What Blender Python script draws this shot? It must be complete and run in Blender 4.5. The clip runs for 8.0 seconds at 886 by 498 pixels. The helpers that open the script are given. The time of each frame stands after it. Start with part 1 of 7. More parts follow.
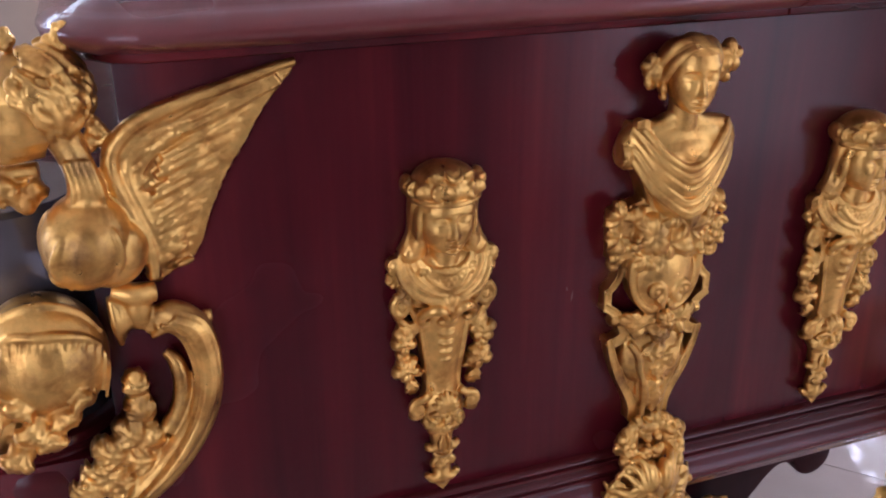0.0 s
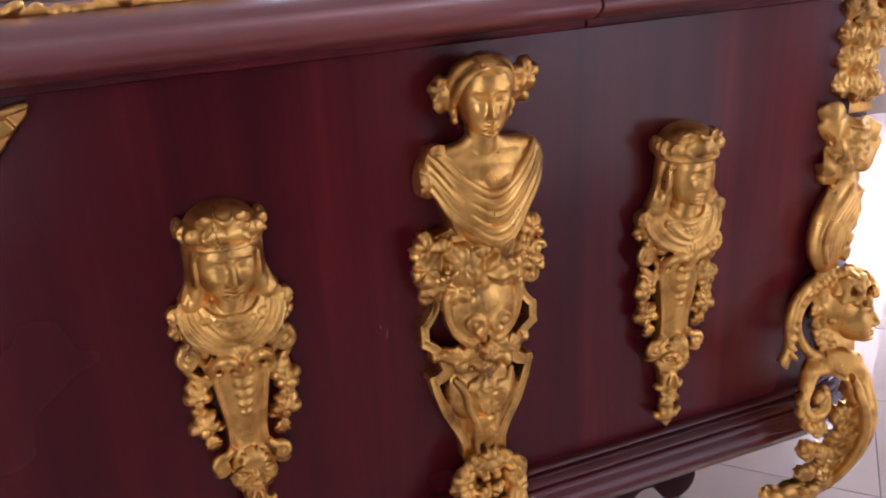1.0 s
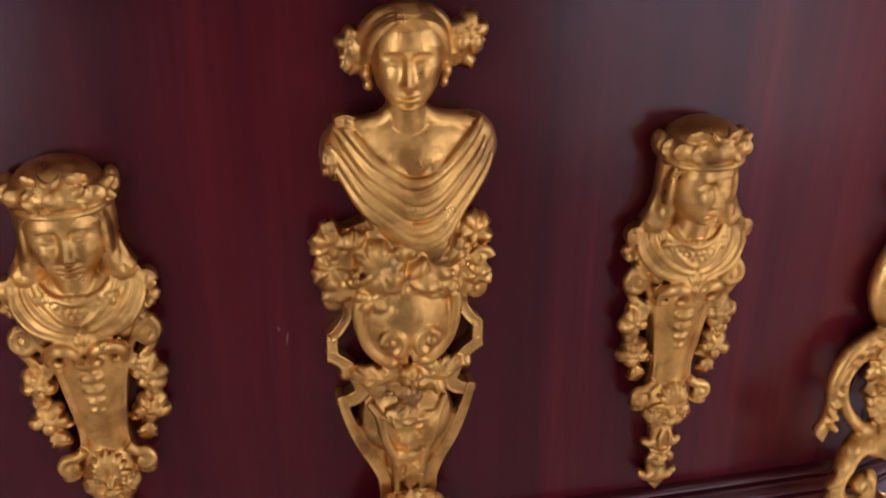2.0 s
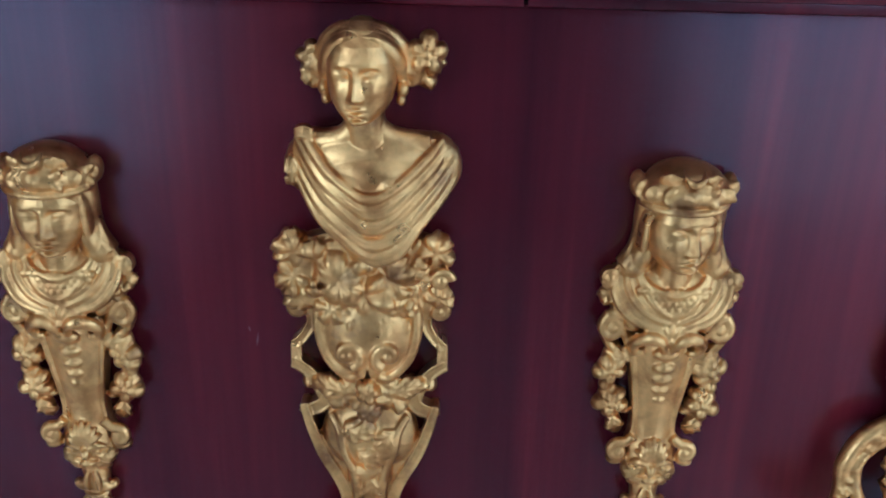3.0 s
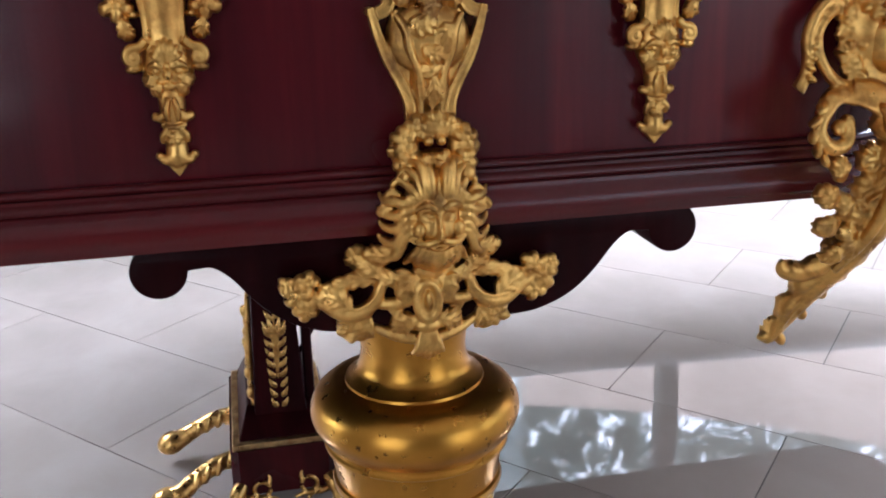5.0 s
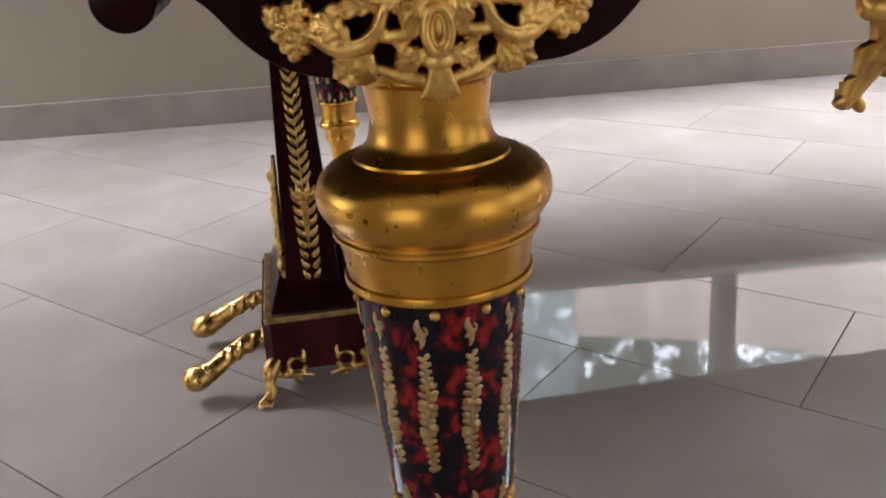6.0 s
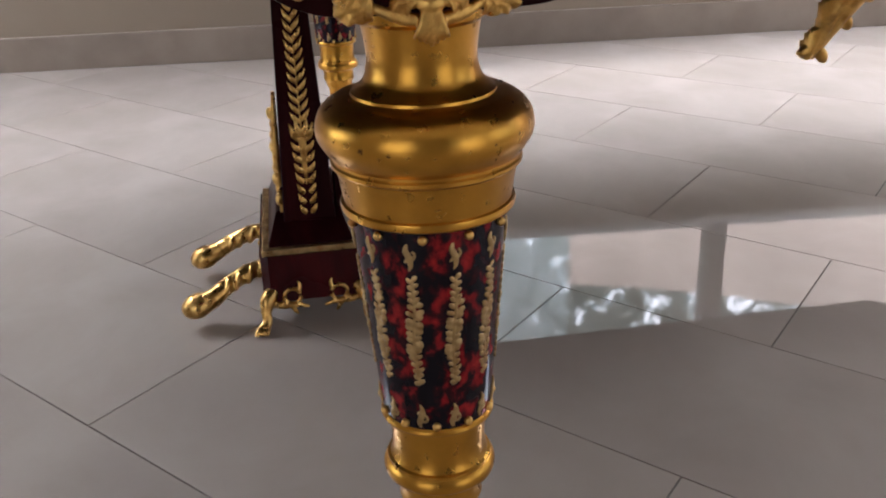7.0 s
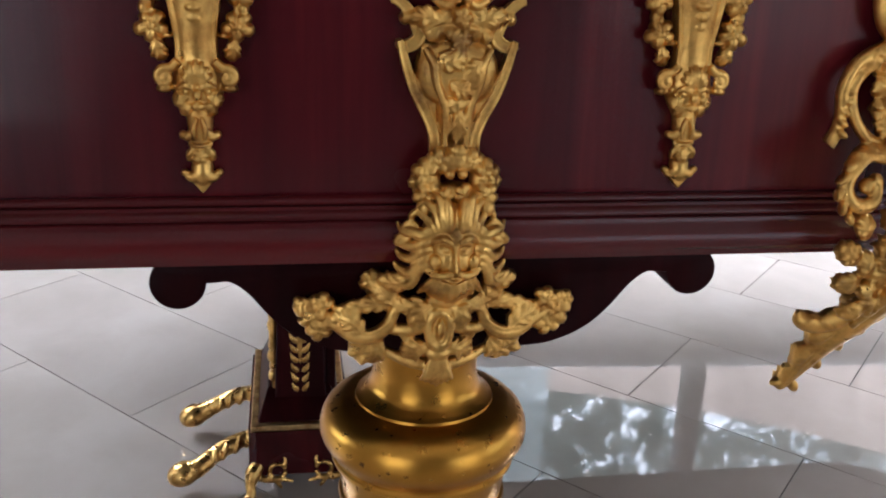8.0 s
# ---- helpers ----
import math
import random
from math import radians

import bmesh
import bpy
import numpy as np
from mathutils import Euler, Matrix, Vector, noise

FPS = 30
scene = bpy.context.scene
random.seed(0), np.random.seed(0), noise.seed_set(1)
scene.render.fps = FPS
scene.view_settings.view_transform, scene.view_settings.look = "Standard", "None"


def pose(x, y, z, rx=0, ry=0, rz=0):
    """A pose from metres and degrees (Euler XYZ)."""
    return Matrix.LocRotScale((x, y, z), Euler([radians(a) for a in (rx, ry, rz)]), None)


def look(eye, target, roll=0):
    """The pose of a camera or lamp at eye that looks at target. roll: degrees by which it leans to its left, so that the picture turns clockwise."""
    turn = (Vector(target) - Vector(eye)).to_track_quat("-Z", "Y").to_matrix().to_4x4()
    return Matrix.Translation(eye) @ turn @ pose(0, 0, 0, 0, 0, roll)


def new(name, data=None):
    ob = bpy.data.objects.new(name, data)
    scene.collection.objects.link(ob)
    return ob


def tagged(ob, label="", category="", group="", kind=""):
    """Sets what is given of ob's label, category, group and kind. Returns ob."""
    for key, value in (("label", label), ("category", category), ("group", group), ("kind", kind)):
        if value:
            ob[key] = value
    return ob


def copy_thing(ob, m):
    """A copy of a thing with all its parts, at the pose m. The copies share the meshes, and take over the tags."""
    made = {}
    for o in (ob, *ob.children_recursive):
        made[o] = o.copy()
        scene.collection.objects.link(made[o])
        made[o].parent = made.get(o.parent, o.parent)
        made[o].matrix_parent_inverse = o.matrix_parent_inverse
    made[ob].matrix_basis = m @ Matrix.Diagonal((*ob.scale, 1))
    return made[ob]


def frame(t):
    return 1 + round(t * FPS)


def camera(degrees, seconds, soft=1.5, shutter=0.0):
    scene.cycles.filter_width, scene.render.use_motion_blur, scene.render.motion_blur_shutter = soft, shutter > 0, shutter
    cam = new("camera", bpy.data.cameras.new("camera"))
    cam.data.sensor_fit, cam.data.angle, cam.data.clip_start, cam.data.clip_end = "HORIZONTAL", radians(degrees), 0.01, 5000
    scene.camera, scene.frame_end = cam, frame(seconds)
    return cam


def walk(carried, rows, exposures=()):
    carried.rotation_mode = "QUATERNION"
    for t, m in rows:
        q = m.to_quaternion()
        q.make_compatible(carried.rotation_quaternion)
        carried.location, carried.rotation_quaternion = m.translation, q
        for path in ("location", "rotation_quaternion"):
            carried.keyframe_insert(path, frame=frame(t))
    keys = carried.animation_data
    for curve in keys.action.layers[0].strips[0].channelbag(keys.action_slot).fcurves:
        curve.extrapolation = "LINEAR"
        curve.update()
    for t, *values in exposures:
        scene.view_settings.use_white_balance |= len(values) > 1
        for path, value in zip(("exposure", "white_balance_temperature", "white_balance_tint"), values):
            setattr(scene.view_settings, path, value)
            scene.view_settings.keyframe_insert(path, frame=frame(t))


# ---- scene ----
cam = camera(50.5, 8.0, 2.0)
PATH = [
    (0, (-0.33, -0.495, 1.114), (0.294, 1.228, 0.313), -0.2),
    (0.5, (-0.273, -0.521, 1.128), (0.406, 1.201, 0.37), -2.4),
    (1, (-0.224, -0.497, 1.109), (0.478, 1.211, 0.341), -2.5),
    (1.5, (-0.13, -0.436, 1.104), (0.495, 1.271, 0.269), -1.0),
    (1.7, (-0.108, -0.422, 1.096), (0.45, 1.293, 0.232), -0.3),
    (2.8, (0.031, -0.432, 1.063), (-0.003, 1.408, 0.278), 1.5),
    (3, (0.041, -0.439, 1.074), (0.024, 1.407, 0.303), 1.4),
    (3.5, (0.007, -0.5, 1.089), (0.11, 1.324, 0.274), 1.7),
    (4, (-0.123, -0.605, 1.075), (0.186, 1.206, 0.284), 1.5),
    (4.5, (-0.17, -0.657, 0.982), (0.232, 1.19, 0.328), -0.4),
    (4.7, (-0.151, -0.629, 0.91), (0.276, 1.234, 0.319), -1.0),
    (5.8, (-0.086, -0.529, 0.724), (0.2, 1.336, 0.062), -3.6),
    (6, (-0.091, -0.537, 0.689), (0.19, 1.314, -0.015), -3.7),
    (6.5, (-0.093, -0.558, 0.641), (0.176, 1.256, -0.157), -3.7),
    (7, (-0.094, -0.59, 0.697), (0.184, 1.217, -0.113), -2.2),
    (7.5, (-0.105, -0.579, 0.812), (0.196, 1.259, 0.083), 0.5),
    (8, (-0.103, -0.576, 0.867), (0.22, 1.289, 0.222), 2.0),
]
EXPOSURES = [
    (0.0, 0.22, 5400, 34),
    (1.0, 0.14, 5700, 37),
    (1.7, 0.1, 6100, 38),
    (2.8, 0.4, 4000, 17),
    (3.2, 0.38, 4150, 15),
    (3.7, 0.26, 4950, 16),
    (4.1, 0.2, 5250, 19),
    (5.0, 0.0, 5350, 17),
    (6.0, -0.28, 5800, 15),
    (6.6, -0.4, 5850, 16),
    (7.0, -0.38, 5850, 16),
    (7.5, -0.22, 5650, 14),
    (8.0, -0.15, 5500, 14),
]
walk(cam, [(t, look(eye, target, roll)) for t, eye, target, roll in PATH], EXPOSURES)

# ---------------------------------------------------------------- world and light
world = bpy.data.worlds.new("world")
scene.world = world
world.use_nodes = True
wn = world.node_tree.nodes
sky = wn.new("ShaderNodeTexSky")
sky.sky_type, sky.sun_disc = "NISHITA", False
sky.sun_elevation, sky.sun_rotation = radians(65), radians(17)
world.node_tree.links.new(sky.outputs[0], wn["Background"].inputs[0])
wn["Background"].inputs[1].default_value = 0.12

sun = new("sun", bpy.data.lights.new("sun", "SUN"))
sun.data.energy, sun.data.angle, sun.data.color = 3.0, radians(10), (1.0, 0.96, 0.90)
sun.matrix_world = look((0.9, 3.0, 6.6), (0, 0, 0))


def window_light(name, eye, target, w, h, power, color=(0.98, 0.98, 1.0), spread=180):
    """The sky's light in a window's opening; a spread below 180 narrows the beam."""
    lamp = new(name, bpy.data.lights.new(name, "AREA"))
    lamp.data.shape, lamp.data.size, lamp.data.size_y = "RECTANGLE", w, h
    lamp.data.energy, lamp.data.color, lamp.data.spread = power, color, radians(spread)
    lamp.matrix_world = look(eye, target)
    return lamp


window_light("window_light", (2.85, -3.46, 1.32), (1.4, 0, 1.4), 2.4, 2.6, 29, (1.0, 0.94, 0.86))
window_light("window_light", (-2.65, -3.46, 1.38), (-1.5, 0, 1.2), 2.25, 2.4, 36, (1.0, 0.94, 0.87))
# Beams narrowed by hand to brighten the far floor and spare the near.
window_light("window_light", (2.3, 2.46, 2.32), (1.6, 1.5, 0.0), 3.2, 0.5, 215, (0.92, 0.96, 1.0), 140)
window_light("window_light", (-2.1, 2.80, 2.32), (-1.5, 2.1, 0.0), 2.4, 0.5, 118, (0.90, 0.95, 1.0), 95)
# Added east lamps: extra light from the right and a glint on the cheek.
window_light("window_light", (4.34, 0.6, 1.5), (0, 0.6, 0.9), 2.2, 2.0, 10)
window_light("window_light", (4.34, -1.3, 1.5), (0, -0.6, 0.9), 1.6, 2.0, 14)
# Added west fill lamp; no window is known on that side.
window_light("window_light", (-4.34, 1.5, 1.5), (-0.6, 1.7, -0.6), 2.0, 2.0, 45, (0.90, 0.95, 1.0))


# ---------------------------------------------------------------- materials
def material(name, color, rough=0.5, metal=0.0, coat=0.0, coat_rough=0.05):
    m = bpy.data.materials.new(name)
    m.use_nodes = True
    b = m.node_tree.nodes["Principled BSDF"]
    b.inputs["Base Color"].default_value = (*color, 1)
    b.inputs["Roughness"].default_value, b.inputs["Metallic"].default_value = rough, metal
    b.inputs["Coat Weight"].default_value, b.inputs["Coat Roughness"].default_value = coat, coat_rough
    return m


def node(m, kind, **sets):
    n = m.node_tree.nodes.new(kind)
    for key, value in sets.items():
        n.inputs[key.replace("_", " ")].default_value = value
    return n


def link(m, a, b):
    m.node_tree.links.new(a, b)


def coords(m, scale=(1, 1, 1), turn=(0, 0, 0)):
    c, p = node(m, "ShaderNodeTexCoord"), node(m, "ShaderNodeMapping")
    p.inputs["Scale"].default_value, p.inputs["Rotation"].default_value = scale, turn
    link(m, c.outputs["Object"], p.inputs["Vector"])
    return p.outputs["Vector"]


def ramp(m, fac, stops):
    r = node(m, "ShaderNodeValToRGB")
    e = r.color_ramp.elements
    while len(e) < len(stops):
        e.new(0.5)
    for s, (at, col) in zip(e, stops):
        s.position, s.color = at, (*col, 1)
    link(m, fac, r.inputs["Fac"])
    return r.outputs["Color"]


def noise_tex(m, vec, scale, detail=4.0, rough=0.5, distort=0.0):
    n = node(m, "ShaderNodeTexNoise", Scale=scale, Detail=detail, Roughness=rough, Distortion=distort)
    if vec is not None:
        link(m, vec, n.inputs["Vector"])
    return n.outputs["Fac"]


def bump(m, height, strength, distance=0.002):
    b = node(m, "ShaderNodeBump", Strength=strength, Distance=distance)
    link(m, height, b.inputs["Height"])
    link(m, b.outputs["Normal"], m.node_tree.nodes["Principled BSDF"].inputs["Normal"])


def drive(m, socket, colour):
    link(m, colour, m.node_tree.nodes["Principled BSDF"].inputs[socket])


def mahogany_mat(name, dark, mid, light, rough=0.3, coat=0.2, along=(1.0, 9.0, 9.0), gloss=0.25, coat_rough=0.20):
    m = material(name, mid, rough, 0.0, coat, coat_rough)
    m.node_tree.nodes["Principled BSDF"].inputs["Specular IOR Level"].default_value = gloss
    v = coords(m, along)
    grain = noise_tex(m, v, 2.6, 5.0, 0.5, 0.5)
    fine = noise_tex(m, coords(m, tuple(3.2 * a if a > 1 else a for a in along)), 6.0, 6.0, 0.65, 0.2)
    figure = node(m, "ShaderNodeMix")
    figure.inputs[0].default_value = 0.12
    link(m, grain, figure.inputs[2])
    link(m, fine, figure.inputs[3])
    drive(m, "Base Color", ramp(m, figure.outputs[0], [(0.30, dark), (0.51, mid), (0.70, light)]))
    big = noise_tex(m, coords(m), 5.0, 3.0)
    drive(m, "Roughness", ramp(m, big, [(0.3, (rough * 0.8,) * 3), (0.75, (rough * 1.25,) * 3)]))
    bump(m, noise_tex(m, v, 30.0, 4.0), 0.04, 0.001)
    return m


MAHOGANY = mahogany_mat("mahogany", (0.027, 0.0022, 0.0046), (0.072, 0.0056, 0.0088), (0.140, 0.0130, 0.0150), 0.24, 0.11, along=(7.0, 7.0, 0.5))
MAHOGANY_RAIL = mahogany_mat("mahogany rail", (0.036, 0.004, 0.005), (0.068, 0.008, 0.009), (0.100, 0.009, 0.010), 0.22, 0.3, gloss=0.22)
# Lid wood: lighter copy of the mahogany, its top light put into the colour.
MAHOGANY_LID = mahogany_mat("faded mahogany", (0.085, 0.017, 0.017), (0.140, 0.030, 0.028), (0.195, 0.048, 0.043), 0.30, 0.7, gloss=0.35, coat_rough=0.05)
# short pale scratches in the panel's varnish
wood = MAHOGANY.node_tree.nodes["Principled BSDF"]
under = wood.inputs["Base Color"].links[0].from_socket
for x, z, lean, long in ((-0.0600, 0.8360, 8, 0.0040), (-0.0640, 0.8420, -12, 0.0016)):
    spot = node(MAHOGANY, "ShaderNodeMapping")
    spot.vector_type = "TEXTURE"
    spot.inputs["Location"].default_value = (x, 0, z)
    spot.inputs["Rotation"].default_value = (0, radians(lean), 0)
    spot.inputs["Scale"].default_value = (0.0006, 0.02, long)
    link(MAHOGANY, node(MAHOGANY, "ShaderNodeTexCoord").outputs["Object"], spot.inputs[0])
    off = node(MAHOGANY, "ShaderNodeVectorMath")
    off.operation = "LENGTH"
    link(MAHOGANY, spot.outputs[0], off.inputs[0])
    mark = node(MAHOGANY, "ShaderNodeMapRange", From_Min=1.2, From_Max=0.4, To_Max=0.5)
    link(MAHOGANY, off.outputs["Value"], mark.inputs["Value"])
    worn = node(MAHOGANY, "ShaderNodeMix")
    worn.data_type = "RGBA"
    link(MAHOGANY, mark.outputs["Result"], worn.inputs[0])
    link(MAHOGANY, under, worn.inputs[6])
    worn.inputs[7].default_value = (0.20, 0.14, 0.13, 1)
    under = worn.outputs[2]
link(MAHOGANY, under, wood.inputs["Base Color"])
BLOCK_WOOD = mahogany_mat("dark red mahogany", (0.018, 0.0014, 0.0022), (0.038, 0.0026, 0.0036), (0.066, 0.0050, 0.0060), 0.26, 0.1, (9, 9, 2), 0.15)
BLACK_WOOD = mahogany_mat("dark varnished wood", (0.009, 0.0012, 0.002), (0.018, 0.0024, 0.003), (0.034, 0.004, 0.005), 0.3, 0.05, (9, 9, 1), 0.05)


def gold_mat(name, color, rough, fine=900.0, grain=0.25, tarnish=(0.42, 0.21, 0.06), cast=0.0, calm=1.0):
    m = material(name, color, rough, 1.0)
    v = coords(m)
    cloud = noise_tex(m, v, 38.0, 5.0, 0.6)
    low = tuple(c * 0.72 for c in color)
    tone = ramp(m, cloud, [(0.21, tuple(c * 0.35 for c in tarnish)), (0.30, tarnish), (0.42, low), (0.62, color), (0.85, tuple(min(1, c * 1.15) for c in color))]) if calm == 1.0 else ramp(m, cloud, [(0.2, tuple(c * calm for c in color)), (0.8, color)])
    if calm == 1.0:
        brown = node(m, "ShaderNodeMix")
        brown.data_type, brown.blend_type = "RGBA", "MULTIPLY"
        brown.inputs[0].default_value = 1.0
        link(m, tone, brown.inputs[6])
        link(m, ramp(m, noise_tex(m, coords(m), 55.0, 3.0, 0.6, 0.4), [(0.36, (0.66, 0.57, 0.52)), (0.50, (0.94, 0.92, 0.92)), (0.66, (1.0, 1.0, 1.0))]), brown.inputs[7])
        tone = brown.outputs[2]
    drive(m, "Base Color", tone)
    wear = 0.32 if calm == 1.0 else 0.12
    drive(m, "Roughness", ramp(m, noise_tex(m, v, 90.0, 4.0), [(0.3, (rough * (1 - wear),) * 3), (0.75, (rough * (1 + wear),) * 3)]))
    height = noise_tex(m, v, fine, 3.0)
    if cast:
        lumps = node(m, "ShaderNodeMath")
        lumps.operation = "MULTIPLY_ADD"
        link(m, noise_tex(m, v, 240.0, 2.0), lumps.inputs[0])
        lumps.inputs[1].default_value = cast
        link(m, height, lumps.inputs[2])
        height = lumps.outputs[0]
    bump(m, height, grain, 0.0006)
    return m


GILT = gold_mat("gilt bronze", (0.93, 0.57, 0.150), 0.39, 900.0, 0.30, tarnish=(0.40, 0.23, 0.075), cast=0.7)
GILT_LEG = gold_mat("gilded wood", (0.65, 0.325, 0.045), 0.30, 500.0, 0.08, calm=0.72)
BRASS = gold_mat("polished brass", (0.84, 0.52, 0.15), 0.33, 300.0, 0.05)
FLORAL = gold_mat("pale brass inlay", (0.66, 0.46, 0.20), 0.4, 600.0, 0.2)

# chips through the gilding on the leg's swelling
gb = GILT_LEG.node_tree.nodes["Principled BSDF"]
gilding = gb.inputs["Base Color"].links[0].from_socket
gc = node(GILT_LEG, "ShaderNodeTexCoord")
spots = None
for deg, z, reach in ((-41, 0.507, 0.0075), (-26, 0.506, 0.0055), (28, 0.507, 0.0040), (46, 0.509, 0.005)):
    away = node(GILT_LEG, "ShaderNodeVectorMath")
    away.operation = "DISTANCE"
    away.inputs[1].default_value = (0.079 * math.sin(radians(deg)), -0.079 * math.cos(radians(deg)), z)
    link(GILT_LEG, gc.outputs["Object"], away.inputs[0])
    near = node(GILT_LEG, "ShaderNodeMapRange", From_Min=reach, From_Max=0.0)
    link(GILT_LEG, away.outputs["Value"], near.inputs["Value"])
    if spots is not None:
        most = node(GILT_LEG, "ShaderNodeMath")
        most.operation = "MAXIMUM"
        link(GILT_LEG, near.outputs["Result"], most.inputs[0])
        link(GILT_LEG, spots, most.inputs[1])
        spots = most.outputs[0]
    else:
        spots = near.outputs["Result"]
speck = node(GILT_LEG, "ShaderNodeMath")
speck.operation = "MULTIPLY"
link(GILT_LEG, spots, speck.inputs[0])
link(GILT_LEG, noise_tex(GILT_LEG, gc.outputs["Object"], 640.0, 6.0, 0.8), speck.inputs[1])
chip = node(GILT_LEG, "ShaderNodeMapRange", From_Min=0.33, From_Max=0.44)
link(GILT_LEG, speck.outputs[0], chip.inputs["Value"])
bare = node(GILT_LEG, "ShaderNodeMix")
bare.data_type = "RGBA"
link(GILT_LEG, chip.outputs["Result"], bare.inputs[0])
link(GILT_LEG, gilding, bare.inputs[6])
bare.inputs[7].default_value = (0.11, 0.048, 0.018, 1)
link(GILT_LEG, bare.outputs[2], gb.inputs["Base Color"])

SHELL = material("red tortoiseshell", (0.2, 0.01, 0.01), 0.14, 0.0, 0.0, 0.05)
SHELL.node_tree.nodes["Principled BSDF"].inputs["Specular IOR Level"].default_value = 0.18
sv = coords(SHELL, (1, 1, 0.75))
sh = noise_tex(SHELL, sv, 80.0, 3.5, 0.5, 0.25)
drive(SHELL, "Base Color", ramp(SHELL, sh, [(0.46, (0.007, 0.005, 0.008)), (0.54, (0.035, 0.005, 0.007)), (0.61, (0.20, 0.010, 0.012)), (0.75, (0.36, 0.022, 0.02))]))

TILE = material("glossy porcelain tile", (0.6, 0.57, 0.54), 0.1, 0.0)
info = node(TILE, "ShaderNodeObjectInfo")
tv = coords(TILE)
tn = noise_tex(TILE, tv, 3.5, 5.0, 0.55, 0.4)
tcol = ramp(TILE, tn, [(0.3, (0.290, 0.240, 0.196)), (0.7, (0.355, 0.300, 0.252))])
hue = node(TILE, "ShaderNodeHueSaturation")
mr = node(TILE, "ShaderNodeMapRange")
mr.inputs["To Min"].default_value, mr.inputs["To Max"].default_value = 0.96, 1.04
link(TILE, info.outputs["Random"], mr.inputs["Value"])
link(TILE, mr.outputs["Result"], hue.inputs["Value"])
link(TILE, tcol, hue.inputs["Color"])
drive(TILE, "Base Color", hue.outputs["Color"])
drive(TILE, "Roughness", ramp(TILE, noise_tex(TILE, tv, 14.0, 4.0), [(0.3, (0.015,) * 3), (0.8, (0.035,) * 3)]))
GROUT = material("dark grout", (0.08, 0.067, 0.056), 0.8)

PAINT = material("cream wall paint", (0.74, 0.68, 0.58), 0.6)
bump(PAINT, noise_tex(PAINT, coords(PAINT), 160.0, 3.0), 0.12, 0.001)
drive(PAINT, "Base Color", ramp(PAINT, noise_tex(PAINT, coords(PAINT), 1.3, 3.0), [(0.3, (0.262, 0.203, 0.140)), (0.7, (0.320, 0.252, 0.180))]))
SKIRT = material("grey stone skirting", (0.42, 0.37, 0.32), 0.35)
drive(SKIRT, "Base Color", ramp(SKIRT, noise_tex(SKIRT, coords(SKIRT), 7.0, 5.0), [(0.3, (0.225, 0.175, 0.130)), (0.7, (0.300, 0.238, 0.182))]))
CEIL = material("white ceiling paint", (0.8, 0.79, 0.77), 0.7)
FRAME = material("brown window frame", (0.36, 0.31, 0.27), 0.4)
GLASS = material("window glass", (1, 1, 1), 0.0)
GLASS.node_tree.nodes["Principled BSDF"].inputs["Transmission Weight"].default_value = 1.0
LACQUER = material("silver-grey lacquer", (0.13, 0.13, 0.15), 0.2, 0.5, 0.6, 0.06)
drive(LACQUER, "Roughness", ramp(LACQUER, noise_tex(LACQUER, coords(LACQUER), 20.0), [(0.3, (0.1,) * 3), (0.8, (0.2,) * 3)]))
VENEER = mahogany_mat("dark marquetry veneer", (0.026, 0.014, 0.009), (0.050, 0.027, 0.017), (0.085, 0.046, 0.028), 0.16, 0.4, (1.5, 12, 12))
INLAY = mahogany_mat("lighter inlay veneer", (0.10, 0.045, 0.026), (0.14, 0.065, 0.038), (0.2, 0.10, 0.06), 0.18, 1.0, (8, 8, 8))


# ---------------------------------------------------------------- mesh kit
def part(name, bm, mat, parent=None, label=""):
    """A bmesh as one mesh object under a thing or part."""
    me = bpy.data.meshes.new(name)
    bm.to_mesh(me)
    bm.free()
    me.materials.append(mat)
    ob = new(name, me)
    if parent is not None:
        ob.parent = parent
        ob.matrix_parent_inverse = parent.matrix_world.inverted()
    return tagged(ob, label)


def smooth(ob, angle=40):
    for p in ob.data.polygons:
        p.use_smooth = True
    me = ob.data
    bm = bmesh.new()
    bm.from_mesh(me)
    for e in bm.edges:
        if len(e.link_faces) == 2 and e.calc_face_angle(0) > radians(angle):
            e.smooth = False
    bm.to_mesh(me)
    bm.free()
    return ob


def box(x0, x1, y0, y1, z0, z1, bevel=0.0, seg=2, bm=None):
    own = bmesh.new()
    bmesh.ops.create_cube(own, size=1)
    for v in own.verts:
        v.co = Vector((x0 + (v.co.x + 0.5) * (x1 - x0), y0 + (v.co.y + 0.5) * (y1 - y0), z0 + (v.co.z + 0.5) * (z1 - z0)))
    if bevel:
        bmesh.ops.bevel(own, geom=own.edges[:], offset=bevel, segments=seg, affect="EDGES", profile=0.5)
    if bm is None:
        return own
    me = bpy.data.meshes.new("tmp")
    own.to_mesh(me)
    own.free()
    bm.from_mesh(me)
    bpy.data.meshes.remove(me)
    return bm


def lathe(profile, seg=64):
    """A closed turned form from (radius, z) pairs, top to bottom."""
    bm = bmesh.new()
    rings = [[bm.verts.new((r * math.cos(2 * math.pi * k / seg), r * math.sin(2 * math.pi * k / seg), z)) for k in range(seg)] for r, z in profile]
    for a, b in zip(rings, rings[1:]):
        for k in range(seg):
            bm.faces.new((a[k], b[k], b[(k + 1) % seg], a[(k + 1) % seg]))
    bm.faces.new(rings[0])
    bm.faces.new(rings[-1][::-1])
    bmesh.ops.recalc_face_normals(bm, faces=bm.faces[:])
    return bm


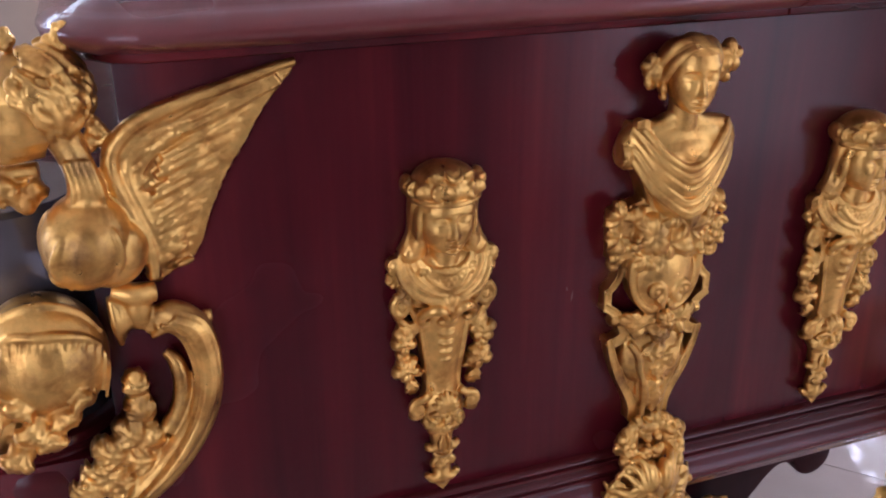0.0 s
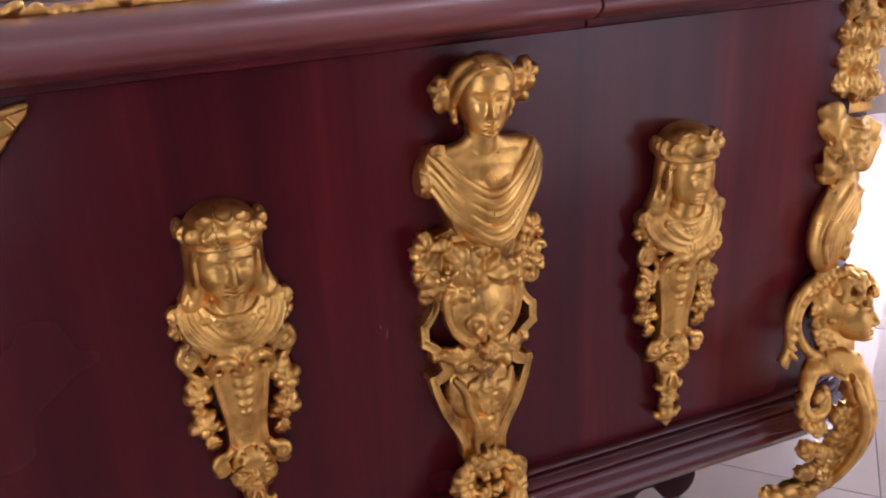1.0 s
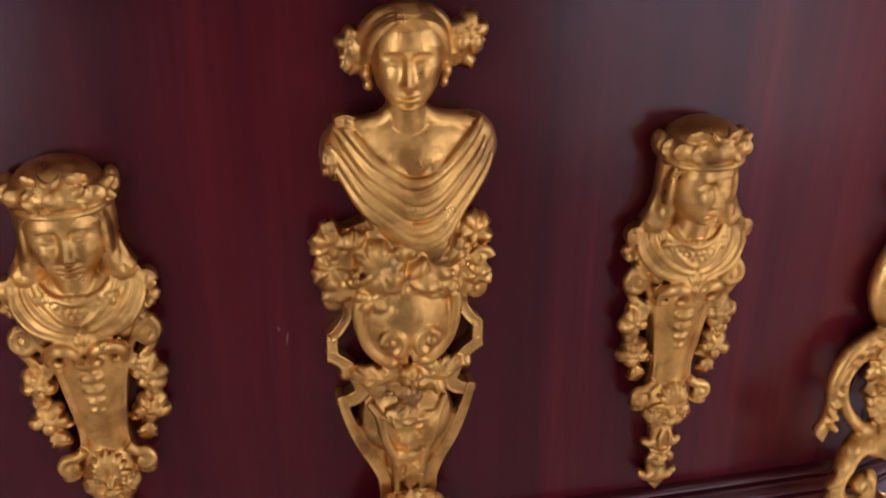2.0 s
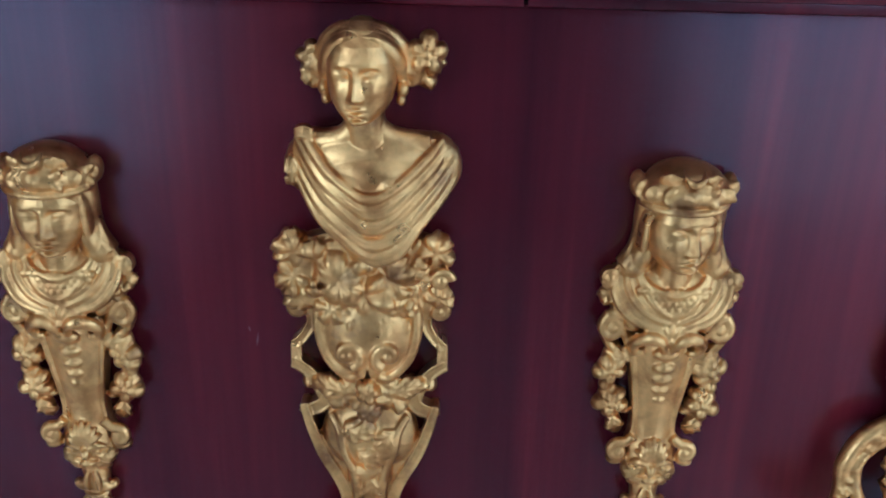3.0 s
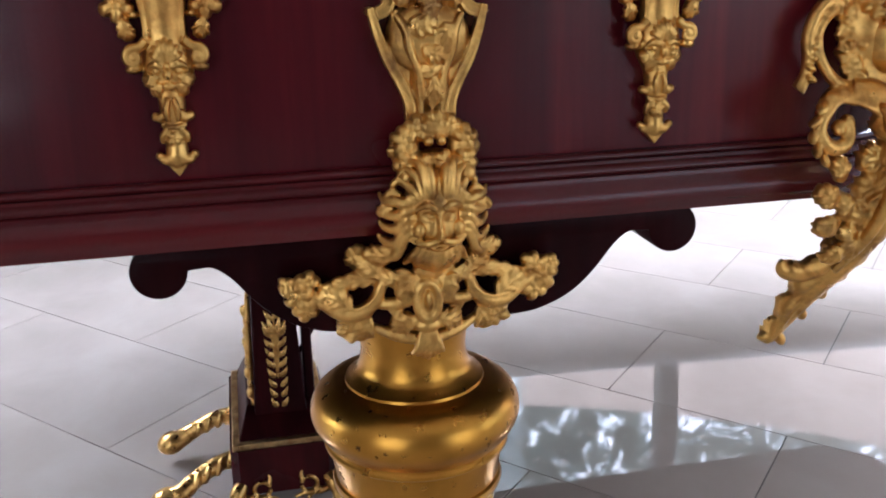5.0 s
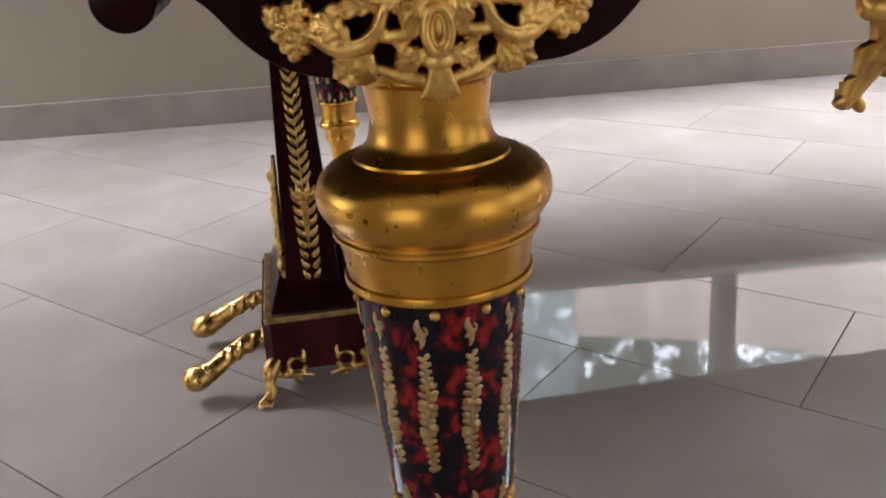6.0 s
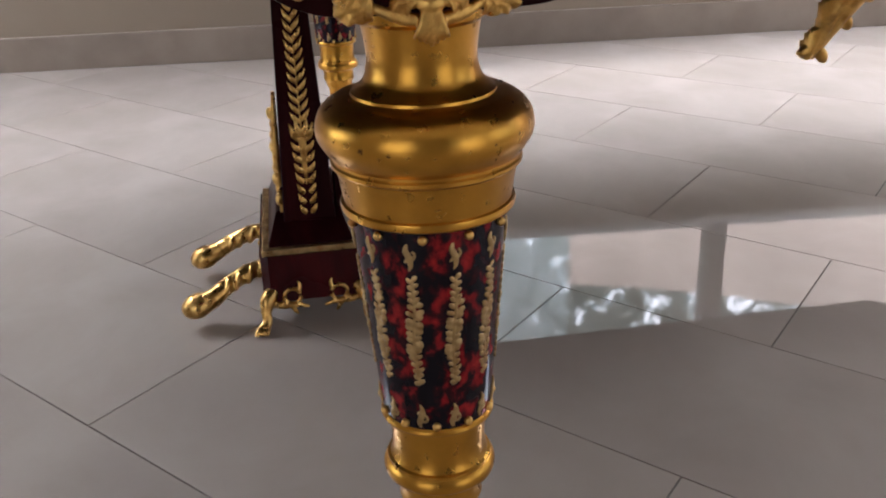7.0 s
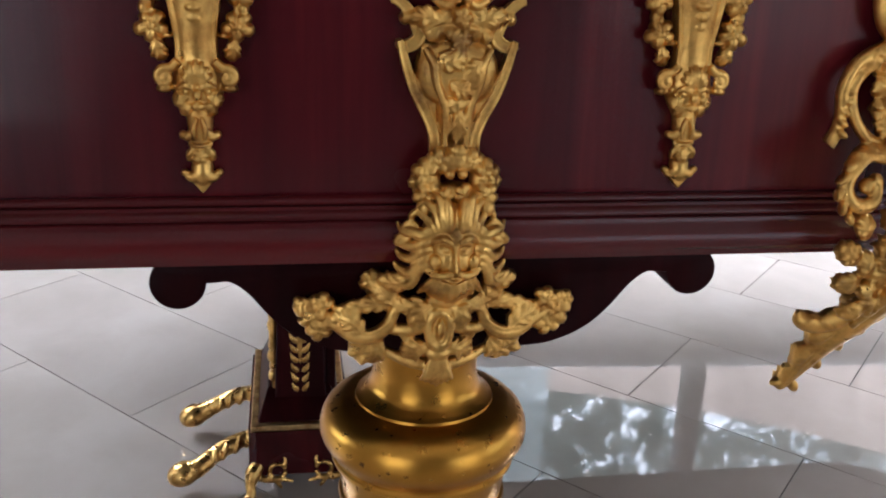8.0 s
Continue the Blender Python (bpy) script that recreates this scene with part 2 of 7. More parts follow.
def rounded(points, steps=5):
    """A smooth curve through points (Catmull-Rom)."""
    p = [np.array(q, float) for q in points]
    p = [2 * p[0] - p[1], *p, 2 * p[-1] - p[-2]]
    out = []
    for a, b, c, d in zip(p, p[1:], p[2:], p[3:]):
        for k in range(steps):
            t = k / steps
            out.append(0.5 * (2 * b + (c - a) * t + (2 * a - 5 * b + 4 * c - d) * t * t + (3 * b - a - 3 * c + d) * t ** 3))
    return out + [p[-2]]


def sweep(section, path, closed=False):
    """A moulding: a closed (out, up) section carried along plan points (x, y) with mitres; out is to the path's right."""
    bm = bmesh.new()
    n = len(path)
    rings = []
    for k, (x, y) in enumerate(path):
        d1 = Vector(path[k]) - Vector(path[k - 1]) if k else Vector(path[1]) - Vector(path[0])
        d2 = Vector(path[(k + 1) % n]) - Vector(path[k]) if k < n - 1 else d1
        n1, n2 = Vector((d1.y, -d1.x)).normalized(), Vector((d2.y, -d2.x)).normalized()
        m = (n1 + n2).normalized()
        m /= max(0.3, m.dot(n1))
        rings.append([bm.verts.new((x + m.x * o, y + m.y * o, z)) for o, z in section])
    s = len(section)
    for a, b in zip(rings, rings[1:]):
        for k in range(s):
            bm.faces.new((a[k], b[k], b[(k + 1) % s], a[(k + 1) % s]))
    bm.faces.new(rings[0])
    bm.faces.new(rings[-1][::-1])
    bmesh.ops.recalc_face_normals(bm, faces=bm.faces[:])
    return bm


def prism(outline, y0, y1, bevel=0.0):
    """An (x, z) outline with thickness from y0 to y1."""
    bm = bmesh.new()
    f = bm.faces.new([bm.verts.new((x, y0, z)) for x, z in outline])
    r = bmesh.ops.extrude_face_region(bm, geom=[f])
    for v in r["geom"]:
        if isinstance(v, bmesh.types.BMVert):
            v.co.y = y1
    bmesh.ops.recalc_face_normals(bm, faces=bm.faces[:])
    if bevel:
        rim = [e for e in bm.edges if abs(e.verts[0].co.y - e.verts[1].co.y) < 1e-7]
        bmesh.ops.bevel(bm, geom=rim, offset=bevel, segments=2, affect="EDGES", profile=0.5)
    return bm


def slab(plan, z0, z1):
    bm = bmesh.new()
    f = bm.faces.new([bm.verts.new((x, y, z0)) for x, y in plan])
    r = bmesh.ops.extrude_face_region(bm, geom=[f])
    for v in r["geom"]:
        if isinstance(v, bmesh.types.BMVert):
            v.co.z = z1
    bmesh.ops.recalc_face_normals(bm, faces=bm.faces[:])
    return bm


# ---------------------------------------------------------------- sculpting kit for cast mounts: x, z on the panel, d outwards
class Cast:
    """Gathers closed forms and fuses them into one cast mesh."""

    def __init__(self, fat=1.0):
        self.v, self.f, self.n, self.fat, self.fine = [], [], 0, fat, []

    def add(self, verts, faces):
        self.v.append(np.asarray(verts, float))
        self.f += [tuple(i + self.n for i in f) for f in faces]
        self.n += len(verts)

    def grid(self, pts):
        """A closed skin over rings of points, capped at both ends. pts: (rings, round, 3)."""
        r, s, _ = pts.shape
        faces = [(a * s + k, a * s + (k + 1) % s, (a + 1) * s + (k + 1) % s, (a + 1) * s + k) for a in range(r - 1) for k in range(s)]
        faces += [tuple(range(s))[::-1], tuple(range((r - 1) * s, r * s))]
        self.add(pts.reshape(-1, 3), faces)

    def ball(self, x, z, d, rx, rz=None, rd=None, turn=0.0, nod=0.0, seg=0):
        """An ellipsoid; turn: degrees in the panel's plane."""
        rz, rd = rz or rx, rd or rx
        seg = seg or (12 if max(rx, rz, rd) < 0.007 else 18 if max(rx, rz, rd) < 0.013 else 36)
        th = np.linspace(0.02, math.pi - 0.02, seg)[:, None]
        ph = np.linspace(0, 2 * math.pi, seg + 6, endpoint=False)[None]
        p = np.stack([rx * np.sin(th) * np.cos(ph), rz * np.cos(th) + 0 * ph, rd * np.sin(th) * np.sin(ph)], -1)
        c, s = math.cos(radians(nod)), math.sin(radians(nod))
        p = np.stack([p[..., 0], c * p[..., 1] - s * p[..., 2], s * p[..., 1] + c * p[..., 2]], -1)
        c, s = math.cos(radians(turn)), math.sin(radians(turn))
        q = np.stack([x + c * p[..., 0] - s * p[..., 1], -(d + p[..., 2]), z + s * p[..., 0] + c * p[..., 1]], -1)
        self.grid(q)

    def tube(self, pts, r, flat=1.0, seg=0, steps=5):
        """A rounded rod through (x, z, d) points; r: one radius or one a point; flat: its depth over its width."""
        n = len(pts)
        r = [r] * n if np.isscalar(r) else list(r)
        seg = seg or (9 if max(r) < 0.0028 else 14 if max(r) < 0.0045 else 22)
        full = np.array(rounded([(*p, q) for p, q in zip(pts, r)], steps))
        c, rad = full[:, :3], np.maximum(full[:, 3], 0.0003) * self.fat
        tan = np.gradient(c, axis=0)
        tan /= np.linalg.norm(tan, axis=1, keepdims=True) + 1e-12
        side = np.cross(tan, (0, 0, 1.0))
        short = np.linalg.norm(side, axis=1) < 0.15
        side[short] = np.cross(tan[short], (1.0, 0, 0))
        side[np.linalg.norm(side, axis=1) < 1e-9] = (1.0, 0, 0)
        side /= np.linalg.norm(side, axis=1, keepdims=True)
        out = np.cross(side, tan)
        a = np.linspace(0, 2 * math.pi, seg, endpoint=False)
        ring = c[:, None] + rad[:, None, None] * (np.cos(a)[None, :, None] * side[:, None] + flat * np.sin(a)[None, :, None] * out[:, None])
        self.grid(np.stack([ring[..., 0], -ring[..., 2], ring[..., 1]], -1))

    def scroll(self, x, z, d, r, turns=1.4, start=0.0, way=1, wide=0.0025, tail=(), flat=1.0):
        """A volute that winds inwards from angle start (degrees), with tail points before it."""
        n = max(8, int(turns * 12))
        pts, rad = [(*t, d) if len(t) == 2 else t for t in tail], [wide] * len(tail)
        for k in range(n + 1):
            f = k / n
            q = r * (1 - 0.78 * f)
            a = radians(start) + way * f * turns * 2 * math.pi
            pts.append((x + q * math.cos(a), z + q * math.sin(a), d + 0.35 * wide * f))
            rad.append(wide * (1 - 0.45 * f))
        self.tube(pts, rad, flat, steps=2)
        self.ball(x, z, d, wide * 1.1)

    def dish(self, x, z, d, edge, height, thick, rings=7, around=40, turn=0.0, nod=0.0, yaw=0.0):
        """A thin cupped form: edge(angle) is its outline's radius, height(f, angle) its relief at f of the way out."""
        a = np.linspace(0, 2 * math.pi, around, endpoint=False)
        e = np.array([edge(q) for q in a])
        fs = np.linspace(0.04, 1, rings)
        top = np.stack([np.stack([f * e * np.cos(a), f * e * np.sin(a), np.array([height(f, q) for q in a])], -1) for f in fs])
        low = top[::-1].copy()
        low[..., 2] -= thick
        low[0, :, 2] += thick * 0.5
        low[..., :2] *= 0.97
        p = np.concatenate([top, low])
        c, s = math.cos(radians(nod)), math.sin(radians(nod))
        p = np.stack([p[..., 0], c * p[..., 1] - s * p[..., 2], s * p[..., 1] + c * p[..., 2]], -1)
        c, s = math.cos(radians(yaw)), math.sin(radians(yaw))
        p = np.stack([c * p[..., 0] + s * p[..., 2], p[..., 1], -s * p[..., 0] + c * p[..., 2]], -1)
        c, s = math.cos(radians(turn)), math.sin(radians(turn))
        self.grid(np.stack([x + c * p[..., 0] - s * p[..., 1], -(d + p[..., 2]), z + s * p[..., 0] + c * p[..., 1]], -1))

    def rosette(self, x, z, d, r, petals=5, tilt=0.0, spin=0.0, rng=random):
        """A flower: a ring of cupped petals round a boss."""
        k1, k2 = rng.uniform(0.8, 1.2), rng.uniform(0, 6)

        def edge(a):
            return r * (0.70 + 0.34 * abs(math.cos(petals * a / 2)) ** 0.5) * (1 + 0.08 * math.sin(a * 2 + k2))

        def height(f, a):
            c = abs(math.cos(petals * a / 2))
            return r * (0.10 + 0.34 * k1 * math.sin(math.pi * min(1, f * 0.85)) - 0.26 * (1 - c) ** 2 * f - 0.30 * f ** 4)

        self.dish(x, z, d, edge, height, r * 0.55, 7, petals * 8, spin, rng.uniform(-14, 14), rng.uniform(-14, 14))
        self.ball(x, z, d + r * 0.26, r * 0.23, seg=8)
        for q in range(petals):
            a = radians(spin) + 2 * math.pi * q / petals
            self.ball(x + 0.33 * r * math.cos(a), z + 0.33 * r * math.sin(a), d + r * 0.36, r * 0.09, seg=6)

    def vine(self, x, z, d, r, turn=0.0, rng=random, nod=0.0, yaw=0.0):
        """A crumpled five-lobed leaf with raised veins; its point lies along turn."""
        k = rng.uniform(0, 6)

        def edge(a):
            return r * (0.86 + 0.15 * abs(math.cos(2.5 * a)) ** 0.6 + 0.05 * math.cos(11 * a + k) + 0.05 * math.cos(2 * a + k))

        def height(f, a):
            v = abs(math.cos(2.5 * a))
            return r * (0.20 * math.sin(2.4 * f + 0.4) + 0.07 * v ** 2 * f - 0.20 * (1 - v) ** 2 * f + 0.22 * f * f * math.sin(2 * a + k) + 0.10 * f * math.sin(5 * a + 2 * k) - 0.26 * f ** 5)

        self.dish(x, z, d, edge, height, r * 0.5, 8, 50, turn, nod, yaw)

    def leaf(self, pts, wide, depth=0.4, lobes=5, cut=0.55, rng=random):
        """An acanthus leaf along (x, z, d) points: a ribbed blade whose lobes sweep forward."""
        n, m = max(16, lobes * 7), 15
        full = np.array(rounded(pts, 12))
        pick = np.linspace(0, len(full) - 1, n)
        c = np.stack([np.interp(pick, np.arange(len(full)), full[:, q]) for q in range(3)], -1)
        tan = np.gradient(c, axis=0)
        tan /= np.linalg.norm(tan, axis=1, keepdims=True) + 1e-12
        side = np.cross(tan, (0, 0, 1.0))
        side /= np.linalg.norm(side, axis=1, keepdims=True) + 1e-9
        f = np.linspace(0, 1, n)
        body = np.clip(np.sin(math.pi * (0.10 + 0.88 * f)), 0, 1) ** 0.75
        saw = (f * lobes) % 1.0
        notch = 0.60 + 0.40 * np.sqrt(np.clip(np.sin(math.pi * np.clip(saw * 1.02, 0, 1)), 0, 1))
        w = 0.62 * wide * body * notch
        t = np.linspace(-1, 1, m)
        ph = rng.uniform(0, 1)
        top = []
        for i in range(n):
            fwd = 0.30 * wide * np.abs(t) ** 1.5 * body[i]
            h = depth * wide * (0.50 * (1 - t * t) ** 0.6 + 0.16 * np.cos(2 * math.pi * (f[i] * lobes - 0.45 * np.abs(t) + ph)) * np.abs(t) - 0.12 * np.exp(-((np.abs(t) - 0.22) / 0.10) ** 2))
            top.append(c[i] + side[i] * (t * w[i])[:, None] + tan[i] * fwd[:, None] + np.array((0, 0, 1.0)) * h[:, None])
        top = np.array(top)
        low = top[:, ::-1].copy()
        low[..., 2] -= depth * wide * 0.62
        ring = np.concatenate([top, low], 1)
        self.grid(np.stack([ring[..., 0], -ring[..., 2], ring[..., 1]], -1))

    def plate(self, outline, d0, d1):
        """A flat outline of (x, z) points with depth."""
        n = len(outline)
        v = [(x, -d0, z) for x, z in outline] + [(x, -d1, z) for x, z in outline]
        self.add(v, [tuple(range(n)), tuple(range(n, 2 * n))[::-1]] + [(k, (k + 1) % n, n + (k + 1) % n, n + k) for k in range(n)])

    def strap(self, pts, wide, d0, d1, rim=0.0007, steps=6):
        """A flat band along (x, z) points with a raised line on both edges."""
        wide = [wide] * len(pts) if np.isscalar(wide) else list(wide)
        full = np.array(rounded([(*p, q) for p, q in zip(pts, wide)], steps))
        tan = np.gradient(full[:, :2], axis=0)
        tan /= np.linalg.norm(tan, axis=1, keepdims=True) + 1e-12
        side = np.stack([-tan[:, 1], tan[:, 0]], -1) * full[:, 2:] / 2
        a, b = full[:, :2] + side, full[:, :2] - side
        self.plate([tuple(p) for p in a] + [tuple(p) for p in b[::-1]], d0, d1)
        for edge in (a, b):
            self.tube([(x, z, d1) for x, z in edge[::3]] + [(edge[-1][0], edge[-1][1], d1)], rim, steps=2, seg=7)

    def face(self, x, z, d, wide, high, deep, yaw=0.0, nod=0.0, roll=0.0, nose=1.0):
        """A plain sculpted face on a tapering head; (x, z) lies between the eyes, high is from there to the chin."""
        nv, nu = 120, 150
        v = np.cos(np.linspace(0.03, math.pi - 0.03, nv))[:, None] + np.zeros((1, nu))
        ph = np.linspace(-math.pi, math.pi, nu, endpoint=False)[None] + np.zeros((nv, 1))
        at = (-1.0, -0.965, -0.90, -0.78, -0.58, -0.32, 0.0, 0.25, 0.55, 0.8, 0.95, 1.0)
        w = np.interp(v, at, (0.10, 0.36, 0.50, 0.67, 0.85, 0.96, 1.0, 0.98, 0.84, 0.58, 0.30, 0.05))
        f = np.interp(v, at, (0.62, 0.80, 0.90, 0.92, 0.94, 0.95, 0.93, 0.99, 0.88, 0.58, 0.30, 0.05))
        back = np.interp(v, at, (-0.40, -0.30, -0.2, 0.0, 0.3, 0.65, 0.85, 0.9, 0.85, 0.62, 0.34, 0.05))
        sx, cd = np.sin(ph), np.cos(ph)
        px = w * np.sign(sx) * np.abs(sx) ** 0.88
        pd = np.where(cd > 0, f * np.abs(cd) ** 0.70, -back * np.abs(cd))
        front = np.clip(cd * 3.0, 0, 1)

        def g(a, b, sa, sb):
            return np.exp(-(((px - a) / sa) ** 2) - ((v - b) / sb) ** 2)

        ridge = np.interp(v, (-0.53, -0.485, -0.44, -0.39, -0.30, -0.10, 0.06, 0.20), (0.0, 0.13, 0.24, 0.275, 0.25, 0.15, 0.085, 0.0))
        slim = np.interp(v, (-0.5, -0.40, -0.28, 0.0, 0.2), (0.15, 0.15, 0.115, 0.095, 0.16))
        k = nose * ridge * np.exp(-((px / slim) ** 2))
        for q in (-1, 1):
            k += 0.085 * g(q * 0.16, -0.435, 0.060, 0.050)
            k -= 0.225 * g(q * 0.37, 0.050, 0.21, 0.105) + 0.05 * g(q * 0.20, 0.03, 0.09, 0.10)
            k += 0.140 * g(q * 0.41, 0.000, 0.155, 0.068)
            k += 0.040 * g(q * 0.41, 0.050, 0.170, 0.020) - 0.035 * g(q * 0.41, 0.018, 0.150, 0.013)
            k += 0.030 * g(q * 0.41, -0.060, 0.150, 0.018)
            arch = 0.185 - 0.55 * (np.abs(px) - 0.40) ** 2
            k += 0.060 * np.exp(-(((px - q * 0.40) / 0.25) ** 2) - ((v - arch) / 0.040) ** 2)
            k += 0.050 * g(q * 0.52, -0.28, 0.20, 0.16) - 0.025 * g(q * 0.30, -0.55, 0.09, 0.10)
        k -= 0.030 * g(0, -0.555, 0.06, 0.035)
        k += 0.085 * g(0, -0.625, 0.20, 0.032) + 0.020 * (g(0.07, -0.615, 0.07, 0.03) + g(-0.07, -0.615, 0.07, 0.03))
        k += 0.095 * g(0, -0.735, 0.165, 0.038)
        k -= 0.085 * g(0, -0.680, 0.24, 0.016)
        k -= 0.075 * g(0, -0.815, 0.22, 0.040)
        k += 0.085 * g(0, -0.915, 0.21, 0.080)
        pd = pd + k * front
        p = np.stack([wide * px, high * v, deep * pd], -1)
        for a, i, j in ((nod, 1, 2), (-yaw, 0, 2), (roll, 0, 1)):
            c, n = math.cos(radians(a)), math.sin(radians(a))
            p[..., i], p[..., j] = c * p[..., i] - n * p[..., j], n * p[..., i] + c * p[..., j]
        self.fine.append(np.stack([x + p[..., 0], -(d + p[..., 2]), z + p[..., 1]], -1))

    def fuse(self, name, mat, parent, label="", voxel=0.0009, relax=2):
        me = bpy.data.meshes.new(name)
        me.from_pydata(np.concatenate(self.v).tolist(), [], self.f)
        bm = bmesh.new()
        bm.from_mesh(me)
        bmesh.ops.recalc_face_normals(bm, faces=bm.faces[:])
        bm.to_mesh(me)
        bm.free()
        raw = bpy.data.objects.new(name, me)
        scene.collection.objects.link(raw)
        mod = raw.modifiers.new("fuse", "REMESH")
        mod.mode, mod.voxel_size, mod.use_smooth_shade = "VOXEL", voxel, True
        soft = raw.modifiers.new("soften", "SMOOTH")
        soft.factor, soft.iterations = 0.5, relax
        done = bpy.data.meshes.new_from_object(raw.evaluated_get(bpy.context.evaluated_depsgraph_get()))
        bpy.data.objects.remove(raw)
        bpy.data.meshes.remove(me)
        if self.fine:
            # faces keep their full detail and sit in the fused casting
            bm = bmesh.new()
            bm.from_mesh(done)
            for p in self.fine:
                r, q, _ = p.shape
                vs = [[bm.verts.new(co) for co in ring] for ring in p.tolist()]
                for lo, hi in zip(vs, vs[1:]):
                    for n in range(q):
                        bm.faces.new((lo[n], lo[(n + 1) % q], hi[(n + 1) % q], hi[n]))
                bm.faces.new(vs[0][::-1])
                bm.faces.new(vs[-1])
            bmesh.ops.recalc_face_normals(bm, faces=bm.faces[:])
            bm.to_mesh(done)
            bm.free()
        done.name = name
        done.materials.clear()
        done.materials.append(mat)
        done.polygons.foreach_set("use_smooth", [True] * len(done.polygons))
        ob = new(name, done)
        ob.parent = parent
        ob.matrix_parent_inverse = parent.matrix_world.inverted()
        return tagged(ob, label)


# ---------------------------------------------------------------- the room
HIGH = 2.9


def wall(name, m, x0, x1, openings=(), label="plain cream painted plaster wall", paint=PAINT):
    """A wall 0.2 m thick in its own frame (room side at y = 0), with openings (x0, x1, z0, z1) right through."""
    bm = bmesh.new()
    at = x0
    for a, b, z0, z1 in sorted(openings):
        if a > at:
            box(at, a, 0, 0.2, 0, HIGH, bm=bm)
        box(a, b, 0, 0.2, 0, z0, bm=bm)
        box(a, b, 0, 0.2, z1, HIGH, bm=bm)
        at = b
    box(at, x1, 0, 0.2, 0, HIGH, bm=bm)
    ob = part(name, bm, paint)
    ob.matrix_world = m
    return tagged(ob, label, "wall", kind="structure")


def window(name, m, x0, x1, z0, z1, mullions):
    """A framed window in a wall's opening: frame, mullions and panes."""
    root = tagged(new(name), "large daylit window with a pale brown frame", "window", kind="structure")
    t = 0.045
    bm = bmesh.new()
    box(x0, x1, 0.06, 0.12, z0, z0 + t, 0.003, 1, bm)
    box(x0, x1, 0.06, 0.12, z1 - t, z1, 0.003, 1, bm)
    box(x0, x0 + t, 0.06, 0.12, z0 + t, z1 - t, 0.003, 1, bm)
    box(x1 - t, x1, 0.06, 0.12, z0 + t, z1 - t, 0.003, 1, bm)
    part("window_frame", bm, FRAME, root)
    edges = [x0 + t, *mullions, x1 - t]
    for x in mullions:
        part("mullion", box(x - 0.04, x + 0.04, 0.05, 0.13, z0 + t, z1 - t, 0.003, 1), FRAME, root)
    for a, b in zip(edges, edges[1:]):
        p = part("pane", box(a + 0.001, b - 0.001, 0.088, 0.092, z0 + t, z1 - t), GLASS, root)
        p.visible_shadow = False
    part("window_sill", box(x0 - 0.03, x1 + 0.03, -0.03, 0.055, z0 - 0.03, z0, 0.004, 2), CEIL, root)
    root.matrix_world = m
    return root


# Unseen south wall, made dark so the varnished panel reflects little light.
UMBER = material("umber wall paint", (0.09, 0.068, 0.055), 0.6)
bump(UMBER, noise_tex(UMBER, coords(UMBER), 160.0, 3.0), 0.12, 0.001)
FAR = pose(0, 2.72, 0, 0, 0, -4.5)
NEAR = pose(0, -3.5, 0, 0, 0, 180)
EAST = pose(4.4, 0, 0, 0, 0, -90)
WEST = pose(-4.4, 0, 0, 0, 0, 90)
FAR_HOLE = (0.5, 4.0, 0.735, 2.6)
# The high slit is assumed, unseen, to let in the left lamp's light.
FAR_SLIT = (-3.4, -0.9, 2.02, 2.62)
wall("wall_north", FAR, -4.9, 4.9, [FAR_HOLE, FAR_SLIT])
wall("wall_south", NEAR, -4.6, 4.6, [(-4.1, -1.6, 0.02, 2.65), (1.5, 3.8, 0.12, 2.65)], "unseen wall, coloured dark to keep the panel's reflections dim", UMBER)
wall("wall_east", EAST, -3.4, 3.6, [(-1.7, 2.2, 0.3, 2.5)])
wall("wall_west", WEST, -3.6, 3.4, [(0.4, 2.6, 0.3, 2.5)])
window("window_1", FAR, *FAR_HOLE, [1.52, 2.84])
window("window_6", FAR, *FAR_SLIT, [-2.15])
window("window_2", NEAR, -4.1, -1.6, 0.02, 2.65, [-2.85])
window("window_5", NEAR, 1.5, 3.8, 0.12, 2.65, [2.65])
# Unseen east window, added for its two lamps.
window("window_3", EAST, -1.7, 2.2, 0.3, 2.5, [-0.4, 0.9])
# Unseen west window, added for the fill lamp.
window("window_4", WEST, 0.4, 2.6, 0.3, 2.5, [1.5])
sk = part("baseboard", box(-4.4, 4.3, -0.016, 0, 0, 0.115, 0.003, 2), SKIRT)
sk.matrix_world = FAR
tagged(sk, "low grey stone skirting along the wall", "baseboard", kind="structure")
tagged(part("ceiling", box(-4.8, 4.8, -3.8, 3.4, HIGH, HIGH + 0.2), CEIL), "plain white ceiling", "ceiling", kind="structure")

# outdoors, seen only as reflections
GROUND = material("lawn", (0.05, 0.09, 0.03), 0.9)
tagged(part("ground", slab([(-60, -60), (60, -60), (60, 60), (-60, 60)], -0.4, -0.3), GROUND), "green lawn outside the windows", "ground", kind="structure")
VIEW = bpy.data.materials.new("bright garden distance")
VIEW.use_nodes = True
VIEW.node_tree.nodes.remove(VIEW.node_tree.nodes["Principled BSDF"])
em = node(VIEW, "ShaderNodeEmission", Strength=12.0)
link(VIEW, em.outputs[0], VIEW.node_tree.nodes["Material Output"].inputs[0])
vg = noise_tex(VIEW, coords(VIEW), 3.6, 7.0, 0.66, 0.6)
trees = ramp(VIEW, vg, [(0.40, (0.05, 0.06, 0.05)), (0.52, (0.115, 0.13, 0.11)), (0.565, (0.30, 0.34, 0.34)), (0.61, (1.0, 1.0, 1.0))])
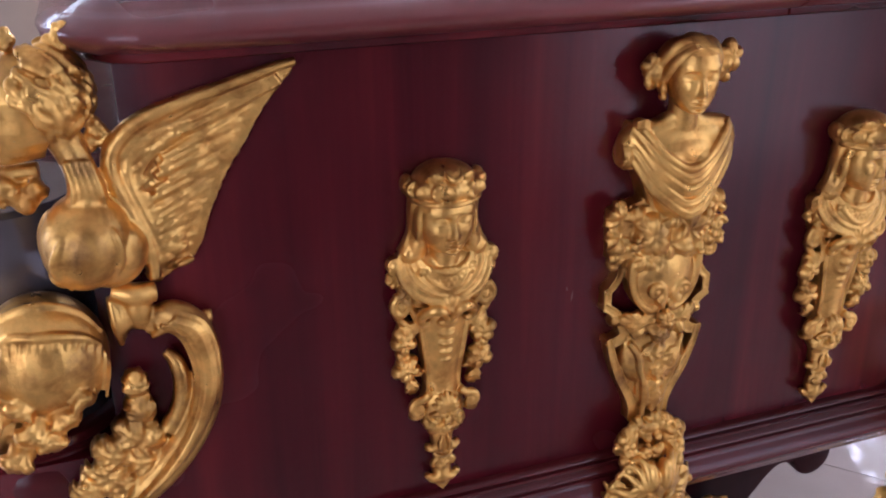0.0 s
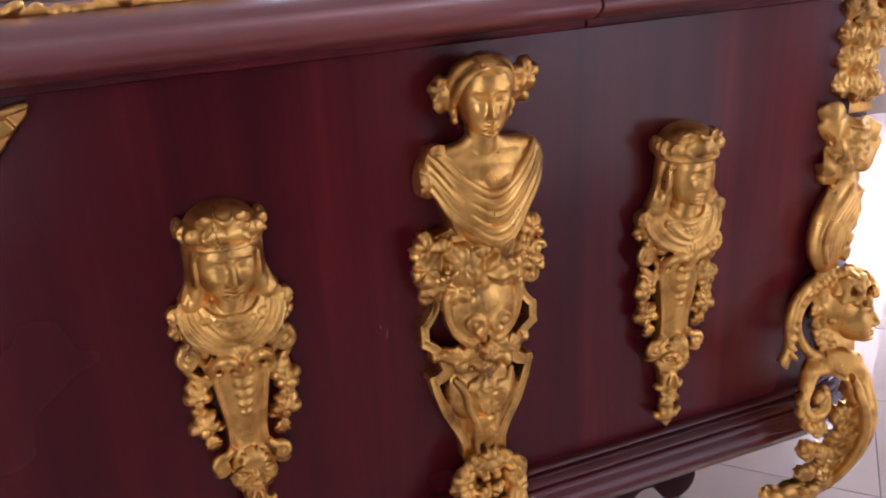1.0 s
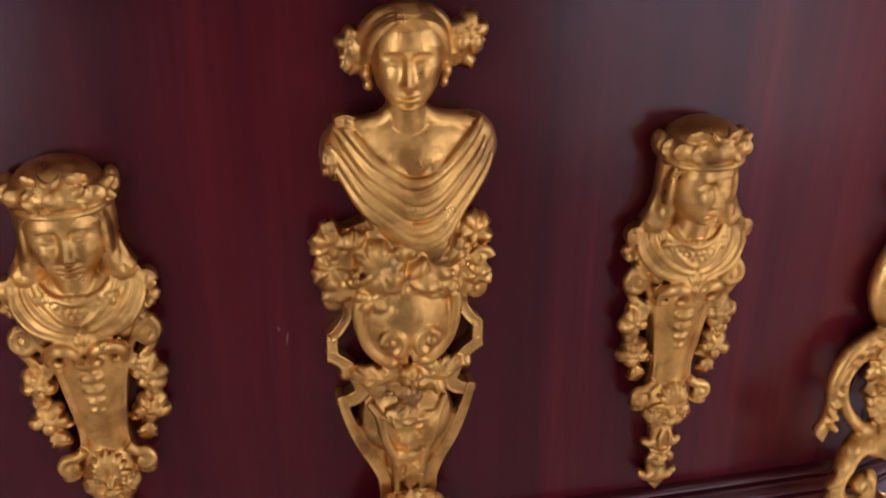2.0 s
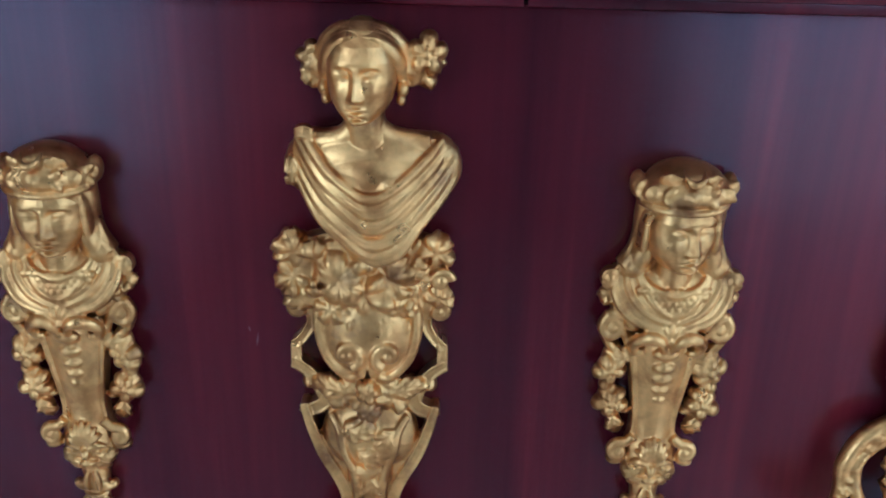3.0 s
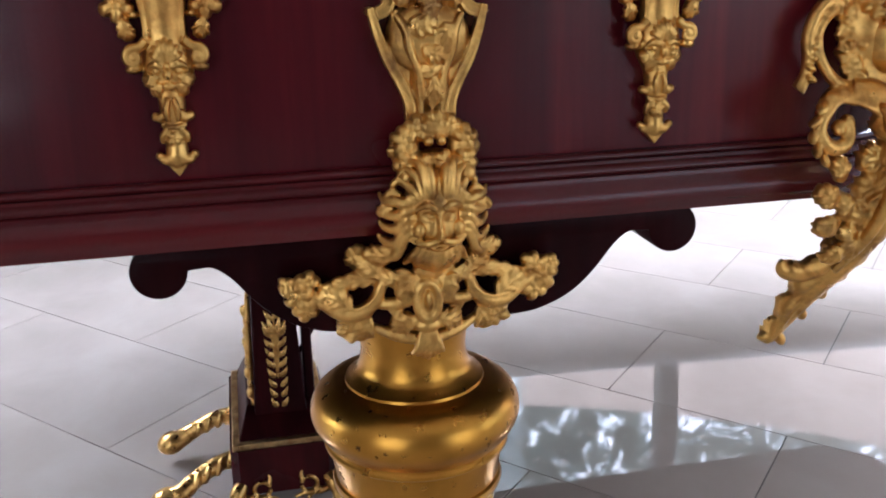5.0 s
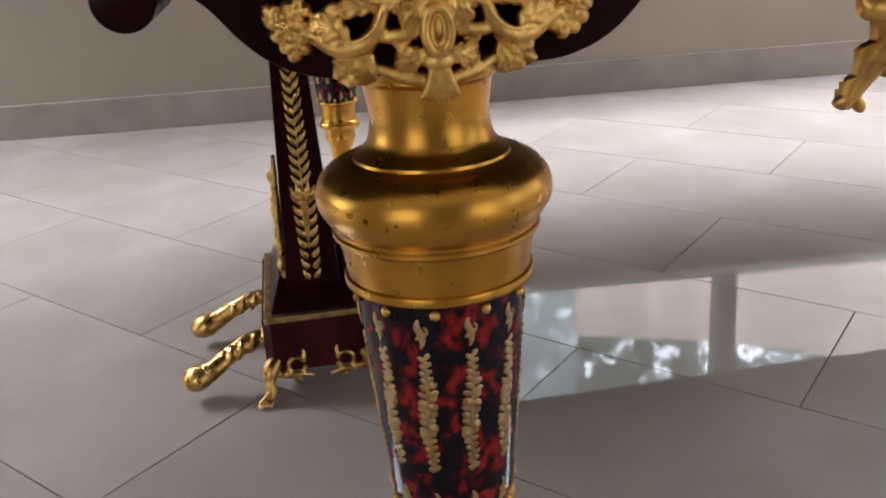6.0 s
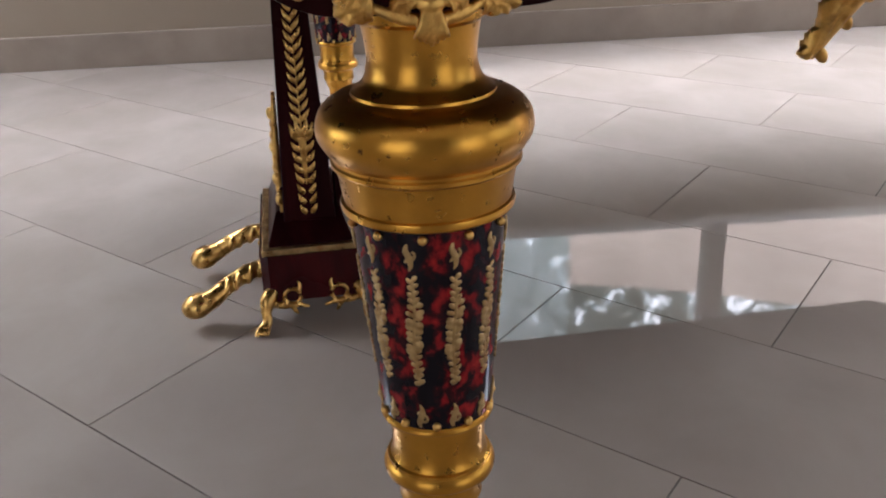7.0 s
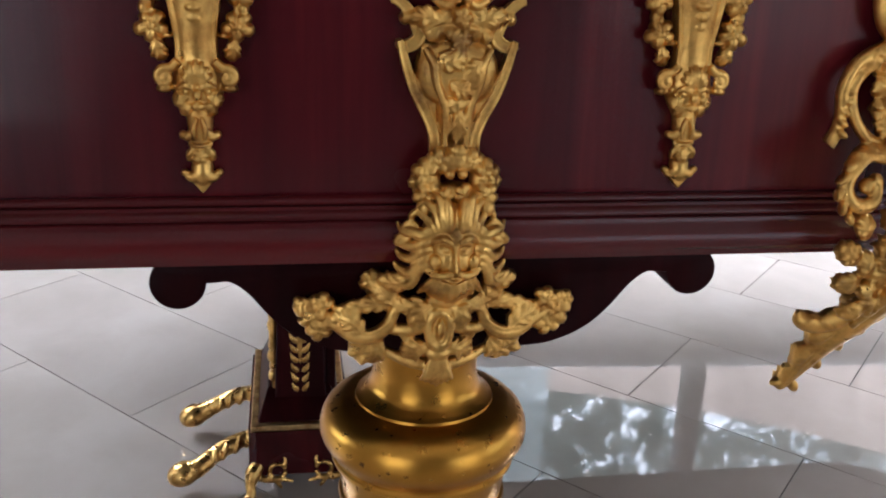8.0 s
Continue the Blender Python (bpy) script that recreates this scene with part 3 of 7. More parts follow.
# a pale garden wall fills the lower part of the distance
where = node(VIEW, "ShaderNodeSeparateXYZ")
link(VIEW, coords(VIEW), where.inputs[0])
below = node(VIEW, "ShaderNodeMapRange", From_Min=4.02, From_Max=3.98)
link(VIEW, where.outputs["Z"], below.inputs["Value"])
beyond = node(VIEW, "ShaderNodeMapRange", From_Min=2.70, From_Max=2.76)
link(VIEW, where.outputs["X"], beyond.inputs["Value"])
both = node(VIEW, "ShaderNodeMath")
both.operation = "MULTIPLY"
link(VIEW, below.outputs["Result"], both.inputs[0])
link(VIEW, beyond.outputs["Result"], both.inputs[1])
garden = node(VIEW, "ShaderNodeMix")
garden.data_type = "RGBA"
link(VIEW, both.outputs[0], garden.inputs[0])
shade = ramp(VIEW, vg, [(0.38, (0.13, 0.155, 0.14)), (0.60, (0.24, 0.27, 0.26)), (0.66, (0.6, 0.65, 0.65))])
grove = node(VIEW, "ShaderNodeMix")
grove.data_type = "RGBA"
link(VIEW, beyond.outputs["Result"], grove.inputs[0])
link(VIEW, shade, grove.inputs[6])
link(VIEW, trees, grove.inputs[7])
link(VIEW, grove.outputs[2], garden.inputs[6])
link(VIEW, ramp(VIEW, noise_tex(VIEW, coords(VIEW, (3.0, 3.0, 0.2)), 2.0, 4.0), [(0.35, (0.29, 0.235, 0.195)), (0.65, (0.37, 0.30, 0.25))]), garden.inputs[7])
link(VIEW, garden.outputs[2], em.inputs["Color"])
bm = bmesh.new()
ring = [(9.0 * math.sin(a), 9.0 * math.cos(a)) for a in np.linspace(-1.3, 1.3, 30)]
rows = [[bm.verts.new((x, y, z)) for x, y in ring] for z in (-0.3, 9.0)]
for k in range(29):
    bm.faces.new((rows[0][k], rows[0][k + 1], rows[1][k + 1], rows[1][k]))
tagged(part("backdrop", bm, VIEW), "bright sky behind garden trees and a pale wall", "backdrop", kind="structure")

# ---------------------------------------------------------------- the grand piano
piano = tagged(new("grand_piano"), "mahogany art-case grand piano with gilt bronze mounts", "piano")
X0, X1 = -0.327, 0.292
RIM, MOULD, LIDZ, TOP = 0.664, 0.707, 1.013, 1.046
BEND = [(X1, 0.0), (0.318, 0.008), (0.345, 0.024), (0.372, 0.055), (0.415, 0.135), (0.505, 0.330), (0.640, 0.520), (0.830, 0.700), (1.080, 0.860), (1.380, 1.010), (1.640, 1.200), (1.730, 1.450), (1.690, 1.660), (1.58, 1.745), (X0, 1.745)]

# side panel and the rest of the case
PANEL = [(-0.45, MOULD - 0.002), (X1, MOULD - 0.002), (X1, LIDZ), (X0, LIDZ), (X0, 0.893), (-0.352, 0.893), (-0.352, 0.785), (-0.45, 0.785)]
smooth(part("side_panel", prism(PANEL, 0.0, 0.03, 0.0015), MAHOGANY, piano, "glossy red-brown mahogany side panel"))
bm = bmesh.new()
inner = [(x - 0.0, y) for x, y in BEND]
lo = [bm.verts.new((x, y, RIM)) for x, y in BEND]
hi = [bm.verts.new((x, y, LIDZ)) for x, y in BEND]
for k in range(len(BEND) - 1):
    bm.faces.new((lo[k], lo[k + 1], hi[k + 1], hi[k]))
bmesh.ops.solidify(bm, geom=bm.faces[:], thickness=0.03)
smooth(part("bent_rim", bm, MAHOGANY, piano))
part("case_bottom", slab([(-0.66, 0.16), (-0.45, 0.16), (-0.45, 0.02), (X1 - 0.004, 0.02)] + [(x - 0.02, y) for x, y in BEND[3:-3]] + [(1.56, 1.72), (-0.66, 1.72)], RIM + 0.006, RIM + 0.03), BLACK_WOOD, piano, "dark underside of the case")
part("key_slip", box(X0, X0 + 0.03, 0.03, 1.68, RIM + 0.03, LIDZ - 0.004, 0.002), LACQUER, piano, "black lacquered end wall")


# base moulding: fillets, bead and a broad cushion
section = [(-0.02, RIM), (0.012, RIM)]
section += [(0.012 + 0.006 * math.sin(math.pi * f), RIM + 0.002 + 0.021 * f) for f in np.linspace(0.08, 0.95, 8)]
section += [(0.0115, RIM + 0.024), (0.0115, RIM + 0.0265)]
section += [(0.0085 + 0.0035 * math.sin(math.pi * f), RIM + 0.0265 + 0.007 * f) for f in np.linspace(0.1, 0.9, 5)]
section += [(0.0075, RIM + 0.034), (0.0075, RIM + 0.036)]
section += [(0.004 + 0.0025 * math.sin(math.pi * f), RIM + 0.036 + 0.005 * f) for f in np.linspace(0.1, 0.9, 4)]
section += [(0.0025, RIM + 0.0415), (-0.02, MOULD)]
smooth(part("base_moulding", sweep(section, [(-0.45, 0.0), (X1 - 0.004, 0.0), *BEND[1:11]]), MAHOGANY_RAIL, piano, "moulded dark mahogany base rail"), 60)


# lid in two leaves with a moulded edge
def lid_section(lift):
    s = [(-0.06, LIDZ + 0.0061), (0.0215, LIDZ + 0.0061)]
    s += [(0.022 + 0.011 * math.sin(math.pi * (f * 0.9)), LIDZ + 0.006 + 0.017 * f) for f in np.linspace(0.08, 1, 9)]
    s += [(0.0225, LIDZ + 0.024), (0.018, LIDZ + 0.0255)]
    s += [(0.018 - 0.016 * f, LIDZ + 0.0255 + 0.006 * math.sin(0.5 * math.pi * f)) for f in np.linspace(0.1, 1, 6)]
    s += [(-0.004, TOP - 0.0005 + lift), (-0.06, TOP + lift)]
    return s


# Bed in the panel's darker wood: the lid's shade put into its colour.
BED = [(-0.06, LIDZ), (0.0135, LIDZ), (0.0150, LIDZ + 0.0015), (0.0150, LIDZ + 0.0050), (0.0120, LIDZ + 0.0060), (-0.06, LIDZ + 0.0060)]
FLAP_PATH = [(X0 + 0.0, 1.2), (X0 + 0.0, 0.03), (X0 + 0.002, 0.012), (X0 + 0.008, 0.004), (X0 + 0.02, 0.0), (0.0700, 0.0)]
smooth(part("lid_bed", sweep(BED, FLAP_PATH), MAHOGANY, piano, "recessed moulding under the lid, shade put into its colour"), 50)
smooth(part("lid_bed", sweep(BED, [(0.0720, 0.0), *BEND[:11]]), MAHOGANY, piano, "recessed moulding under the lid, shade put into its colour"), 50)
flap = part("lid_flap", sweep(lid_section(0), FLAP_PATH), MAHOGANY_LID, piano, "moulded front leaf of the piano lid")
smooth(flap, 50)
smooth(part("lid_edge", sweep(lid_section(0.0), [(0.0720, 0.0), *BEND[:11]]), MAHOGANY_LID, piano), 50)
part("lid_top", slab([(0.0720, 0.05), (X1 - 0.03, 0.05)] + [(x - 0.04, y + 0.02) for x, y in BEND[3:11]] + [(1.66, 1.45), (1.56, 1.72), (0.0720, 1.72)], LIDZ + 0.004, TOP - 0.001), MAHOGANY_LID, piano)
part("marquetry_panel", slab([(X0 + 0.05, 0.05), (0.0700, 0.05), (0.0700, 1.72), (X0 + 0.05, 1.72)], LIDZ + 0.004, TOP - 0.002), VENEER, piano, "dark glossy marquetry field of the lid")
for y, w in ((0.10, 0.004), (0.16, 0.0025), (0.19, 0.006)):
    part("inlay_line", box(X0 + 0.055, 0.066, y, y + w, TOP - 0.002, TOP - 0.0012), INLAY, flap)
for x in (-0.27, -0.19, -0.10, -0.02):
    part("inlay_bar", box(x, x + 0.012, 0.105, 0.158, TOP - 0.002, TOP - 0.0014), INLAY, flap)

# corbel board over the leg
half = [tuple(p) for p in rounded([(0.0, 0.5935), (0.060, 0.5940), (0.083, 0.5985), (0.101, 0.6075), (0.116, 0.6210), (0.130, 0.6380), (0.141, 0.6462), (0.151, 0.6462)], 5)]
knob = [(0.174 + 0.0178 * math.cos(a), 0.6465 + 0.0178 * math.sin(a)) for a in np.linspace(radians(182), radians(412), 22)]
right = half + knob + [(0.1855, RIM + 0.004)]
outline = right + [(-x, z) for x, z in right[::-1][:-1]]
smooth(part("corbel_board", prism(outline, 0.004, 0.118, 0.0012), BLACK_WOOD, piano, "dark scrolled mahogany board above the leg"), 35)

# ---------------------------------------------------------------- turned leg
CAP = [(0.0, 0.602), (0.043, 0.602), (0.0435, 0.594), (0.0455, 0.590), (0.0455, 0.583), (0.0425, 0.580)]
CAP += [tuple(p) for p in rounded([(0.0415, 0.576), (0.0395, 0.562), (0.0395, 0.552), (0.0425, 0.541), (0.0500, 0.5335)], 5)]
CAP += [(0.0520, 0.5325), (0.0525, 0.5305)]
CAP += [tuple(p) for p in rounded([(0.0535, 0.5305), (0.0640, 0.528), (0.0745, 0.5205), (0.0790, 0.5105), (0.0785, 0.501), (0.0735, 0.492), (0.0690, 0.4865)], 6)]
CAP += [(0.0690, 0.4845), (0.0705, 0.4830), (0.0705, 0.4805), (0.0680, 0.4785)]
CAP += [tuple(p) for p in rounded([(0.0672, 0.478), (0.0650, 0.468), (0.0632, 0.456), (0.0628, 0.4525)], 4)]
CAP += [(0.0648, 0.4515), (0.0655, 0.4490), (0.0650, 0.4462), (0.0625, 0.4445), (0.0595, 0.4440), (0.0, 0.4440)]
SLEEVE = [(0.0588, 0.444), (0.0588, 0.4435), (0.0440, 0.2690), (0.0440, 0.2685)]
FOOT = [(0.0, 0.2705), (0.0440, 0.2705), (0.0458, 0.2690), (0.0464, 0.2665), (0.0455, 0.2640), (0.0420, 0.2625), (0.0398, 0.2600)]
FOOT += [tuple(p) for p in rounded([(0.0395, 0.256), (0.0385, 0.240), (0.0390, 0.2300), (0.0408, 0.2240)], 4)]
FOOT += [(0.0430, 0.2230), (0.0432, 0.2205)]
FOOT += [tuple(p) for p in rounded([(0.0440, 0.2200), (0.0462, 0.2165), (0.0468, 0.2120), (0.0455, 0.2080), (0.0415, 0.2050)], 4)]
FOOT += [(0.0375, 0.2035), (0.0345, 0.2000), (0.0338, 0.1920), (0.0342, 0.1850), (0.0352, 0.1820), (0.0340, 0.1785)]
FOOT += [tuple(p) for p in rounded([(0.0325, 0.1770), (0.0300, 0.1700), (0.0285, 0.1640), (0.0262, 0.1620), (0.0245, 0.1500), (0.0215, 0.1200), (0.0190, 0.0950), (0.0215, 0.0900), (0.0240, 0.0850), (0.0215, 0.0790), (0.0160, 0.0740)], 4)]
FOOT += [(0.0160, 0.062), (0.0, 0.062)]
AX, AY = -0.0035, 0.062


def sleeve_r(z):
    return 0.0440 + (0.0588 - 0.0440) * (z - 0.269) / 0.1745


def wrapped(cast, name, label):
    """A thin cast piece, built flat with x across, laid round the sleeve; more are set round the leg on the same mesh."""
    ob = cast.fuse(name, FLORAL, piano, label, 0.00062, 1)
    for v in ob.data.vertices:
        q = sleeve_r(v.co.z) - v.co.y
        b = v.co.x / sleeve_r(v.co.z)
        v.co.x, v.co.y = q * math.sin(b), -q * math.cos(b)
    return ob


def vine_strip(seed):
    """A climbing flower stem of overlapping flat leaves with two swellings of blossom."""
    c, rng = Cast(), random.Random(seed)
    z0, z1, n = 0.4060, 0.3160, 17
    sway = lambda f: 0.0012 * math.sin(6.6 * f + 0.4)
    c.tube([(sway(f), z0 + (z1 - z0) * f, 0.0004) for f in np.linspace(0, 1, 9)], 0.0013, 0.7)
    for k in range(n):
        f = k / (n - 1)
        z = z0 + (z1 - z0) * f
        body = 0.0022 + 0.0022 * math.exp(-((f - 0.36) / 0.20) ** 2) + 0.0020 * math.exp(-((f - 0.70) / 0.17) ** 2)
        for s in (-1, 1):
            out = body * rng.uniform(0.75, 1.15)
            long = 0.0022 + 0.32 * out
            c.ball(sway(f) + s * out * 0.85, z + s * 0.0013 + rng.uniform(-0.0006, 0.0006), 0.0004, long, long * rng.uniform(0.55, 0.75), 0.0011, 90 - s * rng.uniform(30, 60), seg=10)
    for f, s in ((0.40, -1), (0.43, 1), (0.62, 1), (0.68, -1)):
        # open blossoms on the swellings
        z = z0 + (z1 - z0) * f
        c.ball(sway(f) + s * 0.0036, z, 0.0006, 0.0034, 0.0034, 0.0013, seg=12)
        c.ball(sway(f) + s * 0.0036, z, 0.0014, 0.0013, 0.0013, 0.0010, seg=8)
    return c


def curl(z0, z1):
    """A small leaf with a ring curled from its side."""
    c = Cast()
    h = z1 - z0
    c.tube([(-0.0012, z0, 0.0004), (-0.0022, z0 + 0.25 * h, 0.0006), (0.0004, z0 + 0.55 * h, 0.0006), (0.0006, z0 + 0.80 * h, 0.0005), (-0.0010, z1, 0.0004)], [0.0012, 0.0024, 0.0026, 0.0020, 0.0007], 0.5)
    zc = z0 + 0.40 * h
    c.tube([(0.0014 + 0.0027 * math.cos(a), zc + 0.0032 * math.sin(a), 0.0005) for a in np.linspace(2.2, 7.6, 12)], 0.0012, 0.8, steps=3)
    c.ball(-0.0026, z0 + 0.62 * h, 0.0005, 0.0022, 0.0012, 0.0010, 60, seg=9)
    return c


def build_leg(name, label):
    rng = random.Random(4)
    root = tagged(new(name), label)
    smooth(part("cap", lathe(CAP, 96), GILT_LEG, root), 28)
    smooth(part("sleeve", lathe(SLEEVE, 96), SHELL, root, "red and black tortoiseshell sleeve"), 30)
    smooth(part("foot_turning", lathe(FOOT, 80), GILT_LEG, root), 28)
    bm = lathe([(0.0, 0.0), (0.012, 0.0), (0.018, 0.006), (0.021, 0.02), (0.021, 0.03), (0.018, 0.044), (0.012, 0.052), (0.012, 0.063), (0, 0.063)][::-1], 32)
    smooth(part("caster", bm, BRASS, root), 40)
    n = 11
    kinds = [(wrapped(vine_strip(2), "floral_strip", "pale brass floral strip"), wrapped(vine_strip(5), "floral_strip", "pale brass floral strip")), (wrapped(curl(0.4350, 0.4130), "curl_mount", "pale brass curl"),), (wrapped(curl(0.2725, 0.2950), "curl_mount", "pale brass curl"),)]
    for mounts in kinds:
        for k in range(n):
            first = mounts[k % len(mounts)]
            ob = first if k < len(mounts) else tagged(new(first.name.split(".")[0], first.data), first.get("label", ""))
            ob.parent = root
            ob.matrix_parent_inverse.identity()
            ob.matrix_basis = pose(0, 0, 0, rz=360 * k / n + 9.4)
    for z, count, off in ((0.4385, 11, radians(-13)), (0.2745, 11, radians(-9))):
        for k in range(count):
            a = 2 * math.pi * k / count + off
            bm = bmesh.new()
            bmesh.ops.create_uvsphere(bm, u_segments=14, v_segments=8, radius=0.0036)
            r = sleeve_r(z) + 0.0012
            bmesh.ops.translate(bm, verts=bm.verts[:], vec=(r * math.sin(a), -r * math.cos(a), z))
            smooth(part("stud", bm, BRASS, root, "brass stud"), 80)
    return root


leg = build_leg("leg", "turned gilded leg with a red tortoiseshell sleeve")
leg.parent = piano
leg.matrix_world = pose(AX, AY, 0)
far_leg = copy_thing(leg, pose(0.012, 1.60, 0))
far_leg.parent = piano


# ---------------------------------------------------------------- pedal lyre
lyre = tagged(new("pedal_lyre"), "dark mahogany pedal stand with gilt mounts")
lyre.parent = piano
LX0, LX1, LY0, LY1 = -0.172, -0.012, 0.735, 1.03
C = 0.012
part("base_block", slab([(LX0 + C, LY0), (LX1 - C, LY0), (LX1, LY0 + C), (LX1, LY1 - C), (LX1 - C, LY1), (LX0 + C, LY1), (LX0, LY1 - C), (LX0, LY0 + C)], 0.042, 0.118), BLOCK_WOOD, lyre, "dark red mahogany base block with cut corners")
part("gilt_band", box(LX0 + 0.004, LX1 - 0.004, LY0 + 0.004, LY1 - 0.004, 0.116, 0.127, 0.002, 2), FLORAL, lyre, "gilt band")


def pillar(x0, x1, y0, y1, z0, z1, taper):
    bm = box(x0, x1, y0, y1, z0, z1, 0.003, 2)
    cx, cy = (x0 + x1) / 2, (y0 + y1) / 2
    for v in bm.verts:
        k = 1 + (taper - 1) * (v.co.z - z0) / (z1 - z0)
        v.co.x, v.co.y = cx + (v.co.x - cx) * k, cy + (v.co.y - cy) * k
    return bm


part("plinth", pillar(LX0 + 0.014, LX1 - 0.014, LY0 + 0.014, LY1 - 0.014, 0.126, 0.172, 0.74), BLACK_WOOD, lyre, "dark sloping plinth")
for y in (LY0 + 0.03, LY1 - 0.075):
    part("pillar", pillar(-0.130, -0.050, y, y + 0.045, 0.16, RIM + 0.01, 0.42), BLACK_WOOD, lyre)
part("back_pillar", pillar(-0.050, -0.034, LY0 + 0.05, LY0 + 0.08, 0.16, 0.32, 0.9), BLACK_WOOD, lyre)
rod = Cast()
rod.tube([(-0.054, 0.245, -0.80), (0.10, 0.50, -0.80)], 0.004)
rod.fuse("brace_rod", BLACK_WOOD, lyre, "", 0.0015)

drop = Cast()
rng = random.Random(3)
face = LY0 + 0.030
def drop_d(z):
    return -(face + 0.002 + 0.012 * (z - 0.16) / 0.5)


drop.tube([(-0.090, 0.172, drop_d(0.172)), (-0.090, 0.24, drop_d(0.24)), (-0.090, 0.298, drop_d(0.298))], [0.0080, 0.0092, 0.0105], 0.22)
drop.tube([(-0.090, 0.30, drop_d(0.30)), (-0.090, 0.51, drop_d(0.51))], [0.0030, 0.0020], 0.7)
for k in range(8):
    # laurel leaves, sharp-tipped, along the wider lower length
    z = 0.176 + 0.0165 * k
    w = 0.0135 + 0.0050 * k / 7
    for s in (-1, 1):
        drop.tube([(-0.090 + s * 0.003, z - 0.006, drop_d(z) + 0.0005), (-0.090 + s * w * 0.62, z + 0.002, drop_d(z) + 0.0030), (-0.090 + s * w, z + 0.0135, drop_d(z) + 0.0020)], [0.0026, 0.0040, 0.0003], 0.40)
for s in (-1, 1):
    # flared collar between the two lengths
    drop.tube([(-0.090, 0.296, drop_d(0.30) + 0.002), (-0.090 + s * 0.010, 0.301, drop_d(0.30) + 0.005), (-0.090 + s * 0.0190, 0.316, drop_d(0.31))], [0.0046, 0.0046, 0.0006], 0.6)
    drop.tube([(-0.090, 0.296, drop_d(0.29) + 0.002), (-0.090 + s * 0.006, 0.307, drop_d(0.30) + 0.005), (-0.090 + s * 0.0090, 0.322, drop_d(0.31) + 0.002)], [0.0040, 0.0040, 0.0006], 0.6)
for k in range(13):
    z = 0.318 + 0.0148 * k
    w = 0.0140 - 0.0035 * k / 12
    for s in (-1, 1):
        z1 = z + (0.0035 if s > 0 else 0.0)
        drop.tube([(-0.090, z1 - 0.006, drop_d(z) + 0.001), (-0.090 + s * w * 0.55, z1 + 0.003, drop_d(z) + 0.0032), (-0.090 + s * w * 1.12, z1 + 0.0150, drop_d(z) + 0.001)], [0.0018, 0.0036, 0.0003], 0.45)
drop.fuse("leaf_drop", BRASS, lyre, "gilt bronze leaf drop", 0.0008, 1)
side = Cast()
for k in range(9):
    z = 0.19 + 0.017 * k
    side.ball(-0.134 + 0.003 * k / 9 + 0.002 * math.sin(k * 2.1), z, -(LY0 + 0.055), 0.006, 0.010, 0.012 - 0.0007 * k, seg=9)
side.tube([(-0.130, 0.17, -LY0 - 0.05), (-0.131, 0.26, -LY0 - 0.05), (-0.126, 0.36, -LY0 - 0.05)], [0.004, 0.006, 0.003])
side.fuse("side_mount", BRASS, lyre, "gilt bronze side mount", 0.0014)

for y, dy in ((0.80, -0.035), (0.955, 0.0)):
    ped = Cast()
    ped.tube([(-0.165, 0.078, -y), (-0.195, 0.072, -y - dy * 0.3), (-0.225, 0.060, -y - dy * 0.6), (-0.250, 0.046, -y - dy), (-0.268, 0.038, -y - dy)], [0.0110, 0.0135, 0.0135, 0.0150, 0.0175], 1.0)
    ped.ball(-0.276, 0.035, -y - dy, 0.026, 0.0195, 0.0225, 18)
    for k, f in enumerate((0.1, 0.3, 0.52, 0.7)):
        ped.ball(-0.165 - 0.09 * f, 0.079 - 0.03 * f, -y - dy * f, 0.007, 0.0175, 0.0175, -20)
        ped.ball(-0.172 - 0.09 * f, 0.086 - 0.03 * f, -y - dy * f + 0.006, 0.005, 0.005, 0.005)
    ped.fuse("pedal", BRASS, lyre, "polished brass pedal with a cast stem", 0.0013)

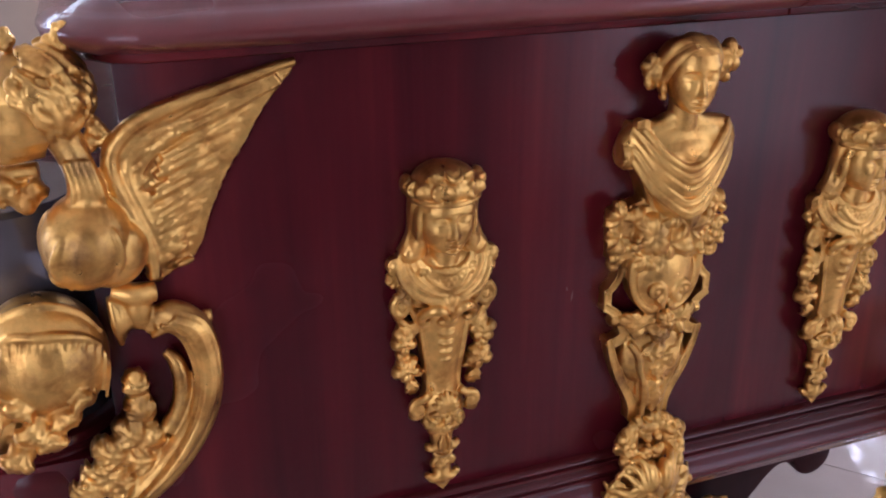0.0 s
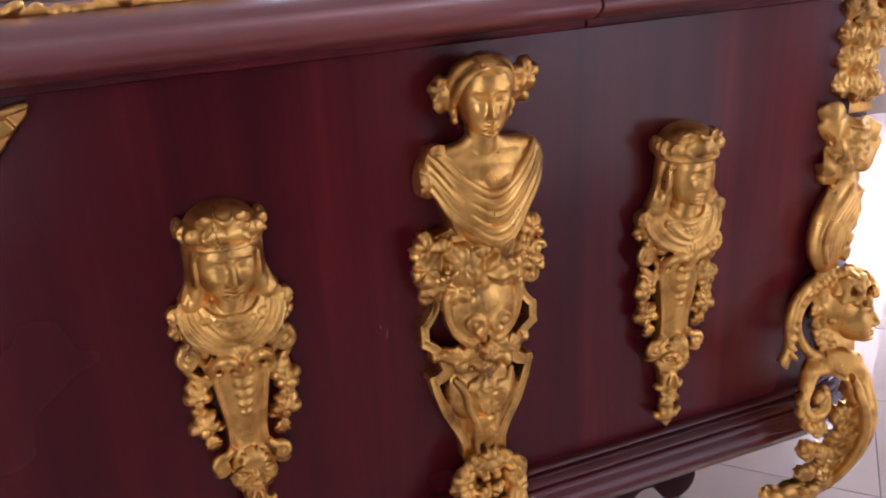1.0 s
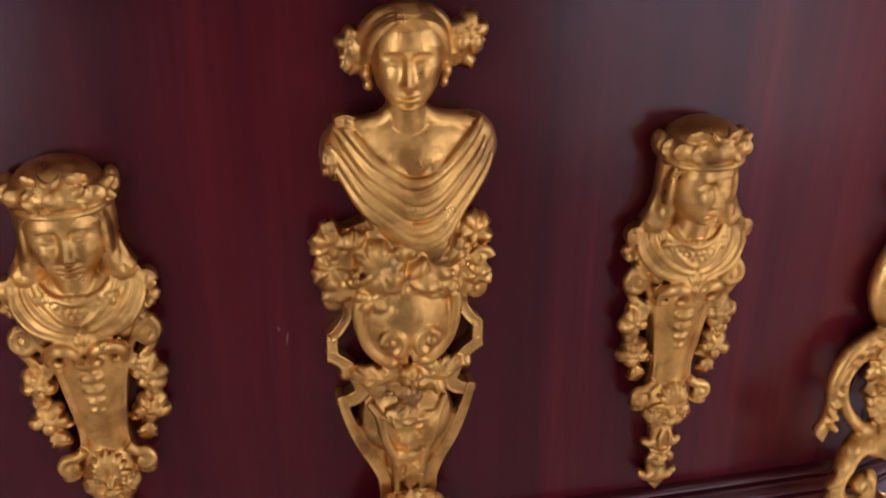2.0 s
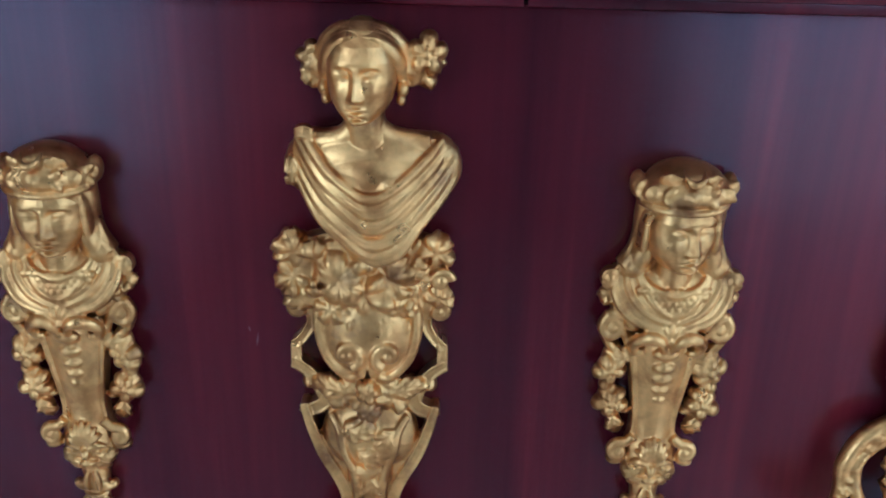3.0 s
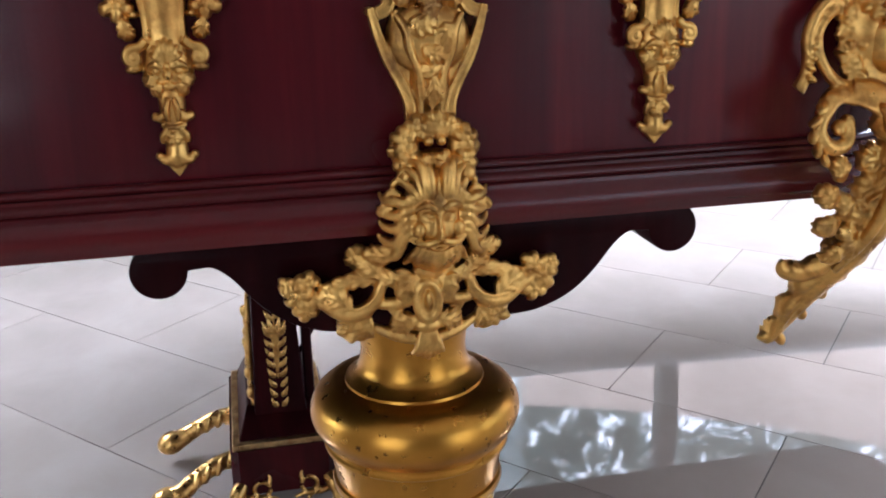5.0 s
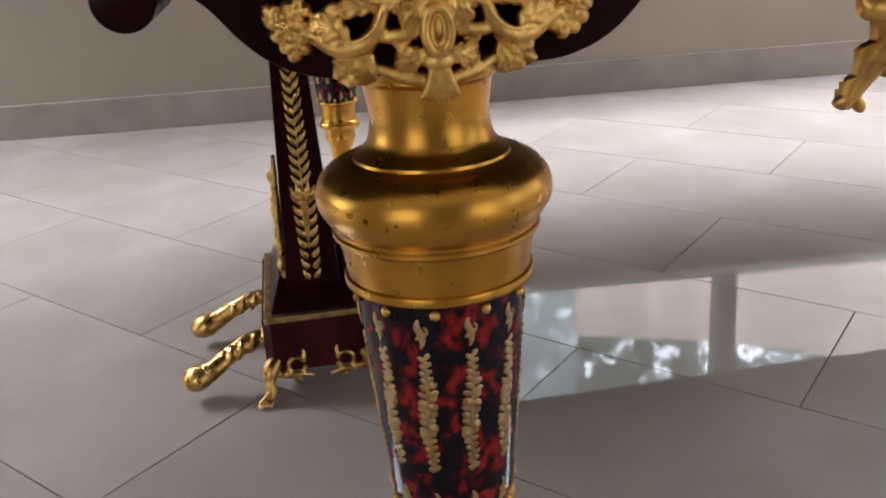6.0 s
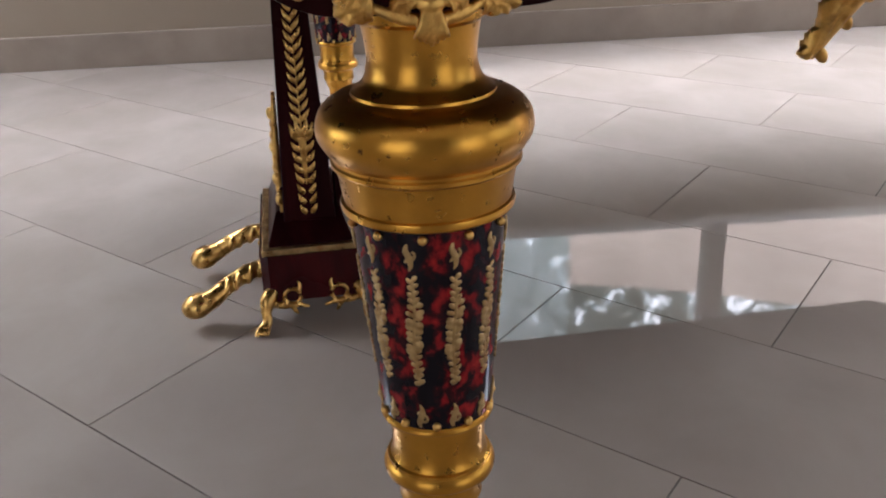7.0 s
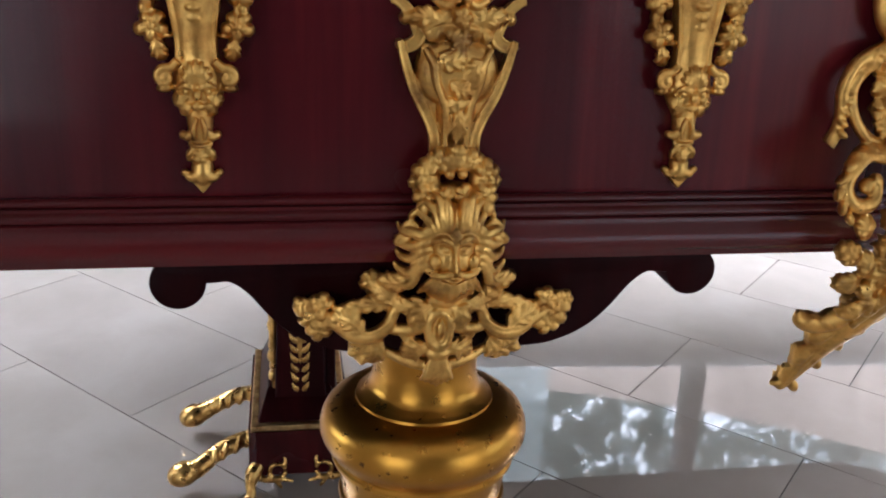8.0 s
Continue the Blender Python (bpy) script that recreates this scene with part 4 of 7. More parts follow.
for x, y, s in ((LX0 + 0.010, LY0 + 0.010, 1), (LX1 - 0.010, LY0 + 0.010, -1), (LX0 + 0.010, LY1 - 0.010, 1), (LX1 - 0.010, LY1 - 0.010, -1)):
    ft = Cast()
    q = -1 if y < 0.9 else 1
    d = -y
    out = -s
    # bent leg down to a three-toed claw
    ft.tube([(x + s * 0.006, 0.058, d), (x - s * 0.004, 0.048, d - q * 0.012), (x - s * 0.008, 0.032, d - q * 0.020), (x - s * 0.008, 0.018, d - q * 0.026), (x - s * 0.013, 0.010, d - q * 0.033)], [0.0100, 0.0125, 0.0085, 0.0078, 0.0095], 1.0)
    ft.ball(x - s * 0.006, 0.046, d - q * 0.016, 0.0085, 0.0100, 0.0085)
    for k in (-1, 0, 1):
        ft.tube([(x - s * 0.012 + 0.004 * k, 0.012, d - q * 0.032), (x - s * 0.016 + 0.007 * k, 0.008, d - q * 0.040), (x - s * 0.018 + 0.008 * k, 0.0035, d - q * 0.045)], [0.0046, 0.0048, 0.0030])
    # pierced ring and leaf along the block's lower edge
    ring = [(x + s * (0.034 + 0.0125 * math.cos(a)), 0.050 + 0.0125 * math.sin(a), d - q * 0.012) for a in np.linspace(0.3, 6.2, 14)]
    ft.tube(ring, 0.0032, steps=3)
    ft.tube([(x + s * 0.002, 0.040, d - q * 0.012), (x + s * 0.020, 0.036, d - q * 0.013), (x + s * 0.038, 0.036, d - q * 0.013), (x + s * 0.058, 0.030, d - q * 0.012)], [0.0058, 0.0052, 0.0046, 0.0024])
    ft.tube([(x + s * 0.045, 0.060, d - q * 0.012), (x + s * 0.046, 0.068, d - q * 0.011), (x + s * 0.044, 0.074, d - q * 0.010)], [0.0034, 0.0028, 0.0016])
    ft.tube([(x + s * 0.030, 0.036, d - q * 0.013), (x + s * 0.036, 0.026, d - q * 0.013), (x + s * 0.040, 0.019, d - q * 0.012)], [0.0040, 0.0036, 0.0020])
    ft.ball(x + s * 0.020, 0.040, d - q * 0.014, 0.0052, 0.0048, 0.0046)
    ft.fuse("claw_foot", BRASS, lyre, "pierced brass claw foot", 0.0011)


# ---------------------------------------------------------------- gilt bronze mounts on the panel
def herm_bust(cx, label, seed, yaw):
    """A small crowned bust on a tapering, garlanded pedestal."""
    c, rng = Cast(), random.Random(seed)
    # cap, wreath of bosses between two cords, side curls and a crescent
    c.ball(cx, 0.9310, 0.0105, 0.0212, 0.0136, 0.0196)
    for z, rx, r in ((0.9232, 0.0222, 0.0017), (0.9234, 0.0226, 0.0010)):
        c.tube([(cx + rx * math.sin(radians(a)), z + 0.0006 * (a / 60) ** 2, 0.0105 + (rx - 0.0040) * math.cos(radians(a))) for a in range(-110, 111, 20)], r, steps=3)
    c.tube([(cx + 0.0205 * math.sin(radians(a)), 0.9305, 0.0105 + 0.0163 * math.cos(radians(a))) for a in range(-100, 101, 20)], 0.0052, 0.7, steps=3)
    for a, big in ((0, 1), (27, 0), (50, 1), (74, 0), (-27, 0), (-50, 1), (-74, 0)):
        x, d = cx + 0.0232 * math.sin(radians(a)), 0.0105 + 0.0186 * math.cos(radians(a))
        if big:
            c.ball(x, 0.9308, d, 0.0050, 0.0044, 0.0020)
            c.ball(x, 0.9308, d + 0.0012, 0.0021, 0.0021, 0.0016, seg=9)
        else:
            c.ball(x, 0.9333, d, 0.0042, 0.0022, 0.0019, 34, seg=10)
            c.ball(x, 0.9280, d, 0.0042, 0.0022, 0.0019, -34, seg=10)
    for s in (-1, 1):
        c.scroll(cx + s * 0.0228, 0.9325, 0.0120, 0.0046, 1.1, 90 + s * 60, s, 0.0024)
        c.ball(cx + s * 0.0232, 0.9315, 0.0080, 0.0040, 0.0066, 0.0068)
        c.leaf([(cx + s * 0.016, 0.9375, 0.0215), (cx + s * 0.012, 0.9390, 0.0255), (cx + s * 0.006, 0.9398, 0.0275)], 0.0052, 0.4, 3, 0.6, rng)
    c.tube([(cx - 0.0052, 0.9438, 0.0255), (cx - 0.0040, 0.9404, 0.0300), (cx, 0.9386, 0.0318), (cx + 0.0040, 0.9404, 0.0300), (cx + 0.0052, 0.9438, 0.0255)], [0.0006, 0.0015, 0.0019, 0.0015, 0.0006])
    # face, parted hair and the veil that falls to the shoulders
    c.face(cx, 0.9125, 0.0108, 0.0190, 0.0224, 0.0166, yaw, 3, 0, 1.1)
    c.ball(cx, 0.9100, 0.0050, 0.0208, 0.0270, 0.0122)
    for s in (-1, 1):
        c.tube([(cx + s * 0.0015, 0.9262, 0.0262), (cx + s * 0.0085, 0.9250, 0.0250), (cx + s * 0.0155, 0.9195, 0.0195), (cx + s * 0.0176, 0.9090, 0.0150), (cx + s * 0.0168, 0.8985, 0.0115)], [0.0012, 0.0018, 0.0020, 0.0020, 0.0012])
        c.tube([(cx + s * 0.0190, 0.930, 0.0105), (cx + s * 0.0188, 0.918, 0.0090), (cx + s * 0.0186, 0.906, 0.0080), (cx + s * 0.0206, 0.8965, 0.0075), (cx + s * 0.0262, 0.8880, 0.0080)], [0.0040, 0.0046, 0.0048, 0.0050, 0.0050], 1.3)
        for q in range(3):
            c.tube([(cx + s * (0.0172 + 0.0016 * q), 0.929, 0.0185 - 0.0035 * q), (cx + s * (0.0178 + 0.0014 * q), 0.916, 0.0172 - 0.0034 * q), (cx + s * (0.0180 + 0.0020 * q), 0.904, 0.0152 - 0.0028 * q), (cx + s * (0.0198 + 0.0030 * q), 0.8940, 0.0138 - 0.0018 * q), (cx + s * (0.0236 + 0.0032 * q), 0.8875, 0.0125 - 0.001 * q)], [0.0010, 0.0017, 0.0018, 0.0016, 0.0010])
        # the veil closes in behind the cheek and the neck
        c.ball(cx + s * 0.0176, 0.9110, 0.0105, 0.0040, 0.0180, 0.0092, s * 3)
        c.ball(cx + s * 0.0170, 0.8975, 0.0085, 0.0070, 0.0140, 0.0085, s * 20)
        c.ball(cx + s * 0.0200, 0.8890, 0.0075, 0.0100, 0.0070, 0.0080, s * -20)
    c.tube([(cx, 0.900, 0.0110), (cx, 0.890, 0.0100), (cx, 0.883, 0.0080), (cx, 0.8775, 0.0050)], [0.0098, 0.0098, 0.0120, 0.0150], 0.95, seg=30)
    c.tube([(cx - 0.0185, 0.8880, 0.0120), (cx - 0.0125, 0.8812, 0.0175), (cx, 0.8772, 0.0205), (cx + 0.0125, 0.8812, 0.0175), (cx + 0.0185, 0.8880, 0.0120)], [0.0010, 0.0015, 0.0016, 0.0015, 0.0010])
    # breast with scale-mail between two crossing shawl bands
    c.ball(cx, 0.8730, 0.0060, 0.0305, 0.0170, 0.0130)
    c.plate([(cx - 0.030, 0.886), (cx + 0.030, 0.886), (cx + 0.033, 0.872), (cx + 0.026, 0.852), (cx - 0.026, 0.852), (cx - 0.033, 0.872)], 0.0, 0.0080)
    for row in range(6):
        for k in range(-5 + row, 6 - row):
            x = 0.0036 * (k + 0.5 * (row % 2))
            c.ball(cx + x, 0.8788 - 0.0029 * row, 0.0196 + 0.0003 * row - 7.0 * x * x, 0.0023, 0.0020, 0.0014, seg=7)
    for s in (-1, 1):
        for q in range(5):
            r = (0.0022, 0.0012, 0.0020, 0.0013, 0.0025)[q]
            x0, z0 = 0.0185 + 0.0030 * q, 0.8900 - 0.0022 * q
            c.tube([(cx + s * x0, z0, 0.0105), (cx + s * (x0 - 0.0010), z0 - 0.0075, 0.0140), (cx + s * (0.0125 + 0.0024 * q), 0.8750 - 0.0027 * q, 0.0182), (cx + s * (0.0065 + 0.0010 * q), 0.8690 - 0.0023 * q, 0.0205), (cx + s * 0.0005, 0.8662 - 0.0020 * q, 0.0212)], [r * 0.7, r, r, r * 0.9, r * 0.7])
        # buttons on the shoulders and the crumpled hem
        c.ball(cx + s * 0.0325, 0.8815, 0.0070, 0.0054, 0.0058, 0.0062)
        c.tube([(cx + s * (0.0325 + 0.0045 * math.cos(a)), 0.8815 + 0.0048 * math.sin(a), 0.0105) for a in np.linspace(0, 6.0, 10)], 0.0011, steps=2)
        c.vine(cx + s * 0.0318, 0.8715, 0.0080, 0.0062, 90 - s * 90, rng)
        c.vine(cx + s * 0.0255, 0.8645, 0.0120, 0.0058, 90 - s * 120, rng)
        c.ball(cx + s * 0.0190, 0.8590, 0.0140, 0.0048, 0.0042, 0.0046, s * 25)
        # ear-like scrolls at the pedestal's top corners
        c.scroll(cx + s * 0.0285, 0.8545, 0.0100, 0.0068, 1.25, 80 if s > 0 else 100, -s, 0.0032, [(cx + s * 0.0170, 0.8400), (cx + s * 0.0205, 0.8500)])
        c.tube([(cx + s * 0.0335, 0.8520, 0.0080), (cx + s * 0.0290, 0.8440, 0.0080), (cx + s * 0.0215, 0.8370, 0.0080)], [0.0030, 0.0030, 0.0024])
        # arched brows that end in small volutes
        c.tube([(cx + s * 0.0018, 0.8460, 0.0195), (cx + s * 0.0052, 0.8535, 0.0235), (cx + s * 0.0118, 0.8550, 0.0225), (cx + s * 0.0178, 0.8500, 0.0180), (cx + s * 0.0168, 0.8435, 0.0150), (cx + s * 0.0115, 0.8440, 0.0165)], [0.0018, 0.0030, 0.0036, 0.0034, 0.0026, 0.0018])
    for q in range(-2, 3):
        c.ball(cx + 0.0027 * q, 0.8590 - 0.0007 * abs(q), 0.0210, 0.0016, 0.0048, 0.0026, -24 * q, seg=9)
    c.ball(cx, 0.8535, 0.0205, 0.0030, 0.0030, 0.0032)
    # smooth tapering body with a fillet on each side and a row of drops
    c.tube([(cx, 0.853, 0.0030), (cx, 0.838, 0.0030), (cx, 0.818, 0.0030), (cx, 0.800, 0.0030), (cx, 0.786, 0.0030)], [0.0196, 0.0184, 0.0152, 0.0130, 0.0134], 0.74, seg=44, steps=6)
    for s in (-1, 1):
        c.tube([(cx + s * 0.0172, 0.852, 0.0105), (cx + s * 0.0162, 0.838, 0.0108), (cx + s * 0.0134, 0.818, 0.0102), (cx + s * 0.0112, 0.800, 0.0090), (cx + s * 0.0118, 0.788, 0.0085)], [0.0016, 0.0018, 0.0016, 0.0014, 0.0014])
    z = 0.8435
    for k, (r, gap) in enumerate(((0.0036, 0.0046), (0.0016, 0.0040), (0.0031, 0.0041), (0.0014, 0.0035), (0.0027, 0.0036), (0.0013, 0.0032), (0.0024, 0.0033), (0.0012, 0.0030), (0.0020, 0.0030))):
        c.ball(cx, z, 0.0168 - 0.00050 * k, r * (2.0 if k % 2 == 0 else 1.4), r * 1.1, r * 1.1, seg=12)
        z -= gap
    # side garlands: two blossoms and a bud, pierced next to the body
    for s in (-1, 1):
        c.tube([(cx + s * 0.0230, 0.8430, 0.0060), (cx + s * 0.0285, 0.8385, 0.0060), (cx + s * 0.0285, 0.8280, 0.0060), (cx + s * 0.0260, 0.8180, 0.0060), (cx + s * 0.0262, 0.8080, 0.0060), (cx + s * 0.0200, 0.7950, 0.0050)], [0.0030, 0.0034, 0.0036, 0.0030, 0.0036, 0.0028])
        c.leaf([(cx + s * 0.0165, 0.8390, 0.0090), (cx + s * 0.0225, 0.8380, 0.0105), (cx + s * 0.0300, 0.8385, 0.0070)], 0.0095, 0.5, 3, 0.6, rng)
        c.rosette(cx + s * 0.0272, 0.8295, 0.0095, 0.0098, 5, spin=20 * s, rng=rng)
        c.rosette(cx + s * 0.0256, 0.8095, 0.0090, 0.0098, 5, spin=50, rng=rng)
        c.ball(cx + s * 0.0295, 0.8195, 0.0070, 0.0036, 0.0040, 0.0042)
        c.ball(cx + s * 0.0175, 0.8040, 0.0055, 0.0044, 0.0020, 0.0044)
        c.leaf([(cx + s * 0.0240, 0.8020, 0.0085), (cx + s * 0.0225, 0.7965, 0.0090), (cx + s * 0.0195, 0.7895, 0.0055)], 0.0095, 0.5, 3, 0.6, rng)
        # lower volutes
        c.scroll(cx + s * 0.0190, 0.7805, 0.0110, 0.0052, 1.2, 100, -s, 0.0029, [(cx + s * 0.0110, 0.7900), (cx + s * 0.0150, 0.7862)])
        c.ball(cx + s * 0.0195, 0.7742, 0.0080, 0.0056, 0.0030, 0.0056, s * -8)
    # leaf mask under the body
    c.tube([(cx, 0.790, 0.0030), (cx, 0.779, 0.0035), (cx, 0.769, 0.0035), (cx, 0.760, 0.0030), (cx, 0.755, 0.0030)], [0.0128, 0.0158, 0.0150, 0.0100, 0.0070], 0.72, seg=36, steps=6)
    for k in range(-3, 4):
        a = radians(90 + 25 * k)
        c.tube([(cx + 0.0020 * math.cos(a), 0.7765 + 0.001 * math.sin(a), 0.0155), (cx + 0.0062 * math.cos(a), 0.7790 + 0.0064 * math.sin(a), 0.0166), (cx + 0.0098 * math.cos(a), 0.7795 + 0.0112 * math.sin(a), 0.0138)], [0.0013, 0.0020, 0.0012])
    for s in (-1, 1):
        c.tube([(cx + s * 0.0020, 0.7745, 0.0162), (cx + s * 0.0070, 0.7765, 0.0152), (cx + s * 0.0115, 0.7740, 0.0125)], [0.0016, 0.0020, 0.0012])
        c.ball(cx + s * 0.0065, 0.7725, 0.0142, 0.0022, 0.0017, 0.0020, seg=9)
        c.leaf([(cx + s * 0.0060, 0.7690, 0.0125), (cx + s * 0.0110, 0.7680, 0.0125), (cx + s * 0.0150, 0.7700, 0.0080)], 0.0080, 0.5, 3, 0.6, rng)
        c.leaf([(cx + s * 0.0040, 0.7650, 0.0130), (cx + s * 0.0075, 0.7620, 0.0120), (cx + s * 0.0095, 0.7575, 0.0080)], 0.0070, 0.5, 3, 0.6, rng)
    c.ball(cx, 0.7705, 0.0155, 0.0028, 0.0036, 0.0030)
    c.ball(cx, 0.7640, 0.0140, 0.0042, 0.0026, 0.0030)
    # stem, side knobs and the fleur tip
    c.tube([(cx, 0.760, 0.0040), (cx, 0.750, 0.0040), (cx, 0.740, 0.0040), (cx, 0.730, 0.0040), (cx, 0.724, 0.0040)], [0.0086, 0.0080, 0.0062, 0.0064, 0.0072], 0.85)
    for s in (-1, 1):
        c.tube([(cx + s * 0.0040, 0.7475, 0.0080), (cx + s * 0.0075, 0.7450, 0.0080), (cx + s * 0.0100, 0.7455, 0.0065)], [0.0032, 0.0030, 0.0026])
        c.ball(cx + s * 0.0105, 0.7455, 0.0060, 0.0028, 0.0028, 0.0034, seg=9)
        c.tube([(cx + s * 0.0030, 0.7380, 0.0085), (cx + s * 0.0070, 0.7345, 0.0080), (cx + s * 0.0074, 0.7300, 0.0060)], [0.0022, 0.0025, 0.0018])
        c.tube([(cx + s * 0.0020, 0.7210, 0.0060), (cx + s * 0.0070, 0.7195, 0.0060), (cx + s * 0.0100, 0.7215, 0.0055)], [0.0044, 0.0032, 0.0024])
        c.ball(cx + s * 0.0108, 0.7222, 0.0055, 0.0026, 0.0025, 0.0032, seg=9)
        c.tube([(cx + s * 0.0015, 0.7565, 0.0115), (cx + s * 0.0035, 0.7500, 0.0120), (cx + s * 0.0030, 0.7430, 0.0105)], [0.0012, 0.0018, 0.0010])
    c.tube([(cx - 0.0072, 0.7402, 0.0070), (cx, 0.7395, 0.0110), (cx + 0.0072, 0.7402, 0.0070)], 0.0013)
    c.rosette(cx, 0.7330, 0.0085, 0.0058, 5, rng=rng)
    c.ball(cx, 0.7215, 0.0050, 0.0068, 0.0078, 0.0056)
    c.plate([(cx - 0.0082, 0.7195), (cx + 0.0082, 0.7195), (cx + 0.0042, 0.7140), (cx, 0.7093), (cx - 0.0042, 0.7140)], 0.0, 0.0075)
    for p in c.v + c.fine:
        p[..., 0] = cx + 0.945 * (p[..., 0] - cx)
    return c.fuse("bust_mount", GILT, piano, label, 0.00065, 1)


herm_bust(-0.1540, "gilt bronze crowned bust on a garlanded pedestal", 2, 4)
herm_bust(0.1518, "gilt bronze crowned bust on a garlanded pedestal", 5, 18)


def grand_bust():
    """The tall draped bust on a strapwork cartouche."""
    c, rng = Cast(), random.Random(8)
    hx = -0.0005
    c.face(hx, 0.9862, 0.0218, 0.0158, 0.0232, 0.0176, -7, 3)
    c.ball(hx, 0.9910, 0.0150, 0.0176, 0.0150, 0.0170)
    # parted hair in two broad soft waves over the ears, with fine strands
    for s in (-1, 1):
        c.tube([(hx + s * 0.0010, 1.0008, 0.0318), (hx + s * 0.0075, 0.9992, 0.0312), (hx + s * 0.0128, 0.9940, 0.0275), (hx + s * 0.0158, 0.9868, 0.0222), (hx + s * 0.0168, 0.9795, 0.0175)], [0.0030, 0.0040, 0.0044, 0.0042, 0.0026], steps=6)
        c.tube([(hx + s * 0.0010, 1.0040, 0.0250), (hx + s * 0.0085, 1.0025, 0.0245), (hx + s * 0.0148, 0.9975, 0.0215), (hx + s * 0.0182, 0.9900, 0.0175), (hx + s * 0.0190, 0.9830, 0.0145)], [0.0040, 0.0048, 0.0048, 0.0042, 0.0026], steps=6)
        for q in range(5):
            f = q / 4
            c.tube([(hx + s * 0.0008, 1.0022 + 0.0050 * f, 0.0345 - 0.0080 * f), (hx + s * (0.0080 + 0.0010 * f), 1.0010 + 0.0048 * f, 0.0345 - 0.0080 * f), (hx + s * (0.0143 + 0.0022 * f), 0.9958 + 0.0044 * f, 0.0305 - 0.0075 * f), (hx + s * (0.0180 + 0.0026 * f), 0.9880 + 0.0036 * f, 0.0245 - 0.0060 * f)], [0.0005, 0.0009, 0.0009, 0.0005], steps=5)
        c.ball(hx + s * 0.0178, 0.9770, 0.0205, 0.0030, 0.0038, 0.0042)
        c.ball(hx + s * 0.0170, 0.9718, 0.0200, 0.0024, 0.0028, 0.0034)
    # blossoms at the ears
    c.rosette(hx + 0.0285, 0.9930, 0.0200, 0.0098, 5, spin=12, rng=rng)
    c.vine(hx + 0.0262, 0.9835, 0.0185, 0.0092, -60, rng, 0, 22)
    c.vine(hx + 0.0310, 0.9880, 0.0170, 0.0066, 10, rng, 0, 26)
    c.ball(hx + 0.0225, 0.9880, 0.0150, 0.0080, 0.0095, 0.0080)
    c.rosette(hx - 0.0232, 0.9900, 0.0165, 0.0078, 5, spin=30, rng=rng)
    c.vine(hx - 0.0228, 0.9820, 0.0165, 0.0066, 215, rng, 0, -24)
    c.ball(hx - 0.0195, 0.9870, 0.0140, 0.0066, 0.0085, 0.0075)
    # neck widening into the bare upper chest, shoulders and torso
    c.tube([(hx, 0.973, 0.0165), (hx + 0.0003, 0.963, 0.0168), (hx + 0.0010, 0.955, 0.0150), (hx + 0.0020, 0.949, 0.0115), (hx + 0.003, 0.942, 0.0070)], [0.0095, 0.0092, 0.0105, 0.0150, 0.0210], 0.92, seg=30)
    c.plate([(-0.0340, 0.9440), (-0.0300, 0.9535), (-0.0150, 0.9520), (0.0150, 0.9520), (0.0330, 0.9525), (0.0400, 0.9440), (0.0385, 0.9350), (0.0280, 0.9200), (0.0130, 0.8930), (-0.0130, 0.8930), (-0.0250, 0.9200), (-0.0340, 0.9340)], 0.0, 0.0150)
    c.ball(0.0025, 0.9410, 0.0110, 0.0350, 0.0165, 0.0140)
    c.ball(0.0025, 0.9330, 0.0130, 0.0290, 0.0180, 0.0150)
    c.tube([(0.0015, 0.932, 0.0050), (0.0010, 0.915, 0.0050), (0.0005, 0.900, 0.0045), (0.0, 0.884, 0.0040)], [0.0285, 0.0245, 0.0205, 0.0205], 0.72, seg=44, steps=6)
    for s in (-1, 1):
        sx = 0.0352 if s > 0 else -0.0295
        # rounded shoulder and the cut upper arm
        c.ball(sx - s * 0.002, 0.9430, 0.0085, 0.0098, 0.0110, 0.0100, s * 30)
        c.tube([(sx, 0.9450, 0.0080), (sx + s * 0.0020, 0.9360, 0.0080), (sx - s * 0.0012, 0.9260, 0.0080)], [0.0080, 0.0082, 0.0066], 1.0)
        c.ball(0.002 + s * 0.0095, 0.9300, 0.0225, 0.0100, 0.0090, 0.0066)
        # slope from the neck to the shoulder, and the collar bone
        c.tube([(hx + s * 0.0040, 0.9590, 0.0165), (0.001 + s * 0.0120, 0.9520, 0.0150), (0.002 + s * 0.0270, 0.9490, 0.0125)], [0.0052, 0.0060, 0.0062], 1.0)
    # rolled end of the sleeve
    c.ball(-0.0350, 0.9345, 0.0100, 0.0034, 0.0086, 0.0088)
    c.tube([(-0.0378, 0.9345 + 0.0068 * math.sin(a), 0.0100 + 0.0068 * math.cos(a)) for a in np.linspace(0, 6.0, 14)], 0.0013, steps=2)
    # knotted brooch on one shoulder
    c.ball(-0.0285, 0.9550, 0.0155, 0.0050, 0.0034, 0.0046, -15)
    for q in range(3):
        c.tube([(-0.0330, 0.9562 - 0.002 * q, 0.0185), (-0.0285, 0.9582 - 0.0022 * q, 0.0205), (-0.0240, 0.9566 - 0.0026 * q, 0.0200)], 0.0010)
    # hanging folds, from both shoulders in deep uneven curves
    for q in range(9):
        f = q / 8
        zb = 0.9270 - 0.0325 * f - 0.0012 * (q % 2)
        bx = 0.0020 + 0.0030 * f + rng.uniform(-0.0010, 0.0010)
        xl, zl = -0.0300 - 0.0050 * f, 0.9560 - 0.0170 * f
        xr, zr = 0.0350 + 0.0070 * f, 0.9525 - 0.0170 * f
        top, bot = 0.0205 - 0.0030 * f, 0.0290 - 0.0030 * f + 0.0012 * (q % 2)
